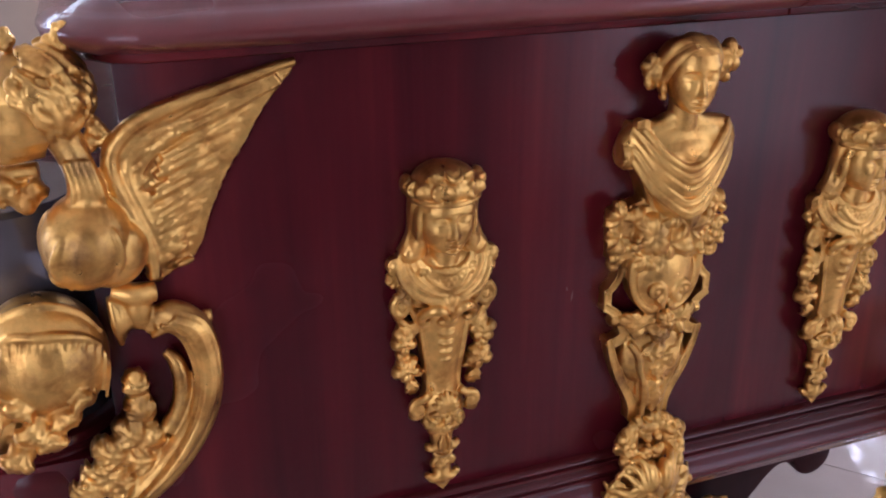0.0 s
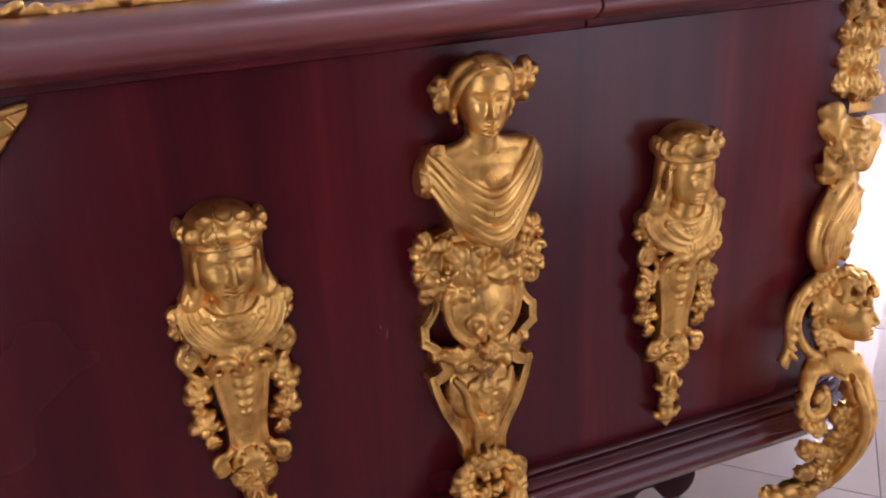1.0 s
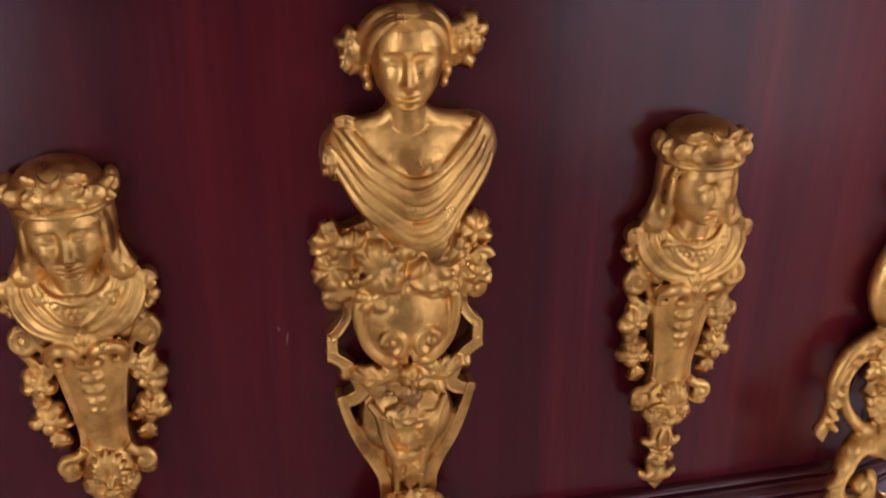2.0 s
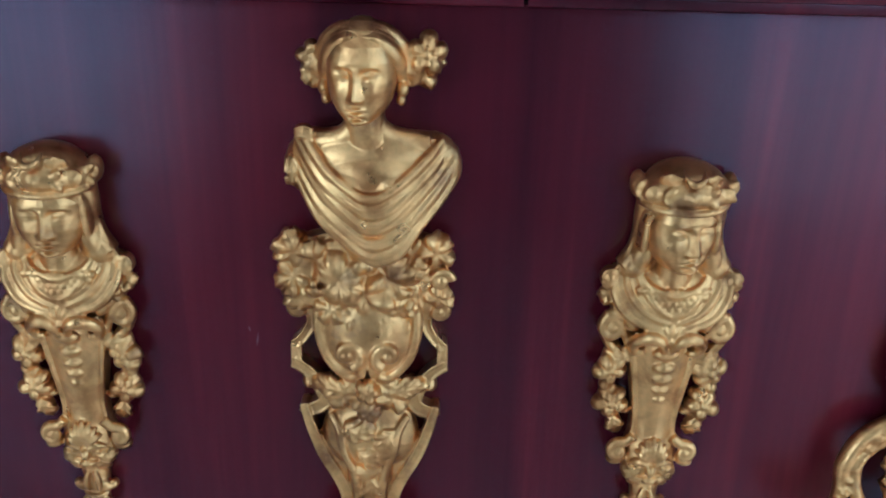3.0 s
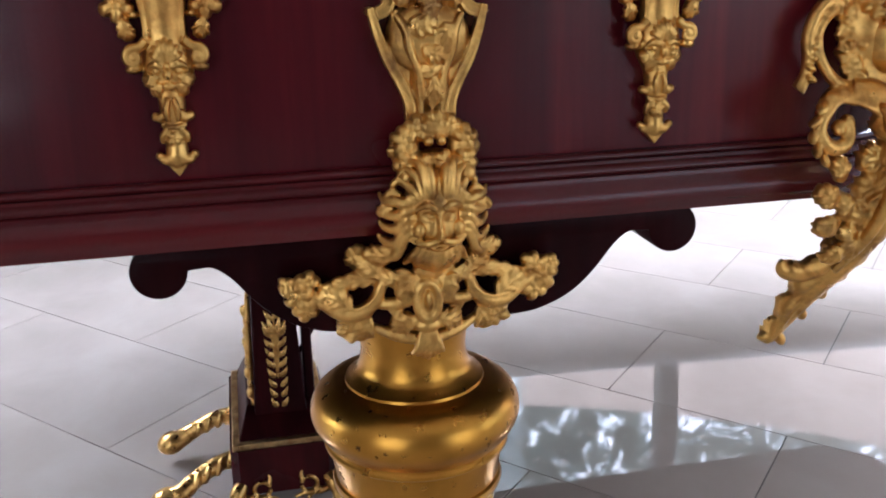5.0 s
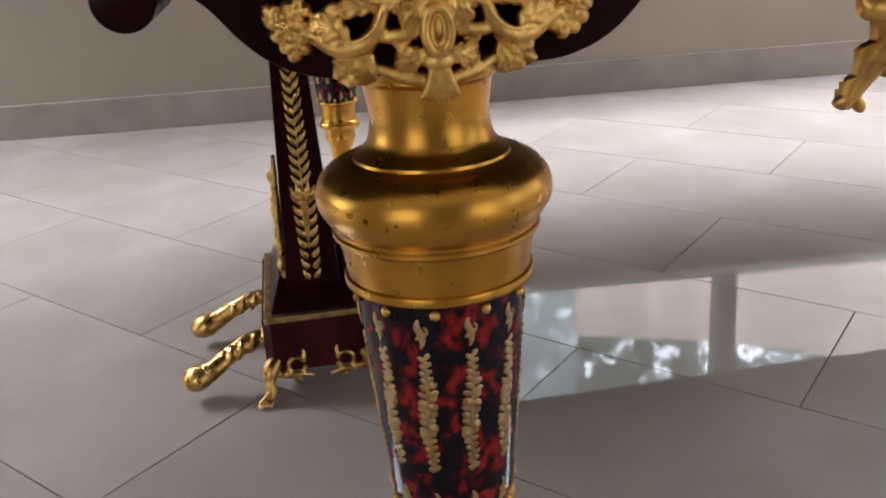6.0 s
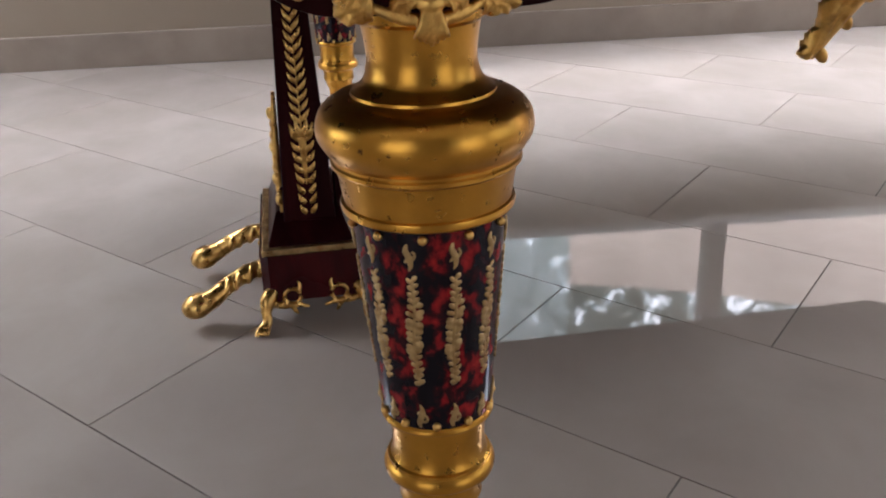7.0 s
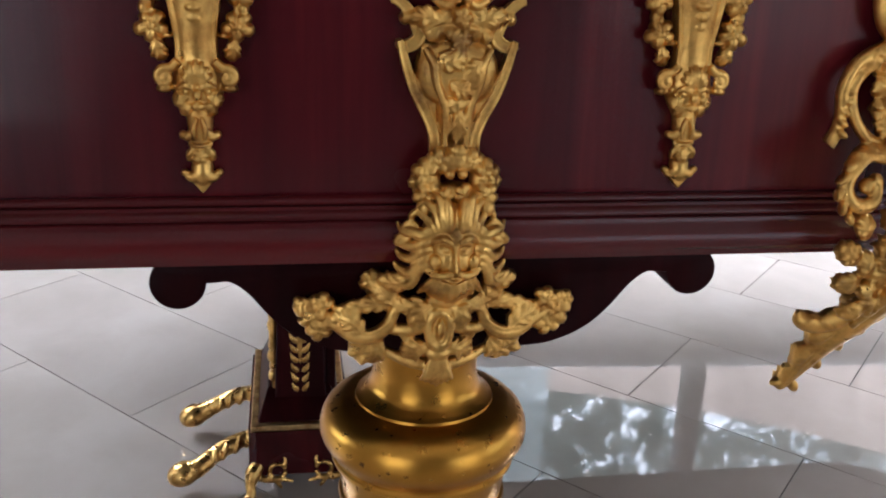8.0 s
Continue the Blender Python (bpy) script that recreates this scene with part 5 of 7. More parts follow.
        r = (0.0026, 0.0015, 0.0028, 0.0019, 0.0024, 0.0014, 0.0027, 0.0018, 0.0026)[q]
        c.tube([(xl - 0.002, zl, top - 0.006), (xl * 0.84, zl - 0.26 * (zl - zb), top), (xl * 0.57, zl - 0.60 * (zl - zb), 0.5 * (top + bot) + 0.001), (xl * 0.23 + bx, zl - 0.92 * (zl - zb), bot), (bx, zb, bot + 0.001), (xr * 0.24 + bx, zr - 0.92 * (zr - zb), bot), (xr * 0.60, zr - 0.60 * (zr - zb), 0.5 * (top + bot) + 0.001), (xr * 0.86, zr - 0.26 * (zr - zb), top), (xr + 0.001, zr, top - 0.006)], [0.0012, r, r, r * 0.95, r * 1.1, r * 0.95, r, r, 0.0012], 1.0, steps=4)
    c.ball(0.0030, 0.9080, 0.0170, 0.0180, 0.0180, 0.0105)
    # vine leaves and grapes under the bust
    c.plate([(-0.020, 0.899), (0.021, 0.899), (0.034, 0.886), (0.028, 0.864), (-0.028, 0.864), (-0.034, 0.886)], 0.0, 0.0150)
    c.plate([(-0.040, 0.896), (-0.020, 0.902), (0.022, 0.902), (0.040, 0.896), (0.038, 0.862), (0.030, 0.856), (-0.030, 0.856), (-0.039, 0.862)], 0.0, 0.0110)
    for x, z, a, r in ((-0.037, 0.8935, 150, 0.0105), (-0.037, 0.8800, 190, 0.0095), (-0.034, 0.8680, 215, 0.0090), (0.034, 0.8945, 40, 0.0095), (0.036, 0.8700, -30, 0.0075), (0.0240, 0.8800, 320, 0.0090), (-0.0260, 0.8900, 200, 0.0085), (0.0, 0.8930, 90, 0.0090), (0.022, 0.8940, 60, 0.0080), (-0.0185, 0.8640, 235, 0.0082), (0.0170, 0.8650, 300, 0.0080), (-0.0060, 0.8620, 250, 0.0085), (0.0065, 0.8640, 285, 0.0080)):
        c.vine(x, z, 0.0150 + (0.003 if abs(x) < 0.02 else 0), r * 1.05, a, rng, rng.uniform(-24, 24), rng.uniform(-24, 24))
    for x, z, a, r, nod in ((-0.0140, 0.8800, 238, 0.0150, 10), (0.0125, 0.8810, 302, 0.0145, 8), (-0.0010, 0.8730, 270, 0.0150, 16)):
        c.vine(x, z, 0.0190, r, a, rng, nod, 0)
    for gx, gz in ((-0.0250, 0.8760), (0.0185, 0.8700), (0.0285, 0.8880)):
        for k in range(9):
            c.ball(gx + rng.uniform(-0.0050, 0.0050), gz + rng.uniform(-0.006, 0.005), 0.0195 + rng.uniform(-0.002, 0.002), 0.0023, seg=8)
    c.scroll(0.0368, 0.8805, 0.0160, 0.0056, 1.1, 0, 1, 0.0024)
    for s in (-1, 1):
        c.scroll(s * 0.0358, 0.8605, 0.0100, 0.0050, 1.2, 90, -s, 0.0026, [(s * 0.0290, 0.8690)])
    # shield with curling horns
    c.ball(-0.0005, 0.8480, 0.0080, 0.0258, 0.0275, 0.0150, seg=28)
    for s in (-1, 1):
        c.tube([(s * 0.0225, 0.8700, 0.0150), (s * 0.0250, 0.8550, 0.0150), (s * 0.0210, 0.8360, 0.0150), (s * 0.0105, 0.8250, 0.0160), (s * 0.003, 0.8280, 0.0190)], [0.0030, 0.0032, 0.0030, 0.0030, 0.0020])
        c.scroll(s * 0.0105, 0.8400, 0.0215, 0.0078, 0.95, 250 if s > 0 else -70, -s, 0.0034)
        c.ball(s * 0.0108, 0.8400, 0.0220, 0.0042, 0.0042, 0.0026)
        c.leaf([(s * 0.002, 0.826, 0.0200), (s * 0.0050, 0.8360, 0.0215), (s * 0.0020, 0.8470, 0.0200)], 0.0075, 0.4, 3, 0.6, rng)
        # pierced strapwork: angular outer frame with concave inner curves
        c.strap([(s * 0.0325, 0.8640), (s * 0.0298, 0.8575), (s * 0.0300, 0.8500), (s * 0.0345, 0.8425), (s * 0.0388, 0.8385)], [0.0055, 0.0048, 0.0046, 0.0046, 0.0046], 0.0, 0.0090)
        c.strap([(s * 0.0380, 0.8400), (s * 0.0380, 0.8320), (s * 0.0380, 0.8245)], 0.0046, 0.0, 0.0090)
        c.strap([(s * 0.0398, 0.8285), (s * 0.0330, 0.8235), (s * 0.0278, 0.8170), (s * 0.0242, 0.8080)], [0.0050, 0.0056, 0.0060, 0.0060], 0.0, 0.0095)
        c.ball(s * 0.0318, 0.8165, 0.0060, 0.0040, 0.0046, 0.0062, s * 20)
        c.strap([(s * 0.0235, 0.8180), (s * 0.0225, 0.8090), (s * 0.0250, 0.8030), (s * 0.0305, 0.8000), (s * 0.0372, 0.8010)], [0.0060, 0.0066, 0.0070, 0.0066, 0.0034], 0.0, 0.0095)
        c.strap([(s * 0.0352, 0.8035), (s * 0.0318, 0.7905), (s * 0.0255, 0.7725), (s * 0.0178, 0.7580), (s * 0.0130, 0.7460), (s * 0.0124, 0.7340)], [0.0032, 0.0044, 0.0052, 0.0056, 0.0060, 0.0060], 0.0, 0.0105)
        c.tube([(s * 0.0100, 0.7690, 0.0150), (s * 0.0075, 0.7560, 0.0150), (s * 0.0068, 0.7400, 0.0140)], [0.0018, 0.0022, 0.0020])
    # knot of leaves
    for s in (-1, 1):
        c.vine(s * 0.0130, 0.8130, 0.0150, 0.0110, 90 - s * 80, rng)
        c.leaf([(s * 0.0100, 0.8150, 0.0150), (s * 0.0200, 0.8180, 0.0160), (s * 0.0300, 0.8165, 0.0100)], 0.0110, 0.5, 4, 0.6, rng)
        c.vine(s * 0.0070, 0.8210, 0.0160, 0.0080, 90 - s * 30, rng)
    c.vine(0.0, 0.8120, 0.0180, 0.0100, 270, rng)
    c.rosette(0.0, 0.8185, 0.0215, 0.0070, 5, rng=rng)
    # cartouche below: oval with curling relief
    c.ball(0.0, 0.7850, 0.0050, 0.0262, 0.0235, 0.0135, seg=30)
    c.plate([(-0.0215, 0.802), (0.0215, 0.802), (0.0255, 0.784), (0.0250, 0.772), (0.0170, 0.752), (0.0125, 0.733), (-0.0125, 0.733), (-0.0170, 0.752), (-0.0250, 0.772), (-0.0255, 0.784)], 0.0, 0.0085)
    c.tube([(0.0, 0.776, 0.0030), (0.0, 0.760, 0.0030), (0.0, 0.745, 0.0035), (0.0, 0.732, 0.0040)], [0.0170, 0.0135, 0.0108, 0.0110], 0.75, seg=30)
    c.ball(0.0, 0.7620, 0.0090, 0.0120, 0.0220, 0.0070)
    for s in (-1, 1):
        c.tube([(s * 0.0205, 0.7990, 0.0120), (s * 0.0150, 0.7900, 0.0160), (s * 0.0130, 0.7780, 0.0170), (s * 0.0080, 0.7650, 0.0165), (s * 0.0050, 0.7480, 0.0150)], [0.0020, 0.0026, 0.0026, 0.0024, 0.0018])
    c.scroll(-0.0070, 0.7900, 0.0165, 0.0080, 0.6, 60, 1, 0.0024, [(0.0040, 0.7800), (0.0010, 0.7910)])
    c.leaf([(-0.0130, 0.7960, 0.0150), (-0.0060, 0.7930, 0.0190), (0.0040, 0.7950, 0.0170)], 0.012, 0.5, 4, 0.6, rng)
    c.leaf([(0.0140, 0.7930, 0.0150), (0.0100, 0.7880, 0.0180), (0.0080, 0.7780, 0.0170)], 0.011, 0.5, 4, 0.6, rng)
    c.scroll(0.0075, 0.7830, 0.0180, 0.0066, 1.2, 200, 1, 0.0023)
    c.leaf([(-0.0060, 0.7800, 0.0170), (0.0010, 0.7760, 0.0190), (0.0100, 0.7740, 0.0165)], 0.010, 0.5, 4, 0.6, rng)
    c.leaf([(0.0060, 0.7700, 0.0165), (-0.0010, 0.7660, 0.0180), (-0.0080, 0.7680, 0.0160)], 0.008, 0.5, 3, 0.6, rng)
    c.leaf([(0.0, 0.7640, 0.0160), (0.0010, 0.7540, 0.0165), (0.0, 0.7420, 0.0145)], 0.009, 0.5, 4, 0.6, rng)
    c.rosette(0.0, 0.8040, 0.0180, 0.0070, 5, rng=rng)
    # foot swag with an opening
    for s in (-1, 1):
        c.rosette(s * 0.0110, 0.7310, 0.0170, 0.0085, 5, spin=15, rng=rng)
        c.rosette(s * 0.0195, 0.7240, 0.0190, 0.0092, 5, spin=15, rng=rng)
        c.rosette(s * 0.0185, 0.7110, 0.0225, 0.0085, 5, spin=45, rng=rng)
        c.vine(s * 0.0220, 0.7175, 0.0180, 0.0080, 90 - s * 90, rng)
        c.ball(s * 0.0160, 0.7180, 0.0150, 0.0070, 0.0130, 0.0070)
        c.ball(s * 0.0190, 0.7030, 0.0230, 0.0060, 0.0060, 0.0070)
        c.ball(s * 0.0040, 0.7235, 0.0200, 0.0034, 0.0034, 0.0040)
    c.vine(0.0, 0.7335, 0.0180, 0.0085, 270, rng)
    c.ball(0.0, 0.7090, 0.0150, 0.0150, 0.0090, 0.0085)
    c.rosette(0.0050, 0.7110, 0.0230, 0.0072, 5, rng=rng)
    c.rosette(-0.0070, 0.7095, 0.0230, 0.0068, 5, rng=rng)
    c.ball(0.0, 0.7300, 0.0130, 0.0160, 0.0070, 0.0080)
    return c.fuse("bust_mount", GILT, piano, "tall gilt bronze draped bust on pierced strapwork", 0.00068, 1)


grand_bust()


def lion_mask():
    """A leafy lion mask with flowering branches over the leg."""
    c, rng = Cast(), random.Random(12)
    mx = -0.002
    # bearded face with a tall, two-lobed brow
    c.face(mx, 0.6800, 0.0220, 0.0150, 0.0270, 0.0190, 0, 4, 0, 1.25)
    c.ball(mx, 0.6780, 0.0160, 0.0195, 0.0270, 0.0150)
    for s in (-1, 1):
        c.ball(mx + s * 0.0046, 0.6985, 0.0330, 0.0050, 0.0140, 0.0085, s * -5)
        c.tube([(mx + s * 0.0020, 0.6850, 0.0425), (mx + s * 0.0080, 0.6880, 0.0405), (mx + s * 0.0140, 0.6845, 0.0345)], [0.0018, 0.0024, 0.0016])
        c.ball(mx + s * 0.0118, 0.6715, 0.0350, 0.0046, 0.0052, 0.0046)
        # hair rising from the brow and curling outwards
        for q in range(5):
            x0, up = 0.0072 + 0.0026 * q, 0.7125 - 0.0045 * q - 0.0006 * q * q
            far = 0.0125 + 0.0046 * q
            c.tube([(mx + s * x0 * 0.75, 0.6870 - 0.001 * q, 0.0370 - 0.0008 * q), (mx + s * (x0 + 0.0008), 0.6960 - 0.0012 * q, 0.0385 - 0.0015 * q), (mx + s * (0.6 * x0 + 0.4 * far), up - 0.0040, 0.0340 - 0.0016 * q), (mx + s * far, up, 0.0275 - 0.0012 * q), (mx + s * (far + 0.0042), up - 0.0028, 0.0240), (mx + s * (far + 0.0030), up - 0.0062, 0.0235)], [0.0016, 0.0024, 0.0028, 0.0026, 0.0022, 0.0012])
            c.tube([(mx + s * (x0 + 0.0010), 0.6900, 0.0385 - 0.0015 * q), (mx + s * (0.5 * x0 + 0.5 * far), up - 0.0060, 0.0362 - 0.0016 * q), (mx + s * far, up - 0.0012, 0.0300 - 0.0012 * q)], [0.0006, 0.0010, 0.0006])
        # side locks sweeping out and down to hooked points
        for q in range(5):
            z0, reach = 0.6890 - 0.0052 * q, (0.0345, 0.0355, 0.0350, 0.0360, 0.0365)[q]
            z1 = (0.6935, 0.6845, 0.6760, 0.6670, 0.6580)[q]
            c.tube([(mx + s * 0.0130, z0, 0.0320), (mx + s * 0.0195, z0 - 0.0008, 0.0330 - 0.0006 * q), (mx + s * 0.0260, z1 - 0.0046, 0.0285 - 0.0008 * q), (mx + s * (reach - 0.0030), z1 - 0.0040, 0.0230 - 0.001 * q), (mx + s * reach, z1, 0.0190)], [0.0022, 0.0032, 0.0034, 0.0026, 0.0010])
            c.tube([(mx + s * 0.0150, z0 + 0.0012, 0.0355 - 0.0006 * q), (mx + s * 0.0215, z0 - 0.0010, 0.0352 - 0.0008 * q), (mx + s * 0.0290, z1 - 0.0046, 0.0288 - 0.001 * q)], [0.0005, 0.0009, 0.0005])
        # moustache and beard
        c.tube([(mx + s * 0.0015, 0.6660, 0.0415), (mx + s * 0.0075, 0.6635, 0.0395), (mx + s * 0.0145, 0.6640, 0.0335), (mx + s * 0.0200, 0.6685, 0.0275)], [0.0018, 0.0026, 0.0024, 0.0012])
        for q in range(4):
            c.tube([(mx + s * (0.0015 + 0.0034 * q), 0.6585 + 0.0008 * q, 0.0385 - 0.0014 * q), (mx + s * (0.0022 + 0.0044 * q), 0.6510 + 0.0010 * q, 0.0355 - 0.0022 * q), (mx + s * (0.0016 + 0.0056 * q), 0.6440 + 0.0016 * q, 0.0285 - 0.0020 * q), (mx + s * (0.0030 + 0.0060 * q), 0.6410 + 0.0020 * q, 0.0240)], [0.0022, 0.0030, 0.0026, 0.0012])
        c.leaf([(mx + s * 0.022, 0.658, 0.024), (mx + s * 0.033, 0.653, 0.020), (mx + s * 0.0455, 0.653, 0.013)], 0.0125, 0.5, 4, 0.7, rng)
    c.ball(mx, 0.6510, 0.0240, 0.0150, 0.0100, 0.0090)
    # pierced apron: a ringed shell between C scrolls, a swag below, a fringe under it
    ax = -0.008
    c.fat = 1.3
    c.tube([(ax + 0.0072 * math.cos(a), 0.6205 + 0.0125 * math.sin(a), 0.0235) for a in np.linspace(0, 2 * math.pi, 17)], 0.0024, steps=3)
    c.ball(ax, 0.6200, 0.0195, 0.0062, 0.0112, 0.0060)
    c.ball(ax, 0.6215, 0.0250, 0.0022, 0.0062, 0.0026)
    c.tube([(ax - 0.0335, 0.6010, 0.0105), (ax - 0.018, 0.5950, 0.0155), (ax, 0.5930, 0.0175), (ax + 0.018, 0.5950, 0.0155), (ax + 0.0335, 0.6010, 0.0105)], [0.0024, 0.0032, 0.0036, 0.0032, 0.0024])
    for k in range(-3, 4):
        c.tube([(ax + 0.0012 * k, 0.602, 0.0210), (ax + 0.0025 * k, 0.588, 0.0225), (ax + 0.0036 * k, 0.5770 + 0.0018 * abs(k), 0.0180)], [0.0016, 0.0020, 0.0008])
    c.ball(ax, 0.6030, 0.0200, 0.0090, 0.0055, 0.0058)
    for s in (-1, 1):
        # leaves hugging the shell
        c.leaf([(ax + s * 0.004, 0.638, 0.020), (ax + s * 0.013, 0.632, 0.024), (ax + s * 0.014, 0.617, 0.019)], 0.0125, 0.5, 4, 0.6, rng)
        c.leaf([(ax + s * 0.006, 0.608, 0.020), (ax + s * 0.014, 0.606, 0.021), (ax + s * 0.023, 0.600, 0.015)], 0.0139, 0.5, 4, 0.6, rng)
        c.tube([(ax + s * 0.011, 0.6200, 0.0190), (ax + s * 0.022, 0.6185, 0.0170), (ax + s * 0.034, 0.6190, 0.0130)], [0.0030, 0.0034, 0.0028])
        c.scroll(ax + s * 0.0190, 0.6150, 0.0180, 0.0046, 1.2, 100 if s > 0 else 80, -s, 0.0020)
        # leaves from under the beard
        c.leaf([(ax + s * 0.010, 0.641, 0.021), (ax + s * 0.022, 0.637, 0.021), (ax + s * 0.033, 0.640, 0.014)], 0.0112, 0.5, 4, 0.6, rng)
        c.leaf([(ax + s * 0.026, 0.636, 0.014), (ax + s * 0.034, 0.643, 0.014), (ax + s * 0.0445, 0.651, 0.009)], 0.0152, 0.5, 4, 0.7, rng)
        c.vine(ax + s * 0.0430, 0.6490, 0.0095, 0.0088, 90 - s * 40, rng)
        # C scroll sweeping out to the flowers, doubled by a leafy upper edge
        c.tube([(ax + s * 0.0225, 0.6420, 0.0165), (ax + s * 0.0285, 0.6320, 0.0170), (ax + s * 0.0335, 0.6210, 0.0160), (ax + s * 0.0430, 0.6135, 0.0140), (ax + s * 0.0550, 0.6135, 0.0120), (ax + s * 0.0660, 0.6205, 0.0095), (ax + s * 0.0770, 0.6260, 0.0070)], [0.0022, 0.0030, 0.0036, 0.0040, 0.0038, 0.0034, 0.0028], 0.9)
        c.tube([(ax + s * 0.0270, 0.6365, 0.0190), (ax + s * 0.0330, 0.6250, 0.0195), (ax + s * 0.0430, 0.6175, 0.0175), (ax + s * 0.0560, 0.6175, 0.0150)], [0.0007, 0.0010, 0.0010, 0.0007])
        c.leaf([(ax + s * 0.0260, 0.6340, 0.0140), (ax + s * 0.0440, 0.6350, 0.0130), (ax + s * 0.0680, 0.6300, 0.0080)], 0.0099, 0.5, 5, 0.6, rng)
        c.leaf([(ax + s * 0.0480, 0.6150, 0.0130), (ax + s * 0.0560, 0.6235, 0.0130), (ax + s * 0.0690, 0.6280, 0.0080)], 0.0145, 0.5, 4, 0.7, rng)
        # flower cluster at the end
        for x, z, r, q in ((0.0820, 0.6270, 0.0112, 10), (0.0765, 0.6165, 0.0096, 40), (0.0755, 0.6345, 0.0086, 0), (0.0880, 0.6335, 0.0066, 60)):
            c.rosette(ax + s * x, z, 0.0075, r, 5, spin=q, rng=rng)
        # hanging leaf cluster
        c.tube([(ax + s * 0.0360, 0.6160, 0.0130), (ax + s * 0.0420, 0.6070, 0.0110), (ax + s * 0.0450, 0.5970, 0.0080)], [0.0030, 0.0034, 0.0020])
        c.leaf([(ax + s * 0.0400, 0.6130, 0.0120), (ax + s * 0.0480, 0.6070, 0.0120), (ax + s * 0.0530, 0.5990, 0.0070)], 0.0145, 0.5, 4, 0.7, rng)
        c.leaf([(ax + s * 0.0350, 0.6090, 0.0110), (ax + s * 0.0405, 0.6010, 0.0115), (ax + s * 0.0430, 0.5915, 0.0060)], 0.0152, 0.5, 4, 0.7, rng)
        c.vine(ax + s * 0.0490, 0.6010, 0.0090, 0.0098, 270, rng)
    c.ball(ax * 0.6, 0.6410, 0.0190, 0.0120, 0.0070, 0.0080)
    return c.fuse("mask_mount", GILT, piano, "gilt bronze lion mask with flowering branches", 0.0008, 1)


lion_mask()


def corner_scroll():
    """The pierced bracket of scrolls, leaves, ribbon and a small head at the far corner."""
    c, rng = Cast(1.35), random.Random(21)
    # straight fillet and a dense strip of leaves above
    c.plate([(0.308, 1.012), (0.352, 1.012), (0.352, 0.988), (0.346, 0.972), (0.344, 0.950), (0.352, 0.925), (0.303, 0.925)], -0.006, 0.006)
    for x, z, w, a in ((0.302, 1.002, 0.016, 70), (0.318, 1.000, 0.018, 50), (0.336, 0.996, 0.018, 30), (0.300, 0.984, 0.016, 100), (0.314, 0.982, 0.018, 80), (0.330, 0.978, 0.018, 60), (0.302, 0.966, 0.017, 110), (0.318, 0.964, 0.018, 90), (0.300, 0.948, 0.017, 120), (0.316, 0.946, 0.019, 100), (0.332, 0.944, 0.018, 60), (0.328, 0.962, 0.015, 120)):
        r = radians(a)
        x += 0.013
        c.leaf([(x - w * math.cos(r) * 0.7, z - w * math.sin(r) * 0.7, 0.004), (x, z, 0.011), (x + w * 0.7 * math.cos(r), z + w * 0.7 * math.sin(r), 0.006)], w, 0.6, 4, 0.7, rng)
    c.scroll(0.334, 0.972, 0.008, 0.011, 1.2, 200, 1, 0.0034)
    # ribbon bow: broad wavy bands folding over one another
    for x0, z0, x1, z1, w in ((0.292, 0.924, 0.352, 0.910, 0.0080), (0.294, 0.912, 0.346, 0.892, 0.0090), (0.300, 0.896, 0.352, 0.900, 0.0080), (0.292, 0.884, 0.322, 0.908, 0.0080)):
        mid = 0.5 * (z0 + z1)
        c.tube([(x0, z0, 0.004), (x0 + 0.16 * (x1 - x0), z0 + 0.005, 0.016), (x0 + 0.38 * (x1 - x0), mid + 0.003, 0.009), (x0 + 0.58 * (x1 - x0), mid - 0.005, 0.016), (x0 + 0.80 * (x1 - x0), z1 + 0.004, 0.009), (x1, z1 - 0.003, 0.010)], [w * 0.8, w, w * 0.8, w, w * 0.8, w * 0.8], 0.34, seg=22, steps=8)
        for q in (-1, 1):
            c.tube([(x0 + 0.004, z0 + 0.004 * q, 0.009), (x0 + 0.20 * (x1 - x0), z0 + 0.004 + 0.004 * q, 0.0185), (x0 + 0.38 * (x1 - x0), mid + 0.004 * q, 0.0120), (x0 + 0.58 * (x1 - x0), mid - 0.004 + 0.004 * q, 0.0195), (x1 - 0.010, z1 + 0.003 * q, 0.012)], 0.0010, steps=6)
    c.plate([(0.296, 0.928), (0.348, 0.918), (0.348, 0.888), (0.304, 0.880), (0.294, 0.890)], 0.0, 0.0070)
    c.leaf([(0.306, 0.892, 0.011), (0.298, 0.885, 0.014), (0.292, 0.878, 0.009)], 0.014, 0.5, 3, 0.7, rng)
    c.tube([(0.326, 0.895, 0.008), (0.328, 0.884, 0.008), (0.330, 0.874, 0.006)], [0.0060, 0.0046, 0.0050], 0.8)
    # curled leaf, deeply ribbed, with small curls along its inner side
    c.tube([(0.3300, 0.8800, 0.006), (0.3180, 0.8740, 0.010), (0.3030, 0.8560, 0.011), (0.2960, 0.8360, 0.011), (0.3010, 0.8180, 0.010), (0.3150, 0.8080, 0.006)], [0.0050, 0.0082, 0.0100, 0.0100, 0.0085, 0.0060], 0.6)
    for q in range(6):
        h = 0.0195 - 0.0008 * q
        c.tube([(0.3290 + 0.001 * q, 0.8785 - 0.0024 * q, 0.010), (0.3160 + 0.0030 * q, 0.8700 - 0.0034 * q, h - 0.001), (0.2990 + 0.0042 * q, 0.8530 - 0.0024 * q, h), (0.2920 + 0.0048 * q, 0.8360 - 0.001 * q, h), (0.2985 + 0.0038 * q, 0.8180 + 0.001 * q, h - 0.003), (0.3110 + 0.001 * q, 0.8100, 0.010)], [0.0009, 0.0018, 0.0019, 0.0019, 0.0017, 0.0010])
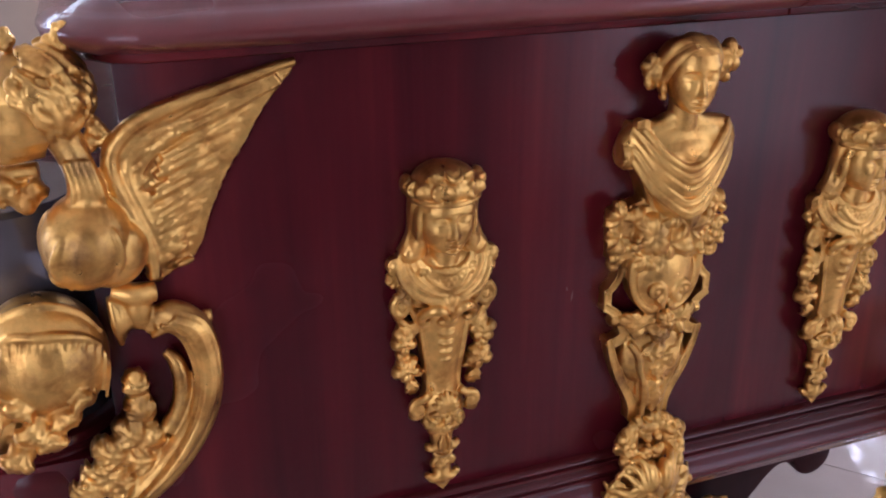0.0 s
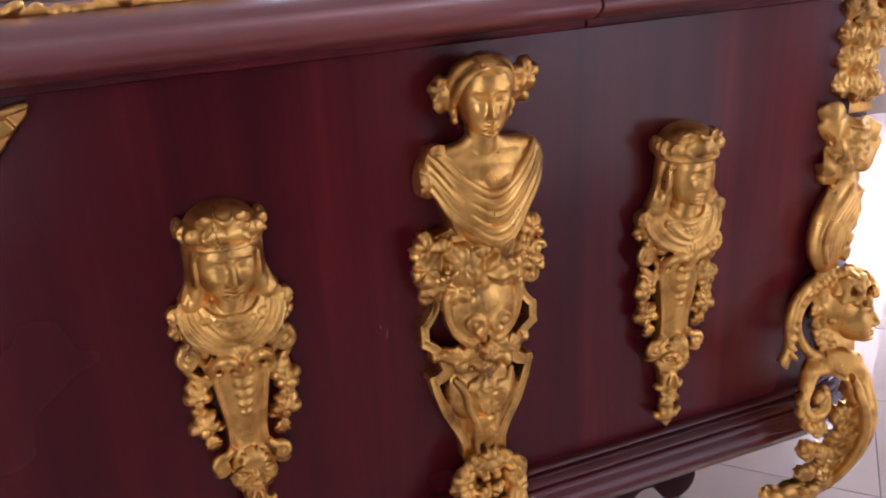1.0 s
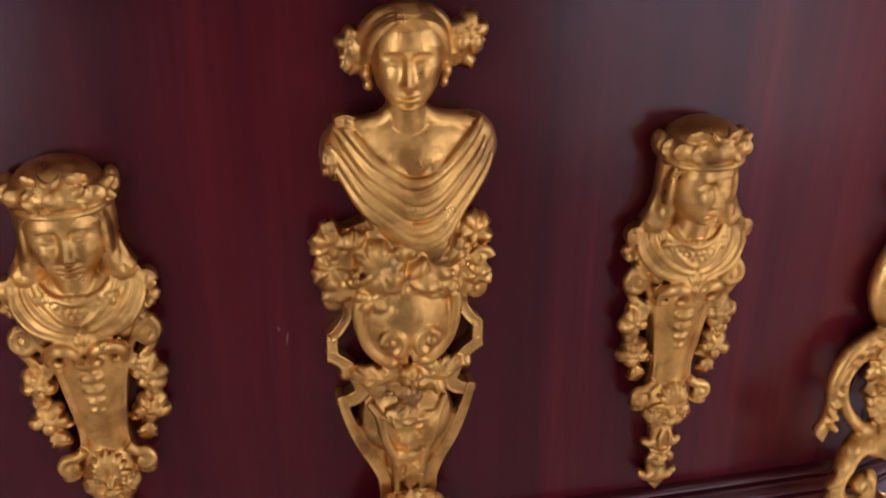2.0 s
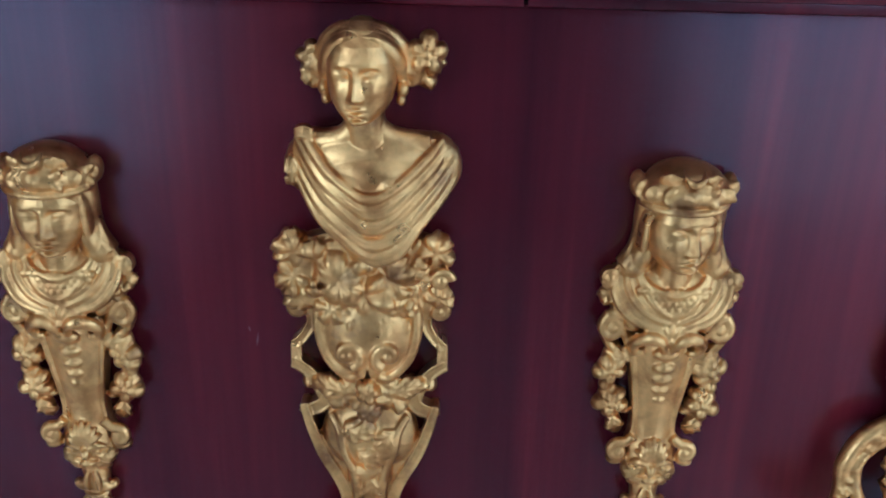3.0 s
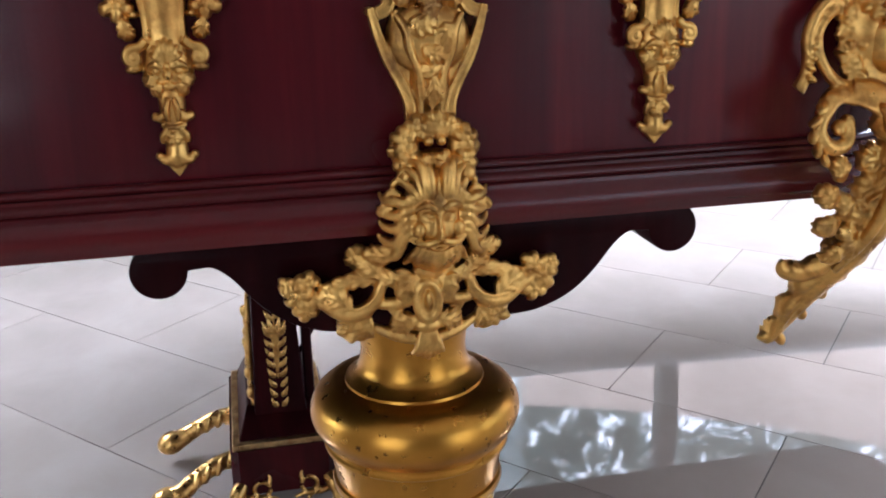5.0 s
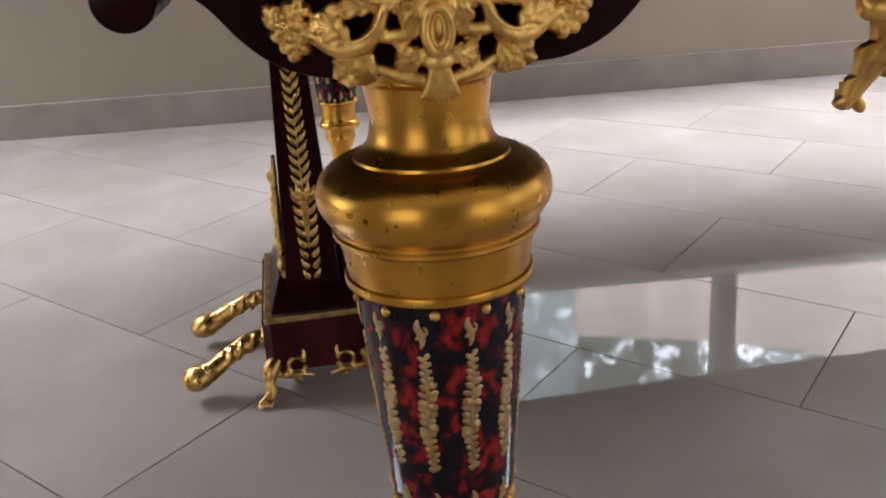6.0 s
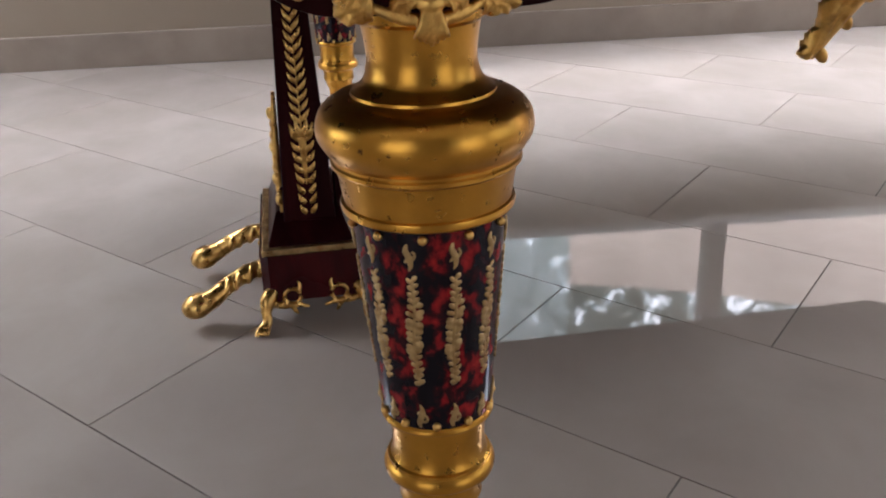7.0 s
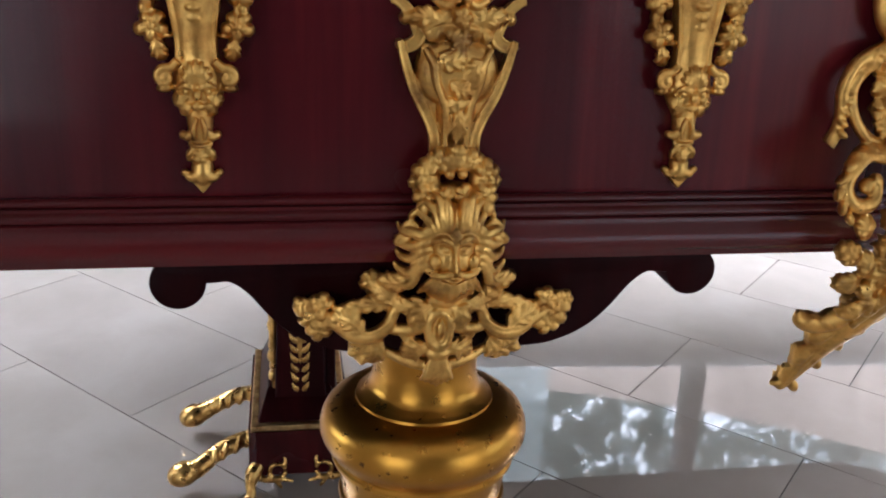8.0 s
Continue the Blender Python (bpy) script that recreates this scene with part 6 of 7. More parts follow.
    for k in range(5):
        c.leaf([(0.3230 - 0.002 * k, 0.8720 - 0.0115 * k, 0.011), (0.3300 - 0.002 * k, 0.8660 - 0.0115 * k, 0.014), (0.3350 - 0.001 * k, 0.8570 - 0.0105 * k, 0.008)], 0.010, 0.6, 3, 0.7, rng)
    # upper C scroll round two pierced holes
    c.tube([(0.3165, 0.8060, 0.006), (0.2910, 0.7985, 0.010), (0.2765, 0.7870, 0.011), (0.2705, 0.7700, 0.011), (0.2705, 0.7560, 0.010), (0.2680, 0.7440, 0.008), (0.2625, 0.7335, 0.005)], [0.0034, 0.0036, 0.0037, 0.0036, 0.0034, 0.0032, 0.0036])
    for k in range(9):
        f = k / 8
        x, z = 0.2930 - 0.0215 * math.sin(1.5 * f), 0.7975 - 0.056 * f
        c.ball(x - 0.0025, z, 0.0120, 0.0042, 0.0026, 0.0046, 205 - 60 * f, seg=10)
    c.tube([(0.3080, 0.7950, 0.008), (0.2900, 0.7880, 0.011), (0.2790, 0.7760, 0.012), (0.2775, 0.7620, 0.012), (0.2815, 0.7490, 0.011), (0.2910, 0.7380, 0.010), (0.3060, 0.7320, 0.008), (0.3180, 0.7350, 0.006)], [0.0024, 0.0028, 0.0030, 0.0030, 0.0032, 0.0036, 0.0038, 0.0034])
    for k in range(7):
        f = k / 6
        c.leaf([(0.3160 - 0.030 * f, 0.8060 - 0.006 * f - 0.010 * f * f, 0.008), (0.3110 - 0.029 * f, 0.8020 - 0.006 * f - 0.012 * f * f, 0.013), (0.3060 - 0.027 * f, 0.7960 - 0.004 * f - 0.012 * f * f, 0.009)], 0.010, 0.6, 3, 0.7, rng)
    for x, z, a in ((0.3030, 0.7700, 200), (0.3040, 0.7570, 230), (0.3060, 0.7460, 250), (0.3140, 0.7480, 280), (0.3060, 0.7820, 160), (0.3000, 0.7880, 120)):
        c.vine(x, z, 0.0110, 0.0092, a, rng, rng.uniform(-20, 20), rng.uniform(-20, 20))
    c.plate([(0.300, 0.794), (0.345, 0.800), (0.345, 0.728), (0.306, 0.728), (0.303, 0.745), (0.306, 0.755), (0.306, 0.772)], 0.0, 0.0075)
    # small curly head looking outwards
    c.face(0.3350, 0.7680, 0.0060, 0.0205, 0.0260, 0.0230, 36, 2, 4)
    c.ball(0.3230, 0.7760, 0.006, 0.0210, 0.0290, 0.0140)
    for k in range(90):
        a, b = rng.uniform(-2.6, 2.0), rng.uniform(0.22, 1.4)
        x = 0.3320 + 0.0265 * math.cos(b) * math.sin(a + 0.1)
        d = 0.008 + 0.0240 * math.cos(b) * math.cos(a + 0.1)
        c.ball(x, 0.7740 + 0.0285 * math.sin(b), d, 0.0048, 0.0036, 0.0042, rng.uniform(0, 90), seg=8)
    for s in (-1, 1):
        for q in range(5):
            c.ball(0.3330 + s * 0.0200, 0.7840 - 0.0055 * q, 0.012, 0.0044, 0.0036, 0.0060, 40 * q, seg=8)
    # lower volute and long curling acanthus
    c.scroll(0.2945, 0.7100, 0.010, 0.0225, 1.05, 60, 1, 0.0050, [(0.3250, 0.7260), (0.3100, 0.7320)])
    for k in range(7):
        a = radians(95 + 24 * k)
        c.ball(0.2945 + 0.0235 * math.cos(a), 0.7100 + 0.0235 * math.sin(a), 0.013, 0.0050, 0.0028, 0.0046, 95 + 24 * k + 60, seg=10)
    spine = [(0.3020, 0.7330, 0.012), (0.3300, 0.7250, 0.015), (0.3460, 0.7020, 0.016), (0.3500, 0.6700, 0.014), (0.3430, 0.6350, 0.004), (0.3300, 0.6040, -0.010), (0.3180, 0.5740, -0.022), (0.3060, 0.5310, -0.034)]
    c.tube(spine, [0.0056, 0.0080, 0.0095, 0.0100, 0.0095, 0.0085, 0.0070, 0.0030], 0.8)
    c.leaf([(x - 0.004, z, d) for x, z, d in spine[1:]], 0.034, 0.42, 10, 0.6, rng)
    c.leaf([(x - 0.008, z + 0.004, d + 0.004) for x, z, d in spine[2:6]], 0.022, 0.45, 6, 0.6, rng)
    inner = [(x - 0.011, z + 0.000, d + 0.010) for x, z, d in spine[1:6]]
    c.tube(inner, [0.0024, 0.0036, 0.0040, 0.0036, 0.0022])
    for k in range(11):
        f = k / 10 * 5.9 + 1
        i = min(int(f), len(spine) - 2)
        a, b, u = np.array(spine[i]), np.array(spine[i + 1]), f - min(int(f), len(spine) - 2)
        q, t = a + (b - a) * u, (b - a) / np.linalg.norm(b - a)
        nx, nz = -t[1], t[0]
        c.ball(q[0] + nx * 0.0085, q[1] + nz * 0.0085, q[2], 0.0074, 0.0042, 0.0060, math.degrees(math.atan2(nz + 0.8 * t[1], nx + 0.8 * t[0])), seg=10)
        if k > 5:
            c.ball(q[0] - nx * 0.0075, q[1] - nz * 0.0075, q[2], 0.0068, 0.0038, 0.0055, math.degrees(math.atan2(-nz + 0.8 * t[1], -nx + 0.8 * t[0])), seg=10)
    # inner sprays
    for x, z, a, w in ((0.2940, 0.6820, 120, 0.013), (0.2880, 0.6640, 150, 0.014), (0.3040, 0.6560, 120, 0.014), (0.2930, 0.6440, 190, 0.014), (0.3120, 0.6360, 150, 0.012), (0.3200, 0.6560, 100, 0.012), (0.3260, 0.6900, 200, 0.018), (0.3250, 0.6720, 215, 0.018), (0.3220, 0.6520, 225, 0.018), (0.3150, 0.6280, 225, 0.017), (0.3040, 0.6220, 210, 0.014), (0.3330, 0.6400, 80, 0.014)):
        r = radians(a)
        c.leaf([(x + 0.006 - 0.8 * w * math.cos(r), z - 0.8 * w * math.sin(r), 0.004), (x + 0.006, z, 0.010), (x + 0.006 + 0.8 * w * math.cos(r), z + 0.8 * w * math.sin(r), 0.005)], w, 0.6, 4, 0.6, rng)
    c.tube([(0.3380, 0.6300, -0.002), (0.3210, 0.6080, -0.012), (0.3050, 0.5990, -0.018), (0.2910, 0.6020, -0.020), (0.2855, 0.6085, -0.020)], [0.0050, 0.0062, 0.0060, 0.0056, 0.0016])
    # the console swells forwards below the head and draws back into its tail
    for p in c.v + c.fine:
        x, z = p[..., 0].copy(), p[..., 2].copy()
        p[..., 0] = 0.2515 + 0.90 * (x - 0.2625) + np.interp(z, (0.53, 0.61, 0.66, 0.71, 0.735, 0.77, 0.836, 0.886, 0.95), (-0.021, -0.018, -0.014, -0.012, -0.001, -0.003, 0.001, 0.003, -0.006))
        p[..., 0] -= np.interp(z, (0.60, 0.66, 0.72, 0.76), (0.0, 0.15, 0.15, 0.0)) * np.maximum(x - 0.30, 0)
        p[..., 1] += np.interp(z, (0.53, 0.60, 0.64, 0.68, 0.70, 0.72, 0.735, 0.76, 0.84, 0.90, 1.0), (-0.008, -0.025, -0.028, -0.030, -0.029, -0.023, -0.009, -0.002, 0.005, 0.010, 0.011))
        p[..., 2] += np.interp(z, (0.53, 0.61, 0.65, 0.70, 0.735, 0.77, 0.80, 0.836), (0.010, 0.009, 0.006, 0.008, 0.007, 0.006, 0.002, 0.0))
    return c.fuse("corner_mount", GILT, piano, "gilt bronze scroll bracket with ribbon, leaves and a small head", 0.0009, 1)


corner_scroll()


def winged_swan():
    """A swan-like figure in the round with a raised wing flat on the panel."""
    c, rng = Cast(), random.Random(31)
    lead = [(-0.241, 1.008), (-0.255, 1.005), (-0.279, 0.998), (-0.300, 0.992), (-0.318, 0.986), (-0.330, 0.979), (-0.338, 0.969), (-0.339, 0.957), (-0.335, 0.943), (-0.329, 0.926), (-0.325, 0.912), (-0.325, 0.897)]
    tips = [(-0.242, 1.003), (-0.251, 0.993), (-0.258, 0.985), (-0.264, 0.976), (-0.270, 0.966), (-0.277, 0.957), (-0.282, 0.949), (-0.286, 0.941), (-0.290, 0.933), (-0.294, 0.923), (-0.297, 0.914), (-0.302, 0.906), (-0.313, 0.899), (-0.321, 0.894)]
    c.tube([(x, z, 0.0100) for x, z in lead], [0.0022, 0.0028, 0.0034, 0.0040, 0.0044, 0.0046, 0.0048, 0.0050, 0.0050, 0.0046, 0.0042, 0.0034], 1.2)
    c.tube([(x + 0.008, z - 0.005, 0.0095) for x, z in lead[5:11]], [0.0024, 0.0030, 0.0034, 0.0034, 0.0030, 0.0022])
    c.plate(lead[:1] + tips + lead[:0:-1], 0.0, 0.0066)
    pick = np.linspace(0, len(tips) - 1, 19)
    tips = [(float(np.interp(q, range(len(tips)), [p[0] for p in tips])), float(np.interp(q, range(len(tips)), [p[1] for p in tips]))) for q in pick]
    n = len(tips)
    # three layers of long feathers fanning from the shoulder
    for reach, lift, wide in ((1.0, 0.0, 0.0036), (0.74, 0.0022, 0.0034), (0.50, 0.0044, 0.0032)):
        for k, (tx, tz) in enumerate(tips):
            f = k / (n - 1)
            th = radians(np.interp(f, (0, 0.5, 0.8, 1), (21, 27, 8, -40)) + rng.uniform(-2, 2) * (k > 0))
            far = np.interp(f, (0, 0.5, 0.8, 1), (0.070, 0.046, 0.028, 0.010))
            ax, az = tx - far * math.cos(th), tz - far * math.sin(th)
            far = reach + (rng.uniform(-0.05, 0.04) if reach < 1 else 0.0)
            ex, ez = ax + far * (tx - ax), az + far * (tz - az)
            d = 0.0042 + lift
            c.tube([(ax, az, d + 0.002), (ax + 0.55 * (ex - ax), az + 0.55 * (ez - az), d + 0.0014), (ax + 0.90 * (ex - ax), az + 0.90 * (ez - az), d), (ex, ez, d - 0.0012)], [wide * 0.6, wide * 0.95, wide, wide * 0.35], 0.55, seg=14)
            c.tube([(ax + 0.3 * (ex - ax), az + 0.3 * (ez - az), d + 0.0038), (ax + 0.7 * (ex - ax), az + 0.7 * (ez - az), d + 0.0030), (ex, ez, d + 0.0002)], [0.0005, 0.0007, 0.0004])
    # plumes along the leading edge
    for q in range(3):
        c.tube([(x + 0.004 + 0.0030 * q * k, z - 0.0045 - 0.0042 * q * k, 0.0085) for (x, z), k in zip(lead[1:9], (0.35, 0.6, 0.8, 1.0, 1.1, 1.2, 1.2, 1.1))], [0.0016, 0.0026, 0.0030, 0.0032, 0.0032, 0.0032, 0.0030, 0.0024], 0.8)
    # small scale-like coverts behind the leading edge
    for k in range(70):
        i = rng.uniform(2.4, 10.2)
        j = int(i)
        ax = lead[j][0] + (lead[j + 1][0] - lead[j][0]) * (i - j)
        az = lead[j][1] + (lead[j + 1][1] - lead[j][1]) * (i - j)
        q = rng.uniform(0.004, 0.004 + 0.0024 * (i - 1.5))
        c.ball(ax + 0.86 * q, az - 0.50 * q + 0.001, 0.0112 - 0.10 * q, 0.0056, 0.0020, 0.0020, rng.uniform(12, 38), seg=9)
    # body, neck, tuft
    c.ball(-0.3560, 0.9250, 0.014, 0.0225, 0.0265, 0.0240, -18)
    c.ball(-0.3460, 0.9180, 0.012, 0.0200, 0.0210, 0.0180)
    c.ball(-0.3690, 0.9230, 0.006, 0.0110, 0.0180, 0.0180)
    c.ball(-0.3680, 0.9090, 0.014, 0.0090, 0.0080, 0.0110)
    c.tube([(-0.3540, 0.9400, 0.016), (-0.3520, 0.9520, 0.016), (-0.3540, 0.9650, 0.014), (-0.3590, 0.9790, 0.010), (-0.3640, 0.9900, 0.006)], [0.0130, 0.0095, 0.0080, 0.0090, 0.0110])
    for q in range(5):
        c.tube([(-0.3600 + 0.004 * q, 0.9460, 0.0235), (-0.3575 + 0.0030 * q, 0.9560, 0.0245), (-0.3600 + 0.0028 * q, 0.9700, 0.0215)], [0.0010, 0.0018, 0.0012])
    for q in range(4):
        k = -0.010 + 0.0085 * q
        c.tube([(-0.3530 + 0.25 * k, 0.9420, 0.0260), (-0.3570 + k, 0.9320, 0.0350 - 0.2 * abs(k)), (-0.3600 + 1.25 * k, 0.9180, 0.0345 - 0.3 * abs(k)), (-0.3590 + 0.7 * k, 0.9030, 0.0240)], [0.0012, 0.0022, 0.0024, 0.0012])
    c.face(-0.3730, 0.9960, 0.0040, 0.0200, 0.0270, 0.0230, -70, 4)
    # thick wavy hair: strands that fall back over the skull, each in three waves
    c.ball(-0.3680, 1.0000, 0.004, 0.0225, 0.0225, 0.0215)
    for k in range(70):
        a, b, turn = rng.uniform(-0.6, 3.0), rng.uniform(-0.2, 1.45), rng.uniform(0.10, 0.24)
        pts = []
        for q in range(5):
            r = 0.0250 + (0.0012 if q % 2 else -0.0004)
            pts.append((-0.3680 + r * math.cos(b) * math.sin(a), 1.0000 + r * math.sin(b), 0.004 + 0.96 * r * math.cos(b) * math.cos(a)))
            a, b = a + turn * (1.5 if q % 2 else 0.2), b - 0.19
        c.tube(pts, [0.0014, 0.0024, 0.0026, 0.0022, 0.0010], steps=3)
    for x, z, r in ((-0.344, 0.982, 0.0058), (-0.340, 0.976, 0.0050), (-0.348, 0.974, 0.0048), (-0.356, 1.024, 0.007), (-0.378, 1.028, 0.006), (-0.352, 1.031, 0.005)):
        c.rosette(x, z, 0.008, r, 5, rng=rng)
    return c.fuse("swan_mount", GILT, piano, "gilt bronze winged swan figure at the corner", 0.00085, 1)


winged_swan().location.x = 0.005


def leaf_bracket():
    """A leafy C-scroll under the wing."""
    c, rng = Cast(1.15), random.Random(37)
    c.tube([(-0.3450, 0.8930, 0.010), (-0.3340, 0.8900, 0.012), (-0.3230, 0.8890, 0.010)], [0.0046, 0.0056, 0.0050])
    c.tube([(-0.3340, 0.8890, 0.008), (-0.3330, 0.8790, 0.008), (-0.3310, 0.8700, 0.006)], [0.0070, 0.0072, 0.0060])
    for q in range(4):
        c.tube([(-0.3465 + 0.003 * q, 0.8900, 0.010), (-0.3450 + 0.0028 * q, 0.8740, 0.013 - 0.001 * q), (-0.3440 + 0.0015 * q, 0.8580 + 0.004 * q, 0.006)], [0.0020, 0.0028, 0.0014])
    outer = [(-0.3300, 0.8660, 0.008), (-0.3180, 0.8740, 0.010), (-0.3060, 0.8660, 0.011), (-0.3005, 0.8480, 0.011), (-0.3015, 0.8250, 0.011), (-0.3100, 0.8030, 0.010), (-0.3260, 0.7800, 0.009), (-0.3450, 0.7620, 0.008), (-0.3600, 0.7540, 0.008)]
    c.tube(outer, [0.0040, 0.0072, 0.0078, 0.0074, 0.0078, 0.0090, 0.0095, 0.0090, 0.0060], 0.9)
    for q in range(6):
        c.tube([(x - 0.0026 * (q - 2.2), z - 0.0014 * (q - 2.5), 0.0208 - 0.0011 * abs(q - 2.4) ** 1.5) for x, z, d in outer[1:8]], [0.0009, 0.0015, 0.0016, 0.0016, 0.0017, 0.0016, 0.0009])
    c.tube([(-0.3020, 0.8600, 0.008), (-0.2975, 0.8670, 0.007), (-0.2965, 0.8710, 0.005)], [0.0044, 0.0032, 0.0020])
    for q in range(3):
        c.tube([(-0.3280 + 0.003 * q, 0.8640 + 0.003 * q, 0.014), (-0.3170 + 0.002 * q, 0.8690, 0.0175), (-0.3090, 0.8610 + 0.002 * q, 0.0165)], [0.0014, 0.0020, 0.0014])
    c.tube([(-0.3220, 0.8500, 0.007), (-0.3170, 0.8430, 0.009), (-0.3150, 0.8300, 0.010), (-0.3180, 0.8150, 0.010), (-0.3260, 0.8000, 0.009)], [0.0022, 0.0040, 0.0046, 0.0048, 0.0050])
    for x, z, a, w in ((-0.3400, 0.8330, 95, 0.013), (-0.3390, 0.8180, 110, 0.015), (-0.3450, 0.8030, 140, 0.017), (-0.3570, 0.7930, 160, 0.017), (-0.3420, 0.7860, 170, 0.017), (-0.3640, 0.7790, 190, 0.018), (-0.3730, 0.7700, 195, 0.016), (-0.3350, 0.7980, 120, 0.014), (-0.356, 0.770, 185, 0.017)):
        r = radians(a)
        c.leaf([(x - 0.75 * w * math.cos(r), z - 0.75 * w * math.sin(r), 0.006), (x, z, 0.0135), (x + 0.75 * w * math.cos(r), z + 0.75 * w * math.sin(r), 0.008)], w, 0.6, 4, 0.6, rng)
    return c.fuse("leaf_mount", GILT, piano, "gilt bronze leafy scroll bracket", 0.0009, 1)


leaf_bracket().location.x = 0.002

# rounded grey cheek beside the panel, its plinth, and the shell mount on it
bm = lathe([(0.0, 0.936), (0.047, 0.936), (0.050, 0.933), (0.050, 0.800), (0.0, 0.800)], 64)
bmesh.ops.translate(bm, verts=bm.verts[:], vec=(-0.398, 0.058, 0))
smooth(part("cheek", bm, LACQUER, piano, "rounded grey lacquered cheek block"), 40)
prof = [(0.0, 0.802), (0.054, 0.802), (0.058, 0.799), (0.059, 0.794), (0.056, 0.790), (0.054, 0.786), (0.059, 0.780), (0.060, 0.772), (0.0575, 0.700), (0.0, 0.700)]
bm = lathe(prof, 64)
bmesh.ops.translate(bm, verts=bm.verts[:], vec=(-0.398, 0.058, 0))
smooth(part("cheek_plinth", bm, MAHOGANY_RAIL, piano, "rounded mahogany plinth"), 40)


def shell_mount():
    """A smooth swelling shell with a rolled rim, fine ribs below it and leaves at its root."""
    c, rng = Cast(), random.Random(41)
    sx, sz = -0.3820, 0.8590
    c.ball(sx, sz, 0.008, 0.0335, 0.0370, 0.0280, seg=30)
    c.ball(sx - 0.020, sz - 0.028, 0.006, 0.0200, 0.0300, 0.0200, -25)

    def on(a, k):
        """A point over the shell: a, degrees round from its right; k, how far out."""
        x, z = 0.0335 * k * math.cos(radians(a)), 0.0370 * k * math.sin(radians(a))
        return sx + x, sz + z, 0.008 + 0.0280 * math.sqrt(max(0.0, 1 - k * k))

    c.tube([on(150, 0.86), on(120, 0.72), on(95, 0.62), on(65, 0.64), on(35, 0.78), on(12, 0.92)], [0.0016, 0.0026, 0.0028, 0.0028, 0.0026, 0.0016])
    c.tube([on(160, 0.97), on(125, 0.95), on(90, 0.94), on(55, 0.96), on(20, 0.985)], [0.0018, 0.0026, 0.0026, 0.0024, 0.0016])
    for q in range(15):
        a = 128 - 9.5 * q
        k = float(np.interp(a, (-5, 12, 35, 65, 95, 128), (0.96, 0.90, 0.76, 0.62, 0.60, 0.72)))
        x0, z0, d0 = on(a, k)
        c.tube([(x0, z0, d0), (x0 - 0.001, z0 - 0.006, d0 + 0.0012), (x0 - 0.004, z0 - 0.016 - 0.0006 * q, d0 - 0.001 + 0.0016 * (q < 9))], [0.0013, 0.0019, 0.0010])
    for x, z, a, w in ((-0.392, 0.826, 240, 0.016), (-0.402, 0.812, 235, 0.016), (-0.376, 0.832, 300, 0.014), (-0.410, 0.840, 200, 0.016), (-0.366, 0.842, 310, 0.012), (-0.396, 0.842, 230, 0.014), (-0.384, 0.820, 280, 0.014)):
        r = radians(a)
        c.leaf([(x - 0.75 * w * math.cos(r), z - 0.75 * w * math.sin(r), 0.024), (x, z, 0.033), (x + 0.75 * w * math.cos(r), z + 0.75 * w * math.sin(r), 0.022)], w, 0.6, 4, 0.6, rng)
    return c.fuse("shell_mount", GILT, piano, "gilt bronze shell ornament on the cheek", 0.0009, 1)


shell_mount()


def key_ornament():
    c, rng = Cast(), random.Random(43)
    for k in range(16):
        x = -0.440 + 0.0045 * k
        c.leaf([(x - 0.006, 0.948 + 0.003 * math.sin(k), 0.004), (x, 0.951 + 0.004 * math.sin(k * 1.7), 0.010), (x + 0.007, 0.949, 0.005)], 0.010, 0.6, 3, 0.7, rng)
    c.tube([(-0.445, 0.960, 0.0), (-0.400, 0.961, 0.002), (-0.368, 0.962, 0.004)], 0.0045)
    return c.fuse("leaf_rail", GILT, piano, "gilt bronze leafy rail above the cheek", 0.001, 1)


key_ornament()

# gilt gallery round the front leaf of the lid
g, rng = Cast(), random.Random(51)
run = [(-0.318, 0.60 - 0.0105 * k) for k in range(56)] + [(-0.318 + 0.0105 * k, 0.018) for k in range(36)]
for k, (x, y) in enumerate(run):
    w = 0.0052 + 0.0016 * math.sin(k * 1.9)
    turn = 0 if k >= 56 else 90
    g.ball(x, TOP + 0.002 + 0.0018 * math.sin(k * 1.3), -y + 0.0018 * math.sin(k * 2.2), w if not turn else 0.004, 0.0030 + 0.0010 * (k % 3 == 0), 0.0034 if not turn else w, 0 if turn else rng.uniform(-25, 25), seg=9)
g.tube([(-0.318, TOP + 0.0005, -0.60), (-0.318, TOP + 0.0005, -0.30), (-0.318, TOP + 0.0005, -0.018)], 0.0026, steps=2)
g.tube([(-0.318, TOP + 0.0005, -0.018), (-0.10, TOP + 0.0005, -0.018), (0.050, TOP + 0.0005, -0.018)], 0.0026, steps=2)
g.fuse("lid_gallery", GILT, piano, "low gilt bronze leaf border on the lid", 0.0012, 1)


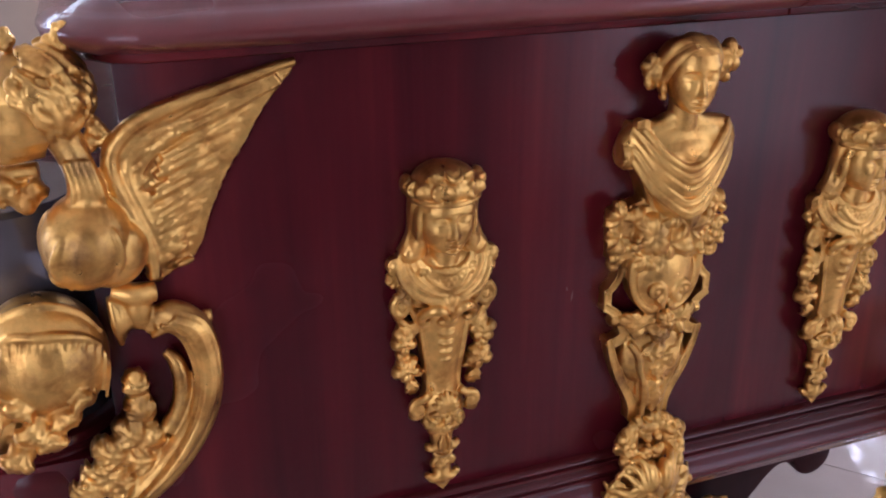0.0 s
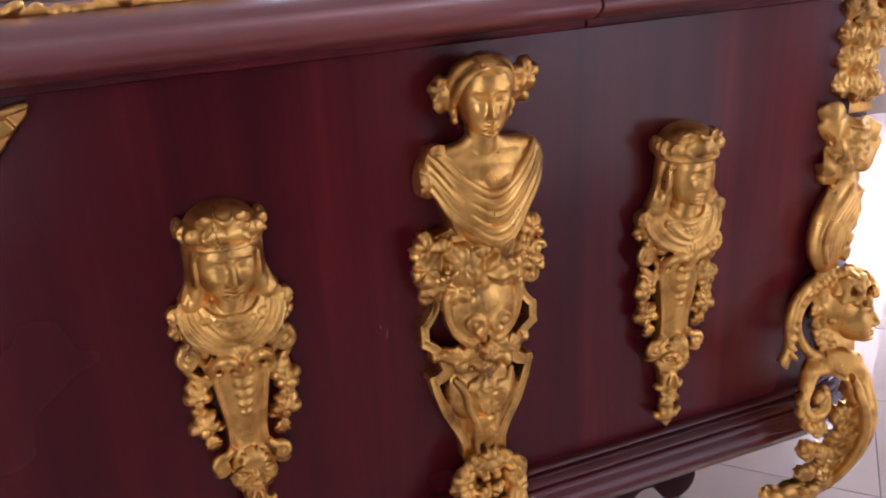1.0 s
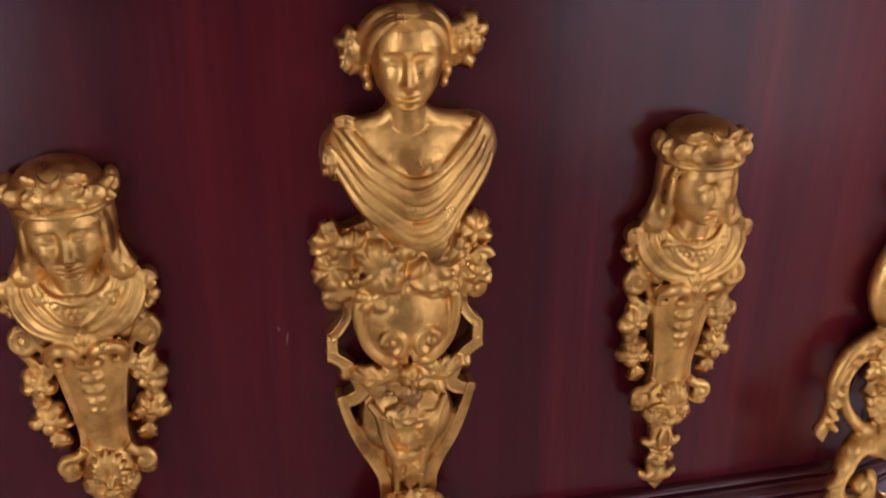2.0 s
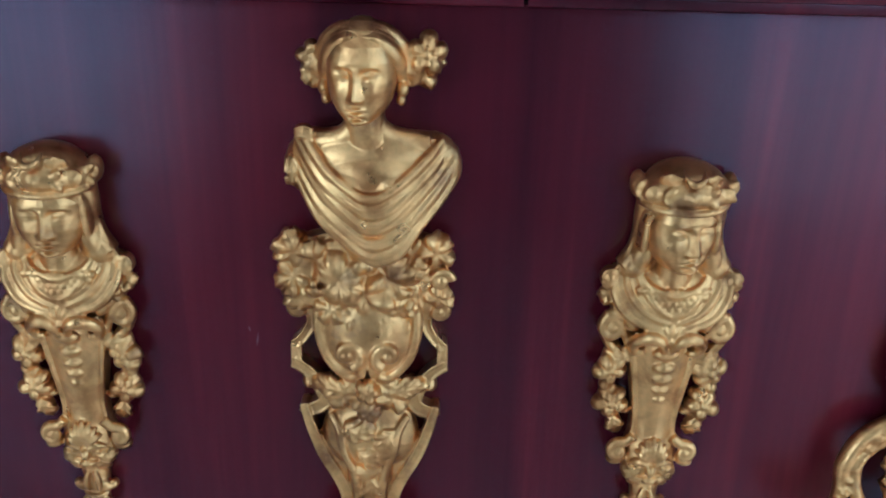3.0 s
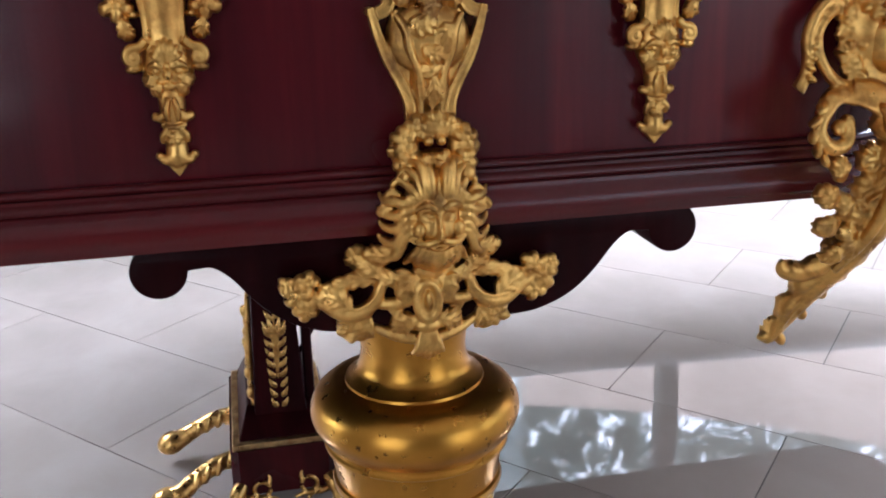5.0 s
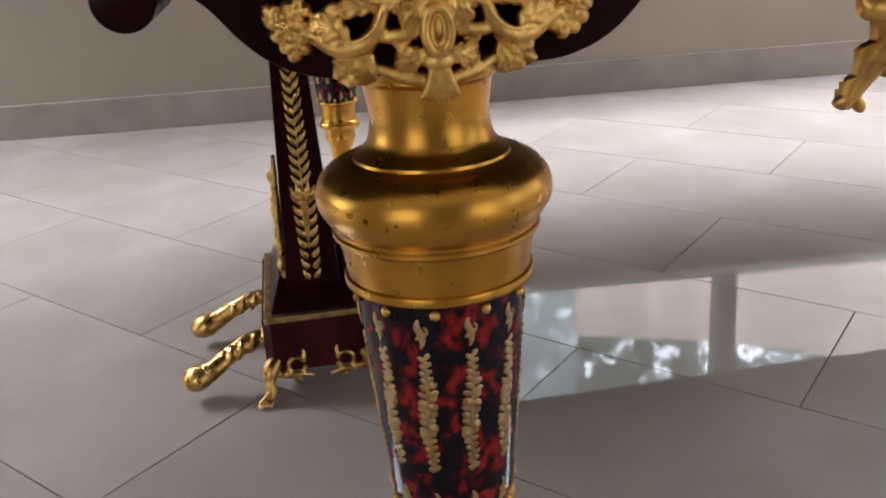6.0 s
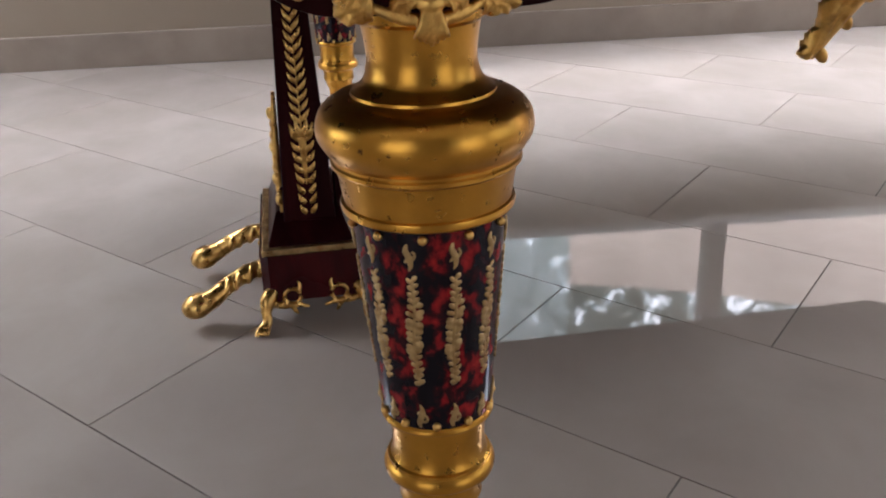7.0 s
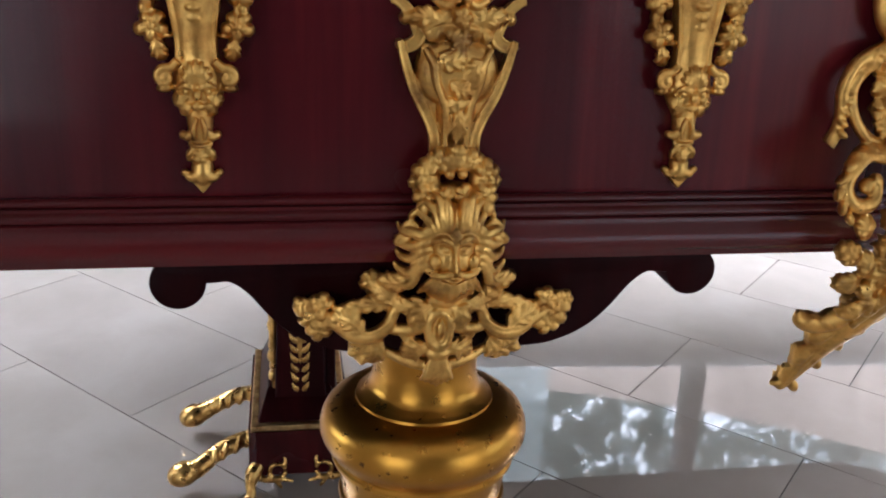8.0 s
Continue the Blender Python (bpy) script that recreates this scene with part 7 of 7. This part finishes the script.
# ---------------------------------------------------------------- floor tiles
ALONG, ACROSS = Vector((0.470, -0.518, 0)), Vector((0.2425, 0.2535, 0))
tagged(part("floor", box(-4.7, 4.7, -3.7, 3.3, -0.12, -0.0035), GROUT), "large glossy pale grey porcelain tiles laid diagonally", "floor", kind="structure")
floor_ob = bpy.data.objects["floor"]
tile = box(0.0017, 0.9983, 0.0034, 0.9966, -0.012, 0.0)
tile_mesh = bpy.data.meshes.new("tile")
tile.to_mesh(tile_mesh)
tile.free()
tile_mesh.materials.append(TILE)
tile_mesh.transform(Matrix(((ALONG.x, ACROSS.x, 0, 0), (ALONG.y, ACROSS.y, 0, 0), (0, 0, 1, 0), (0, 0, 0, 1))))
# whole tiles share one mesh; those at the walls are cut to the room
EDGES = [(Vector((4.396, 0, 0)), Vector((1, 0, 0))), (Vector((-4.396, 0, 0)), Vector((-1, 0, 0))), (Vector((0, -3.496, 0)), Vector((0, -1, 0))), (FAR.translation, FAR.to_3x3() @ Vector((0, 1, 0)))]
for j in range(-24, 27):
    for i in range(-14, 15):
        c = ALONG * (i + (0.5 if j % 2 else 0.0)) + ACROSS * j + Vector((0.549, 0.503, 0))
        corners = [c, c + ALONG, c + ACROSS, c + ALONG + ACROSS]
        sides = [[(p - o).dot(n) for p in corners] for o, n in EDGES]
        if any(min(q) > -0.03 for q in sides):
            continue
        cut = tile_mesh
        if any(max(q) > 0 for q in sides):
            piece = bmesh.new()
            piece.from_mesh(tile_mesh)
            for (o, n), q in zip(EDGES, sides):
                if max(q) > 0:
                    bmesh.ops.bisect_plane(piece, geom=piece.verts[:] + piece.edges[:] + piece.faces[:], plane_co=o - c, plane_no=n, clear_outer=True)
                    bmesh.ops.holes_fill(piece, edges=[e for e in piece.edges if e.is_boundary])
            if not piece.faces:
                piece.free()
                continue
            cut = bpy.data.meshes.new("tile")
            piece.to_mesh(cut)
            piece.free()
            cut.materials.append(TILE)
        laid = new("tile", cut)
        laid.parent = floor_ob
        laid.location = c
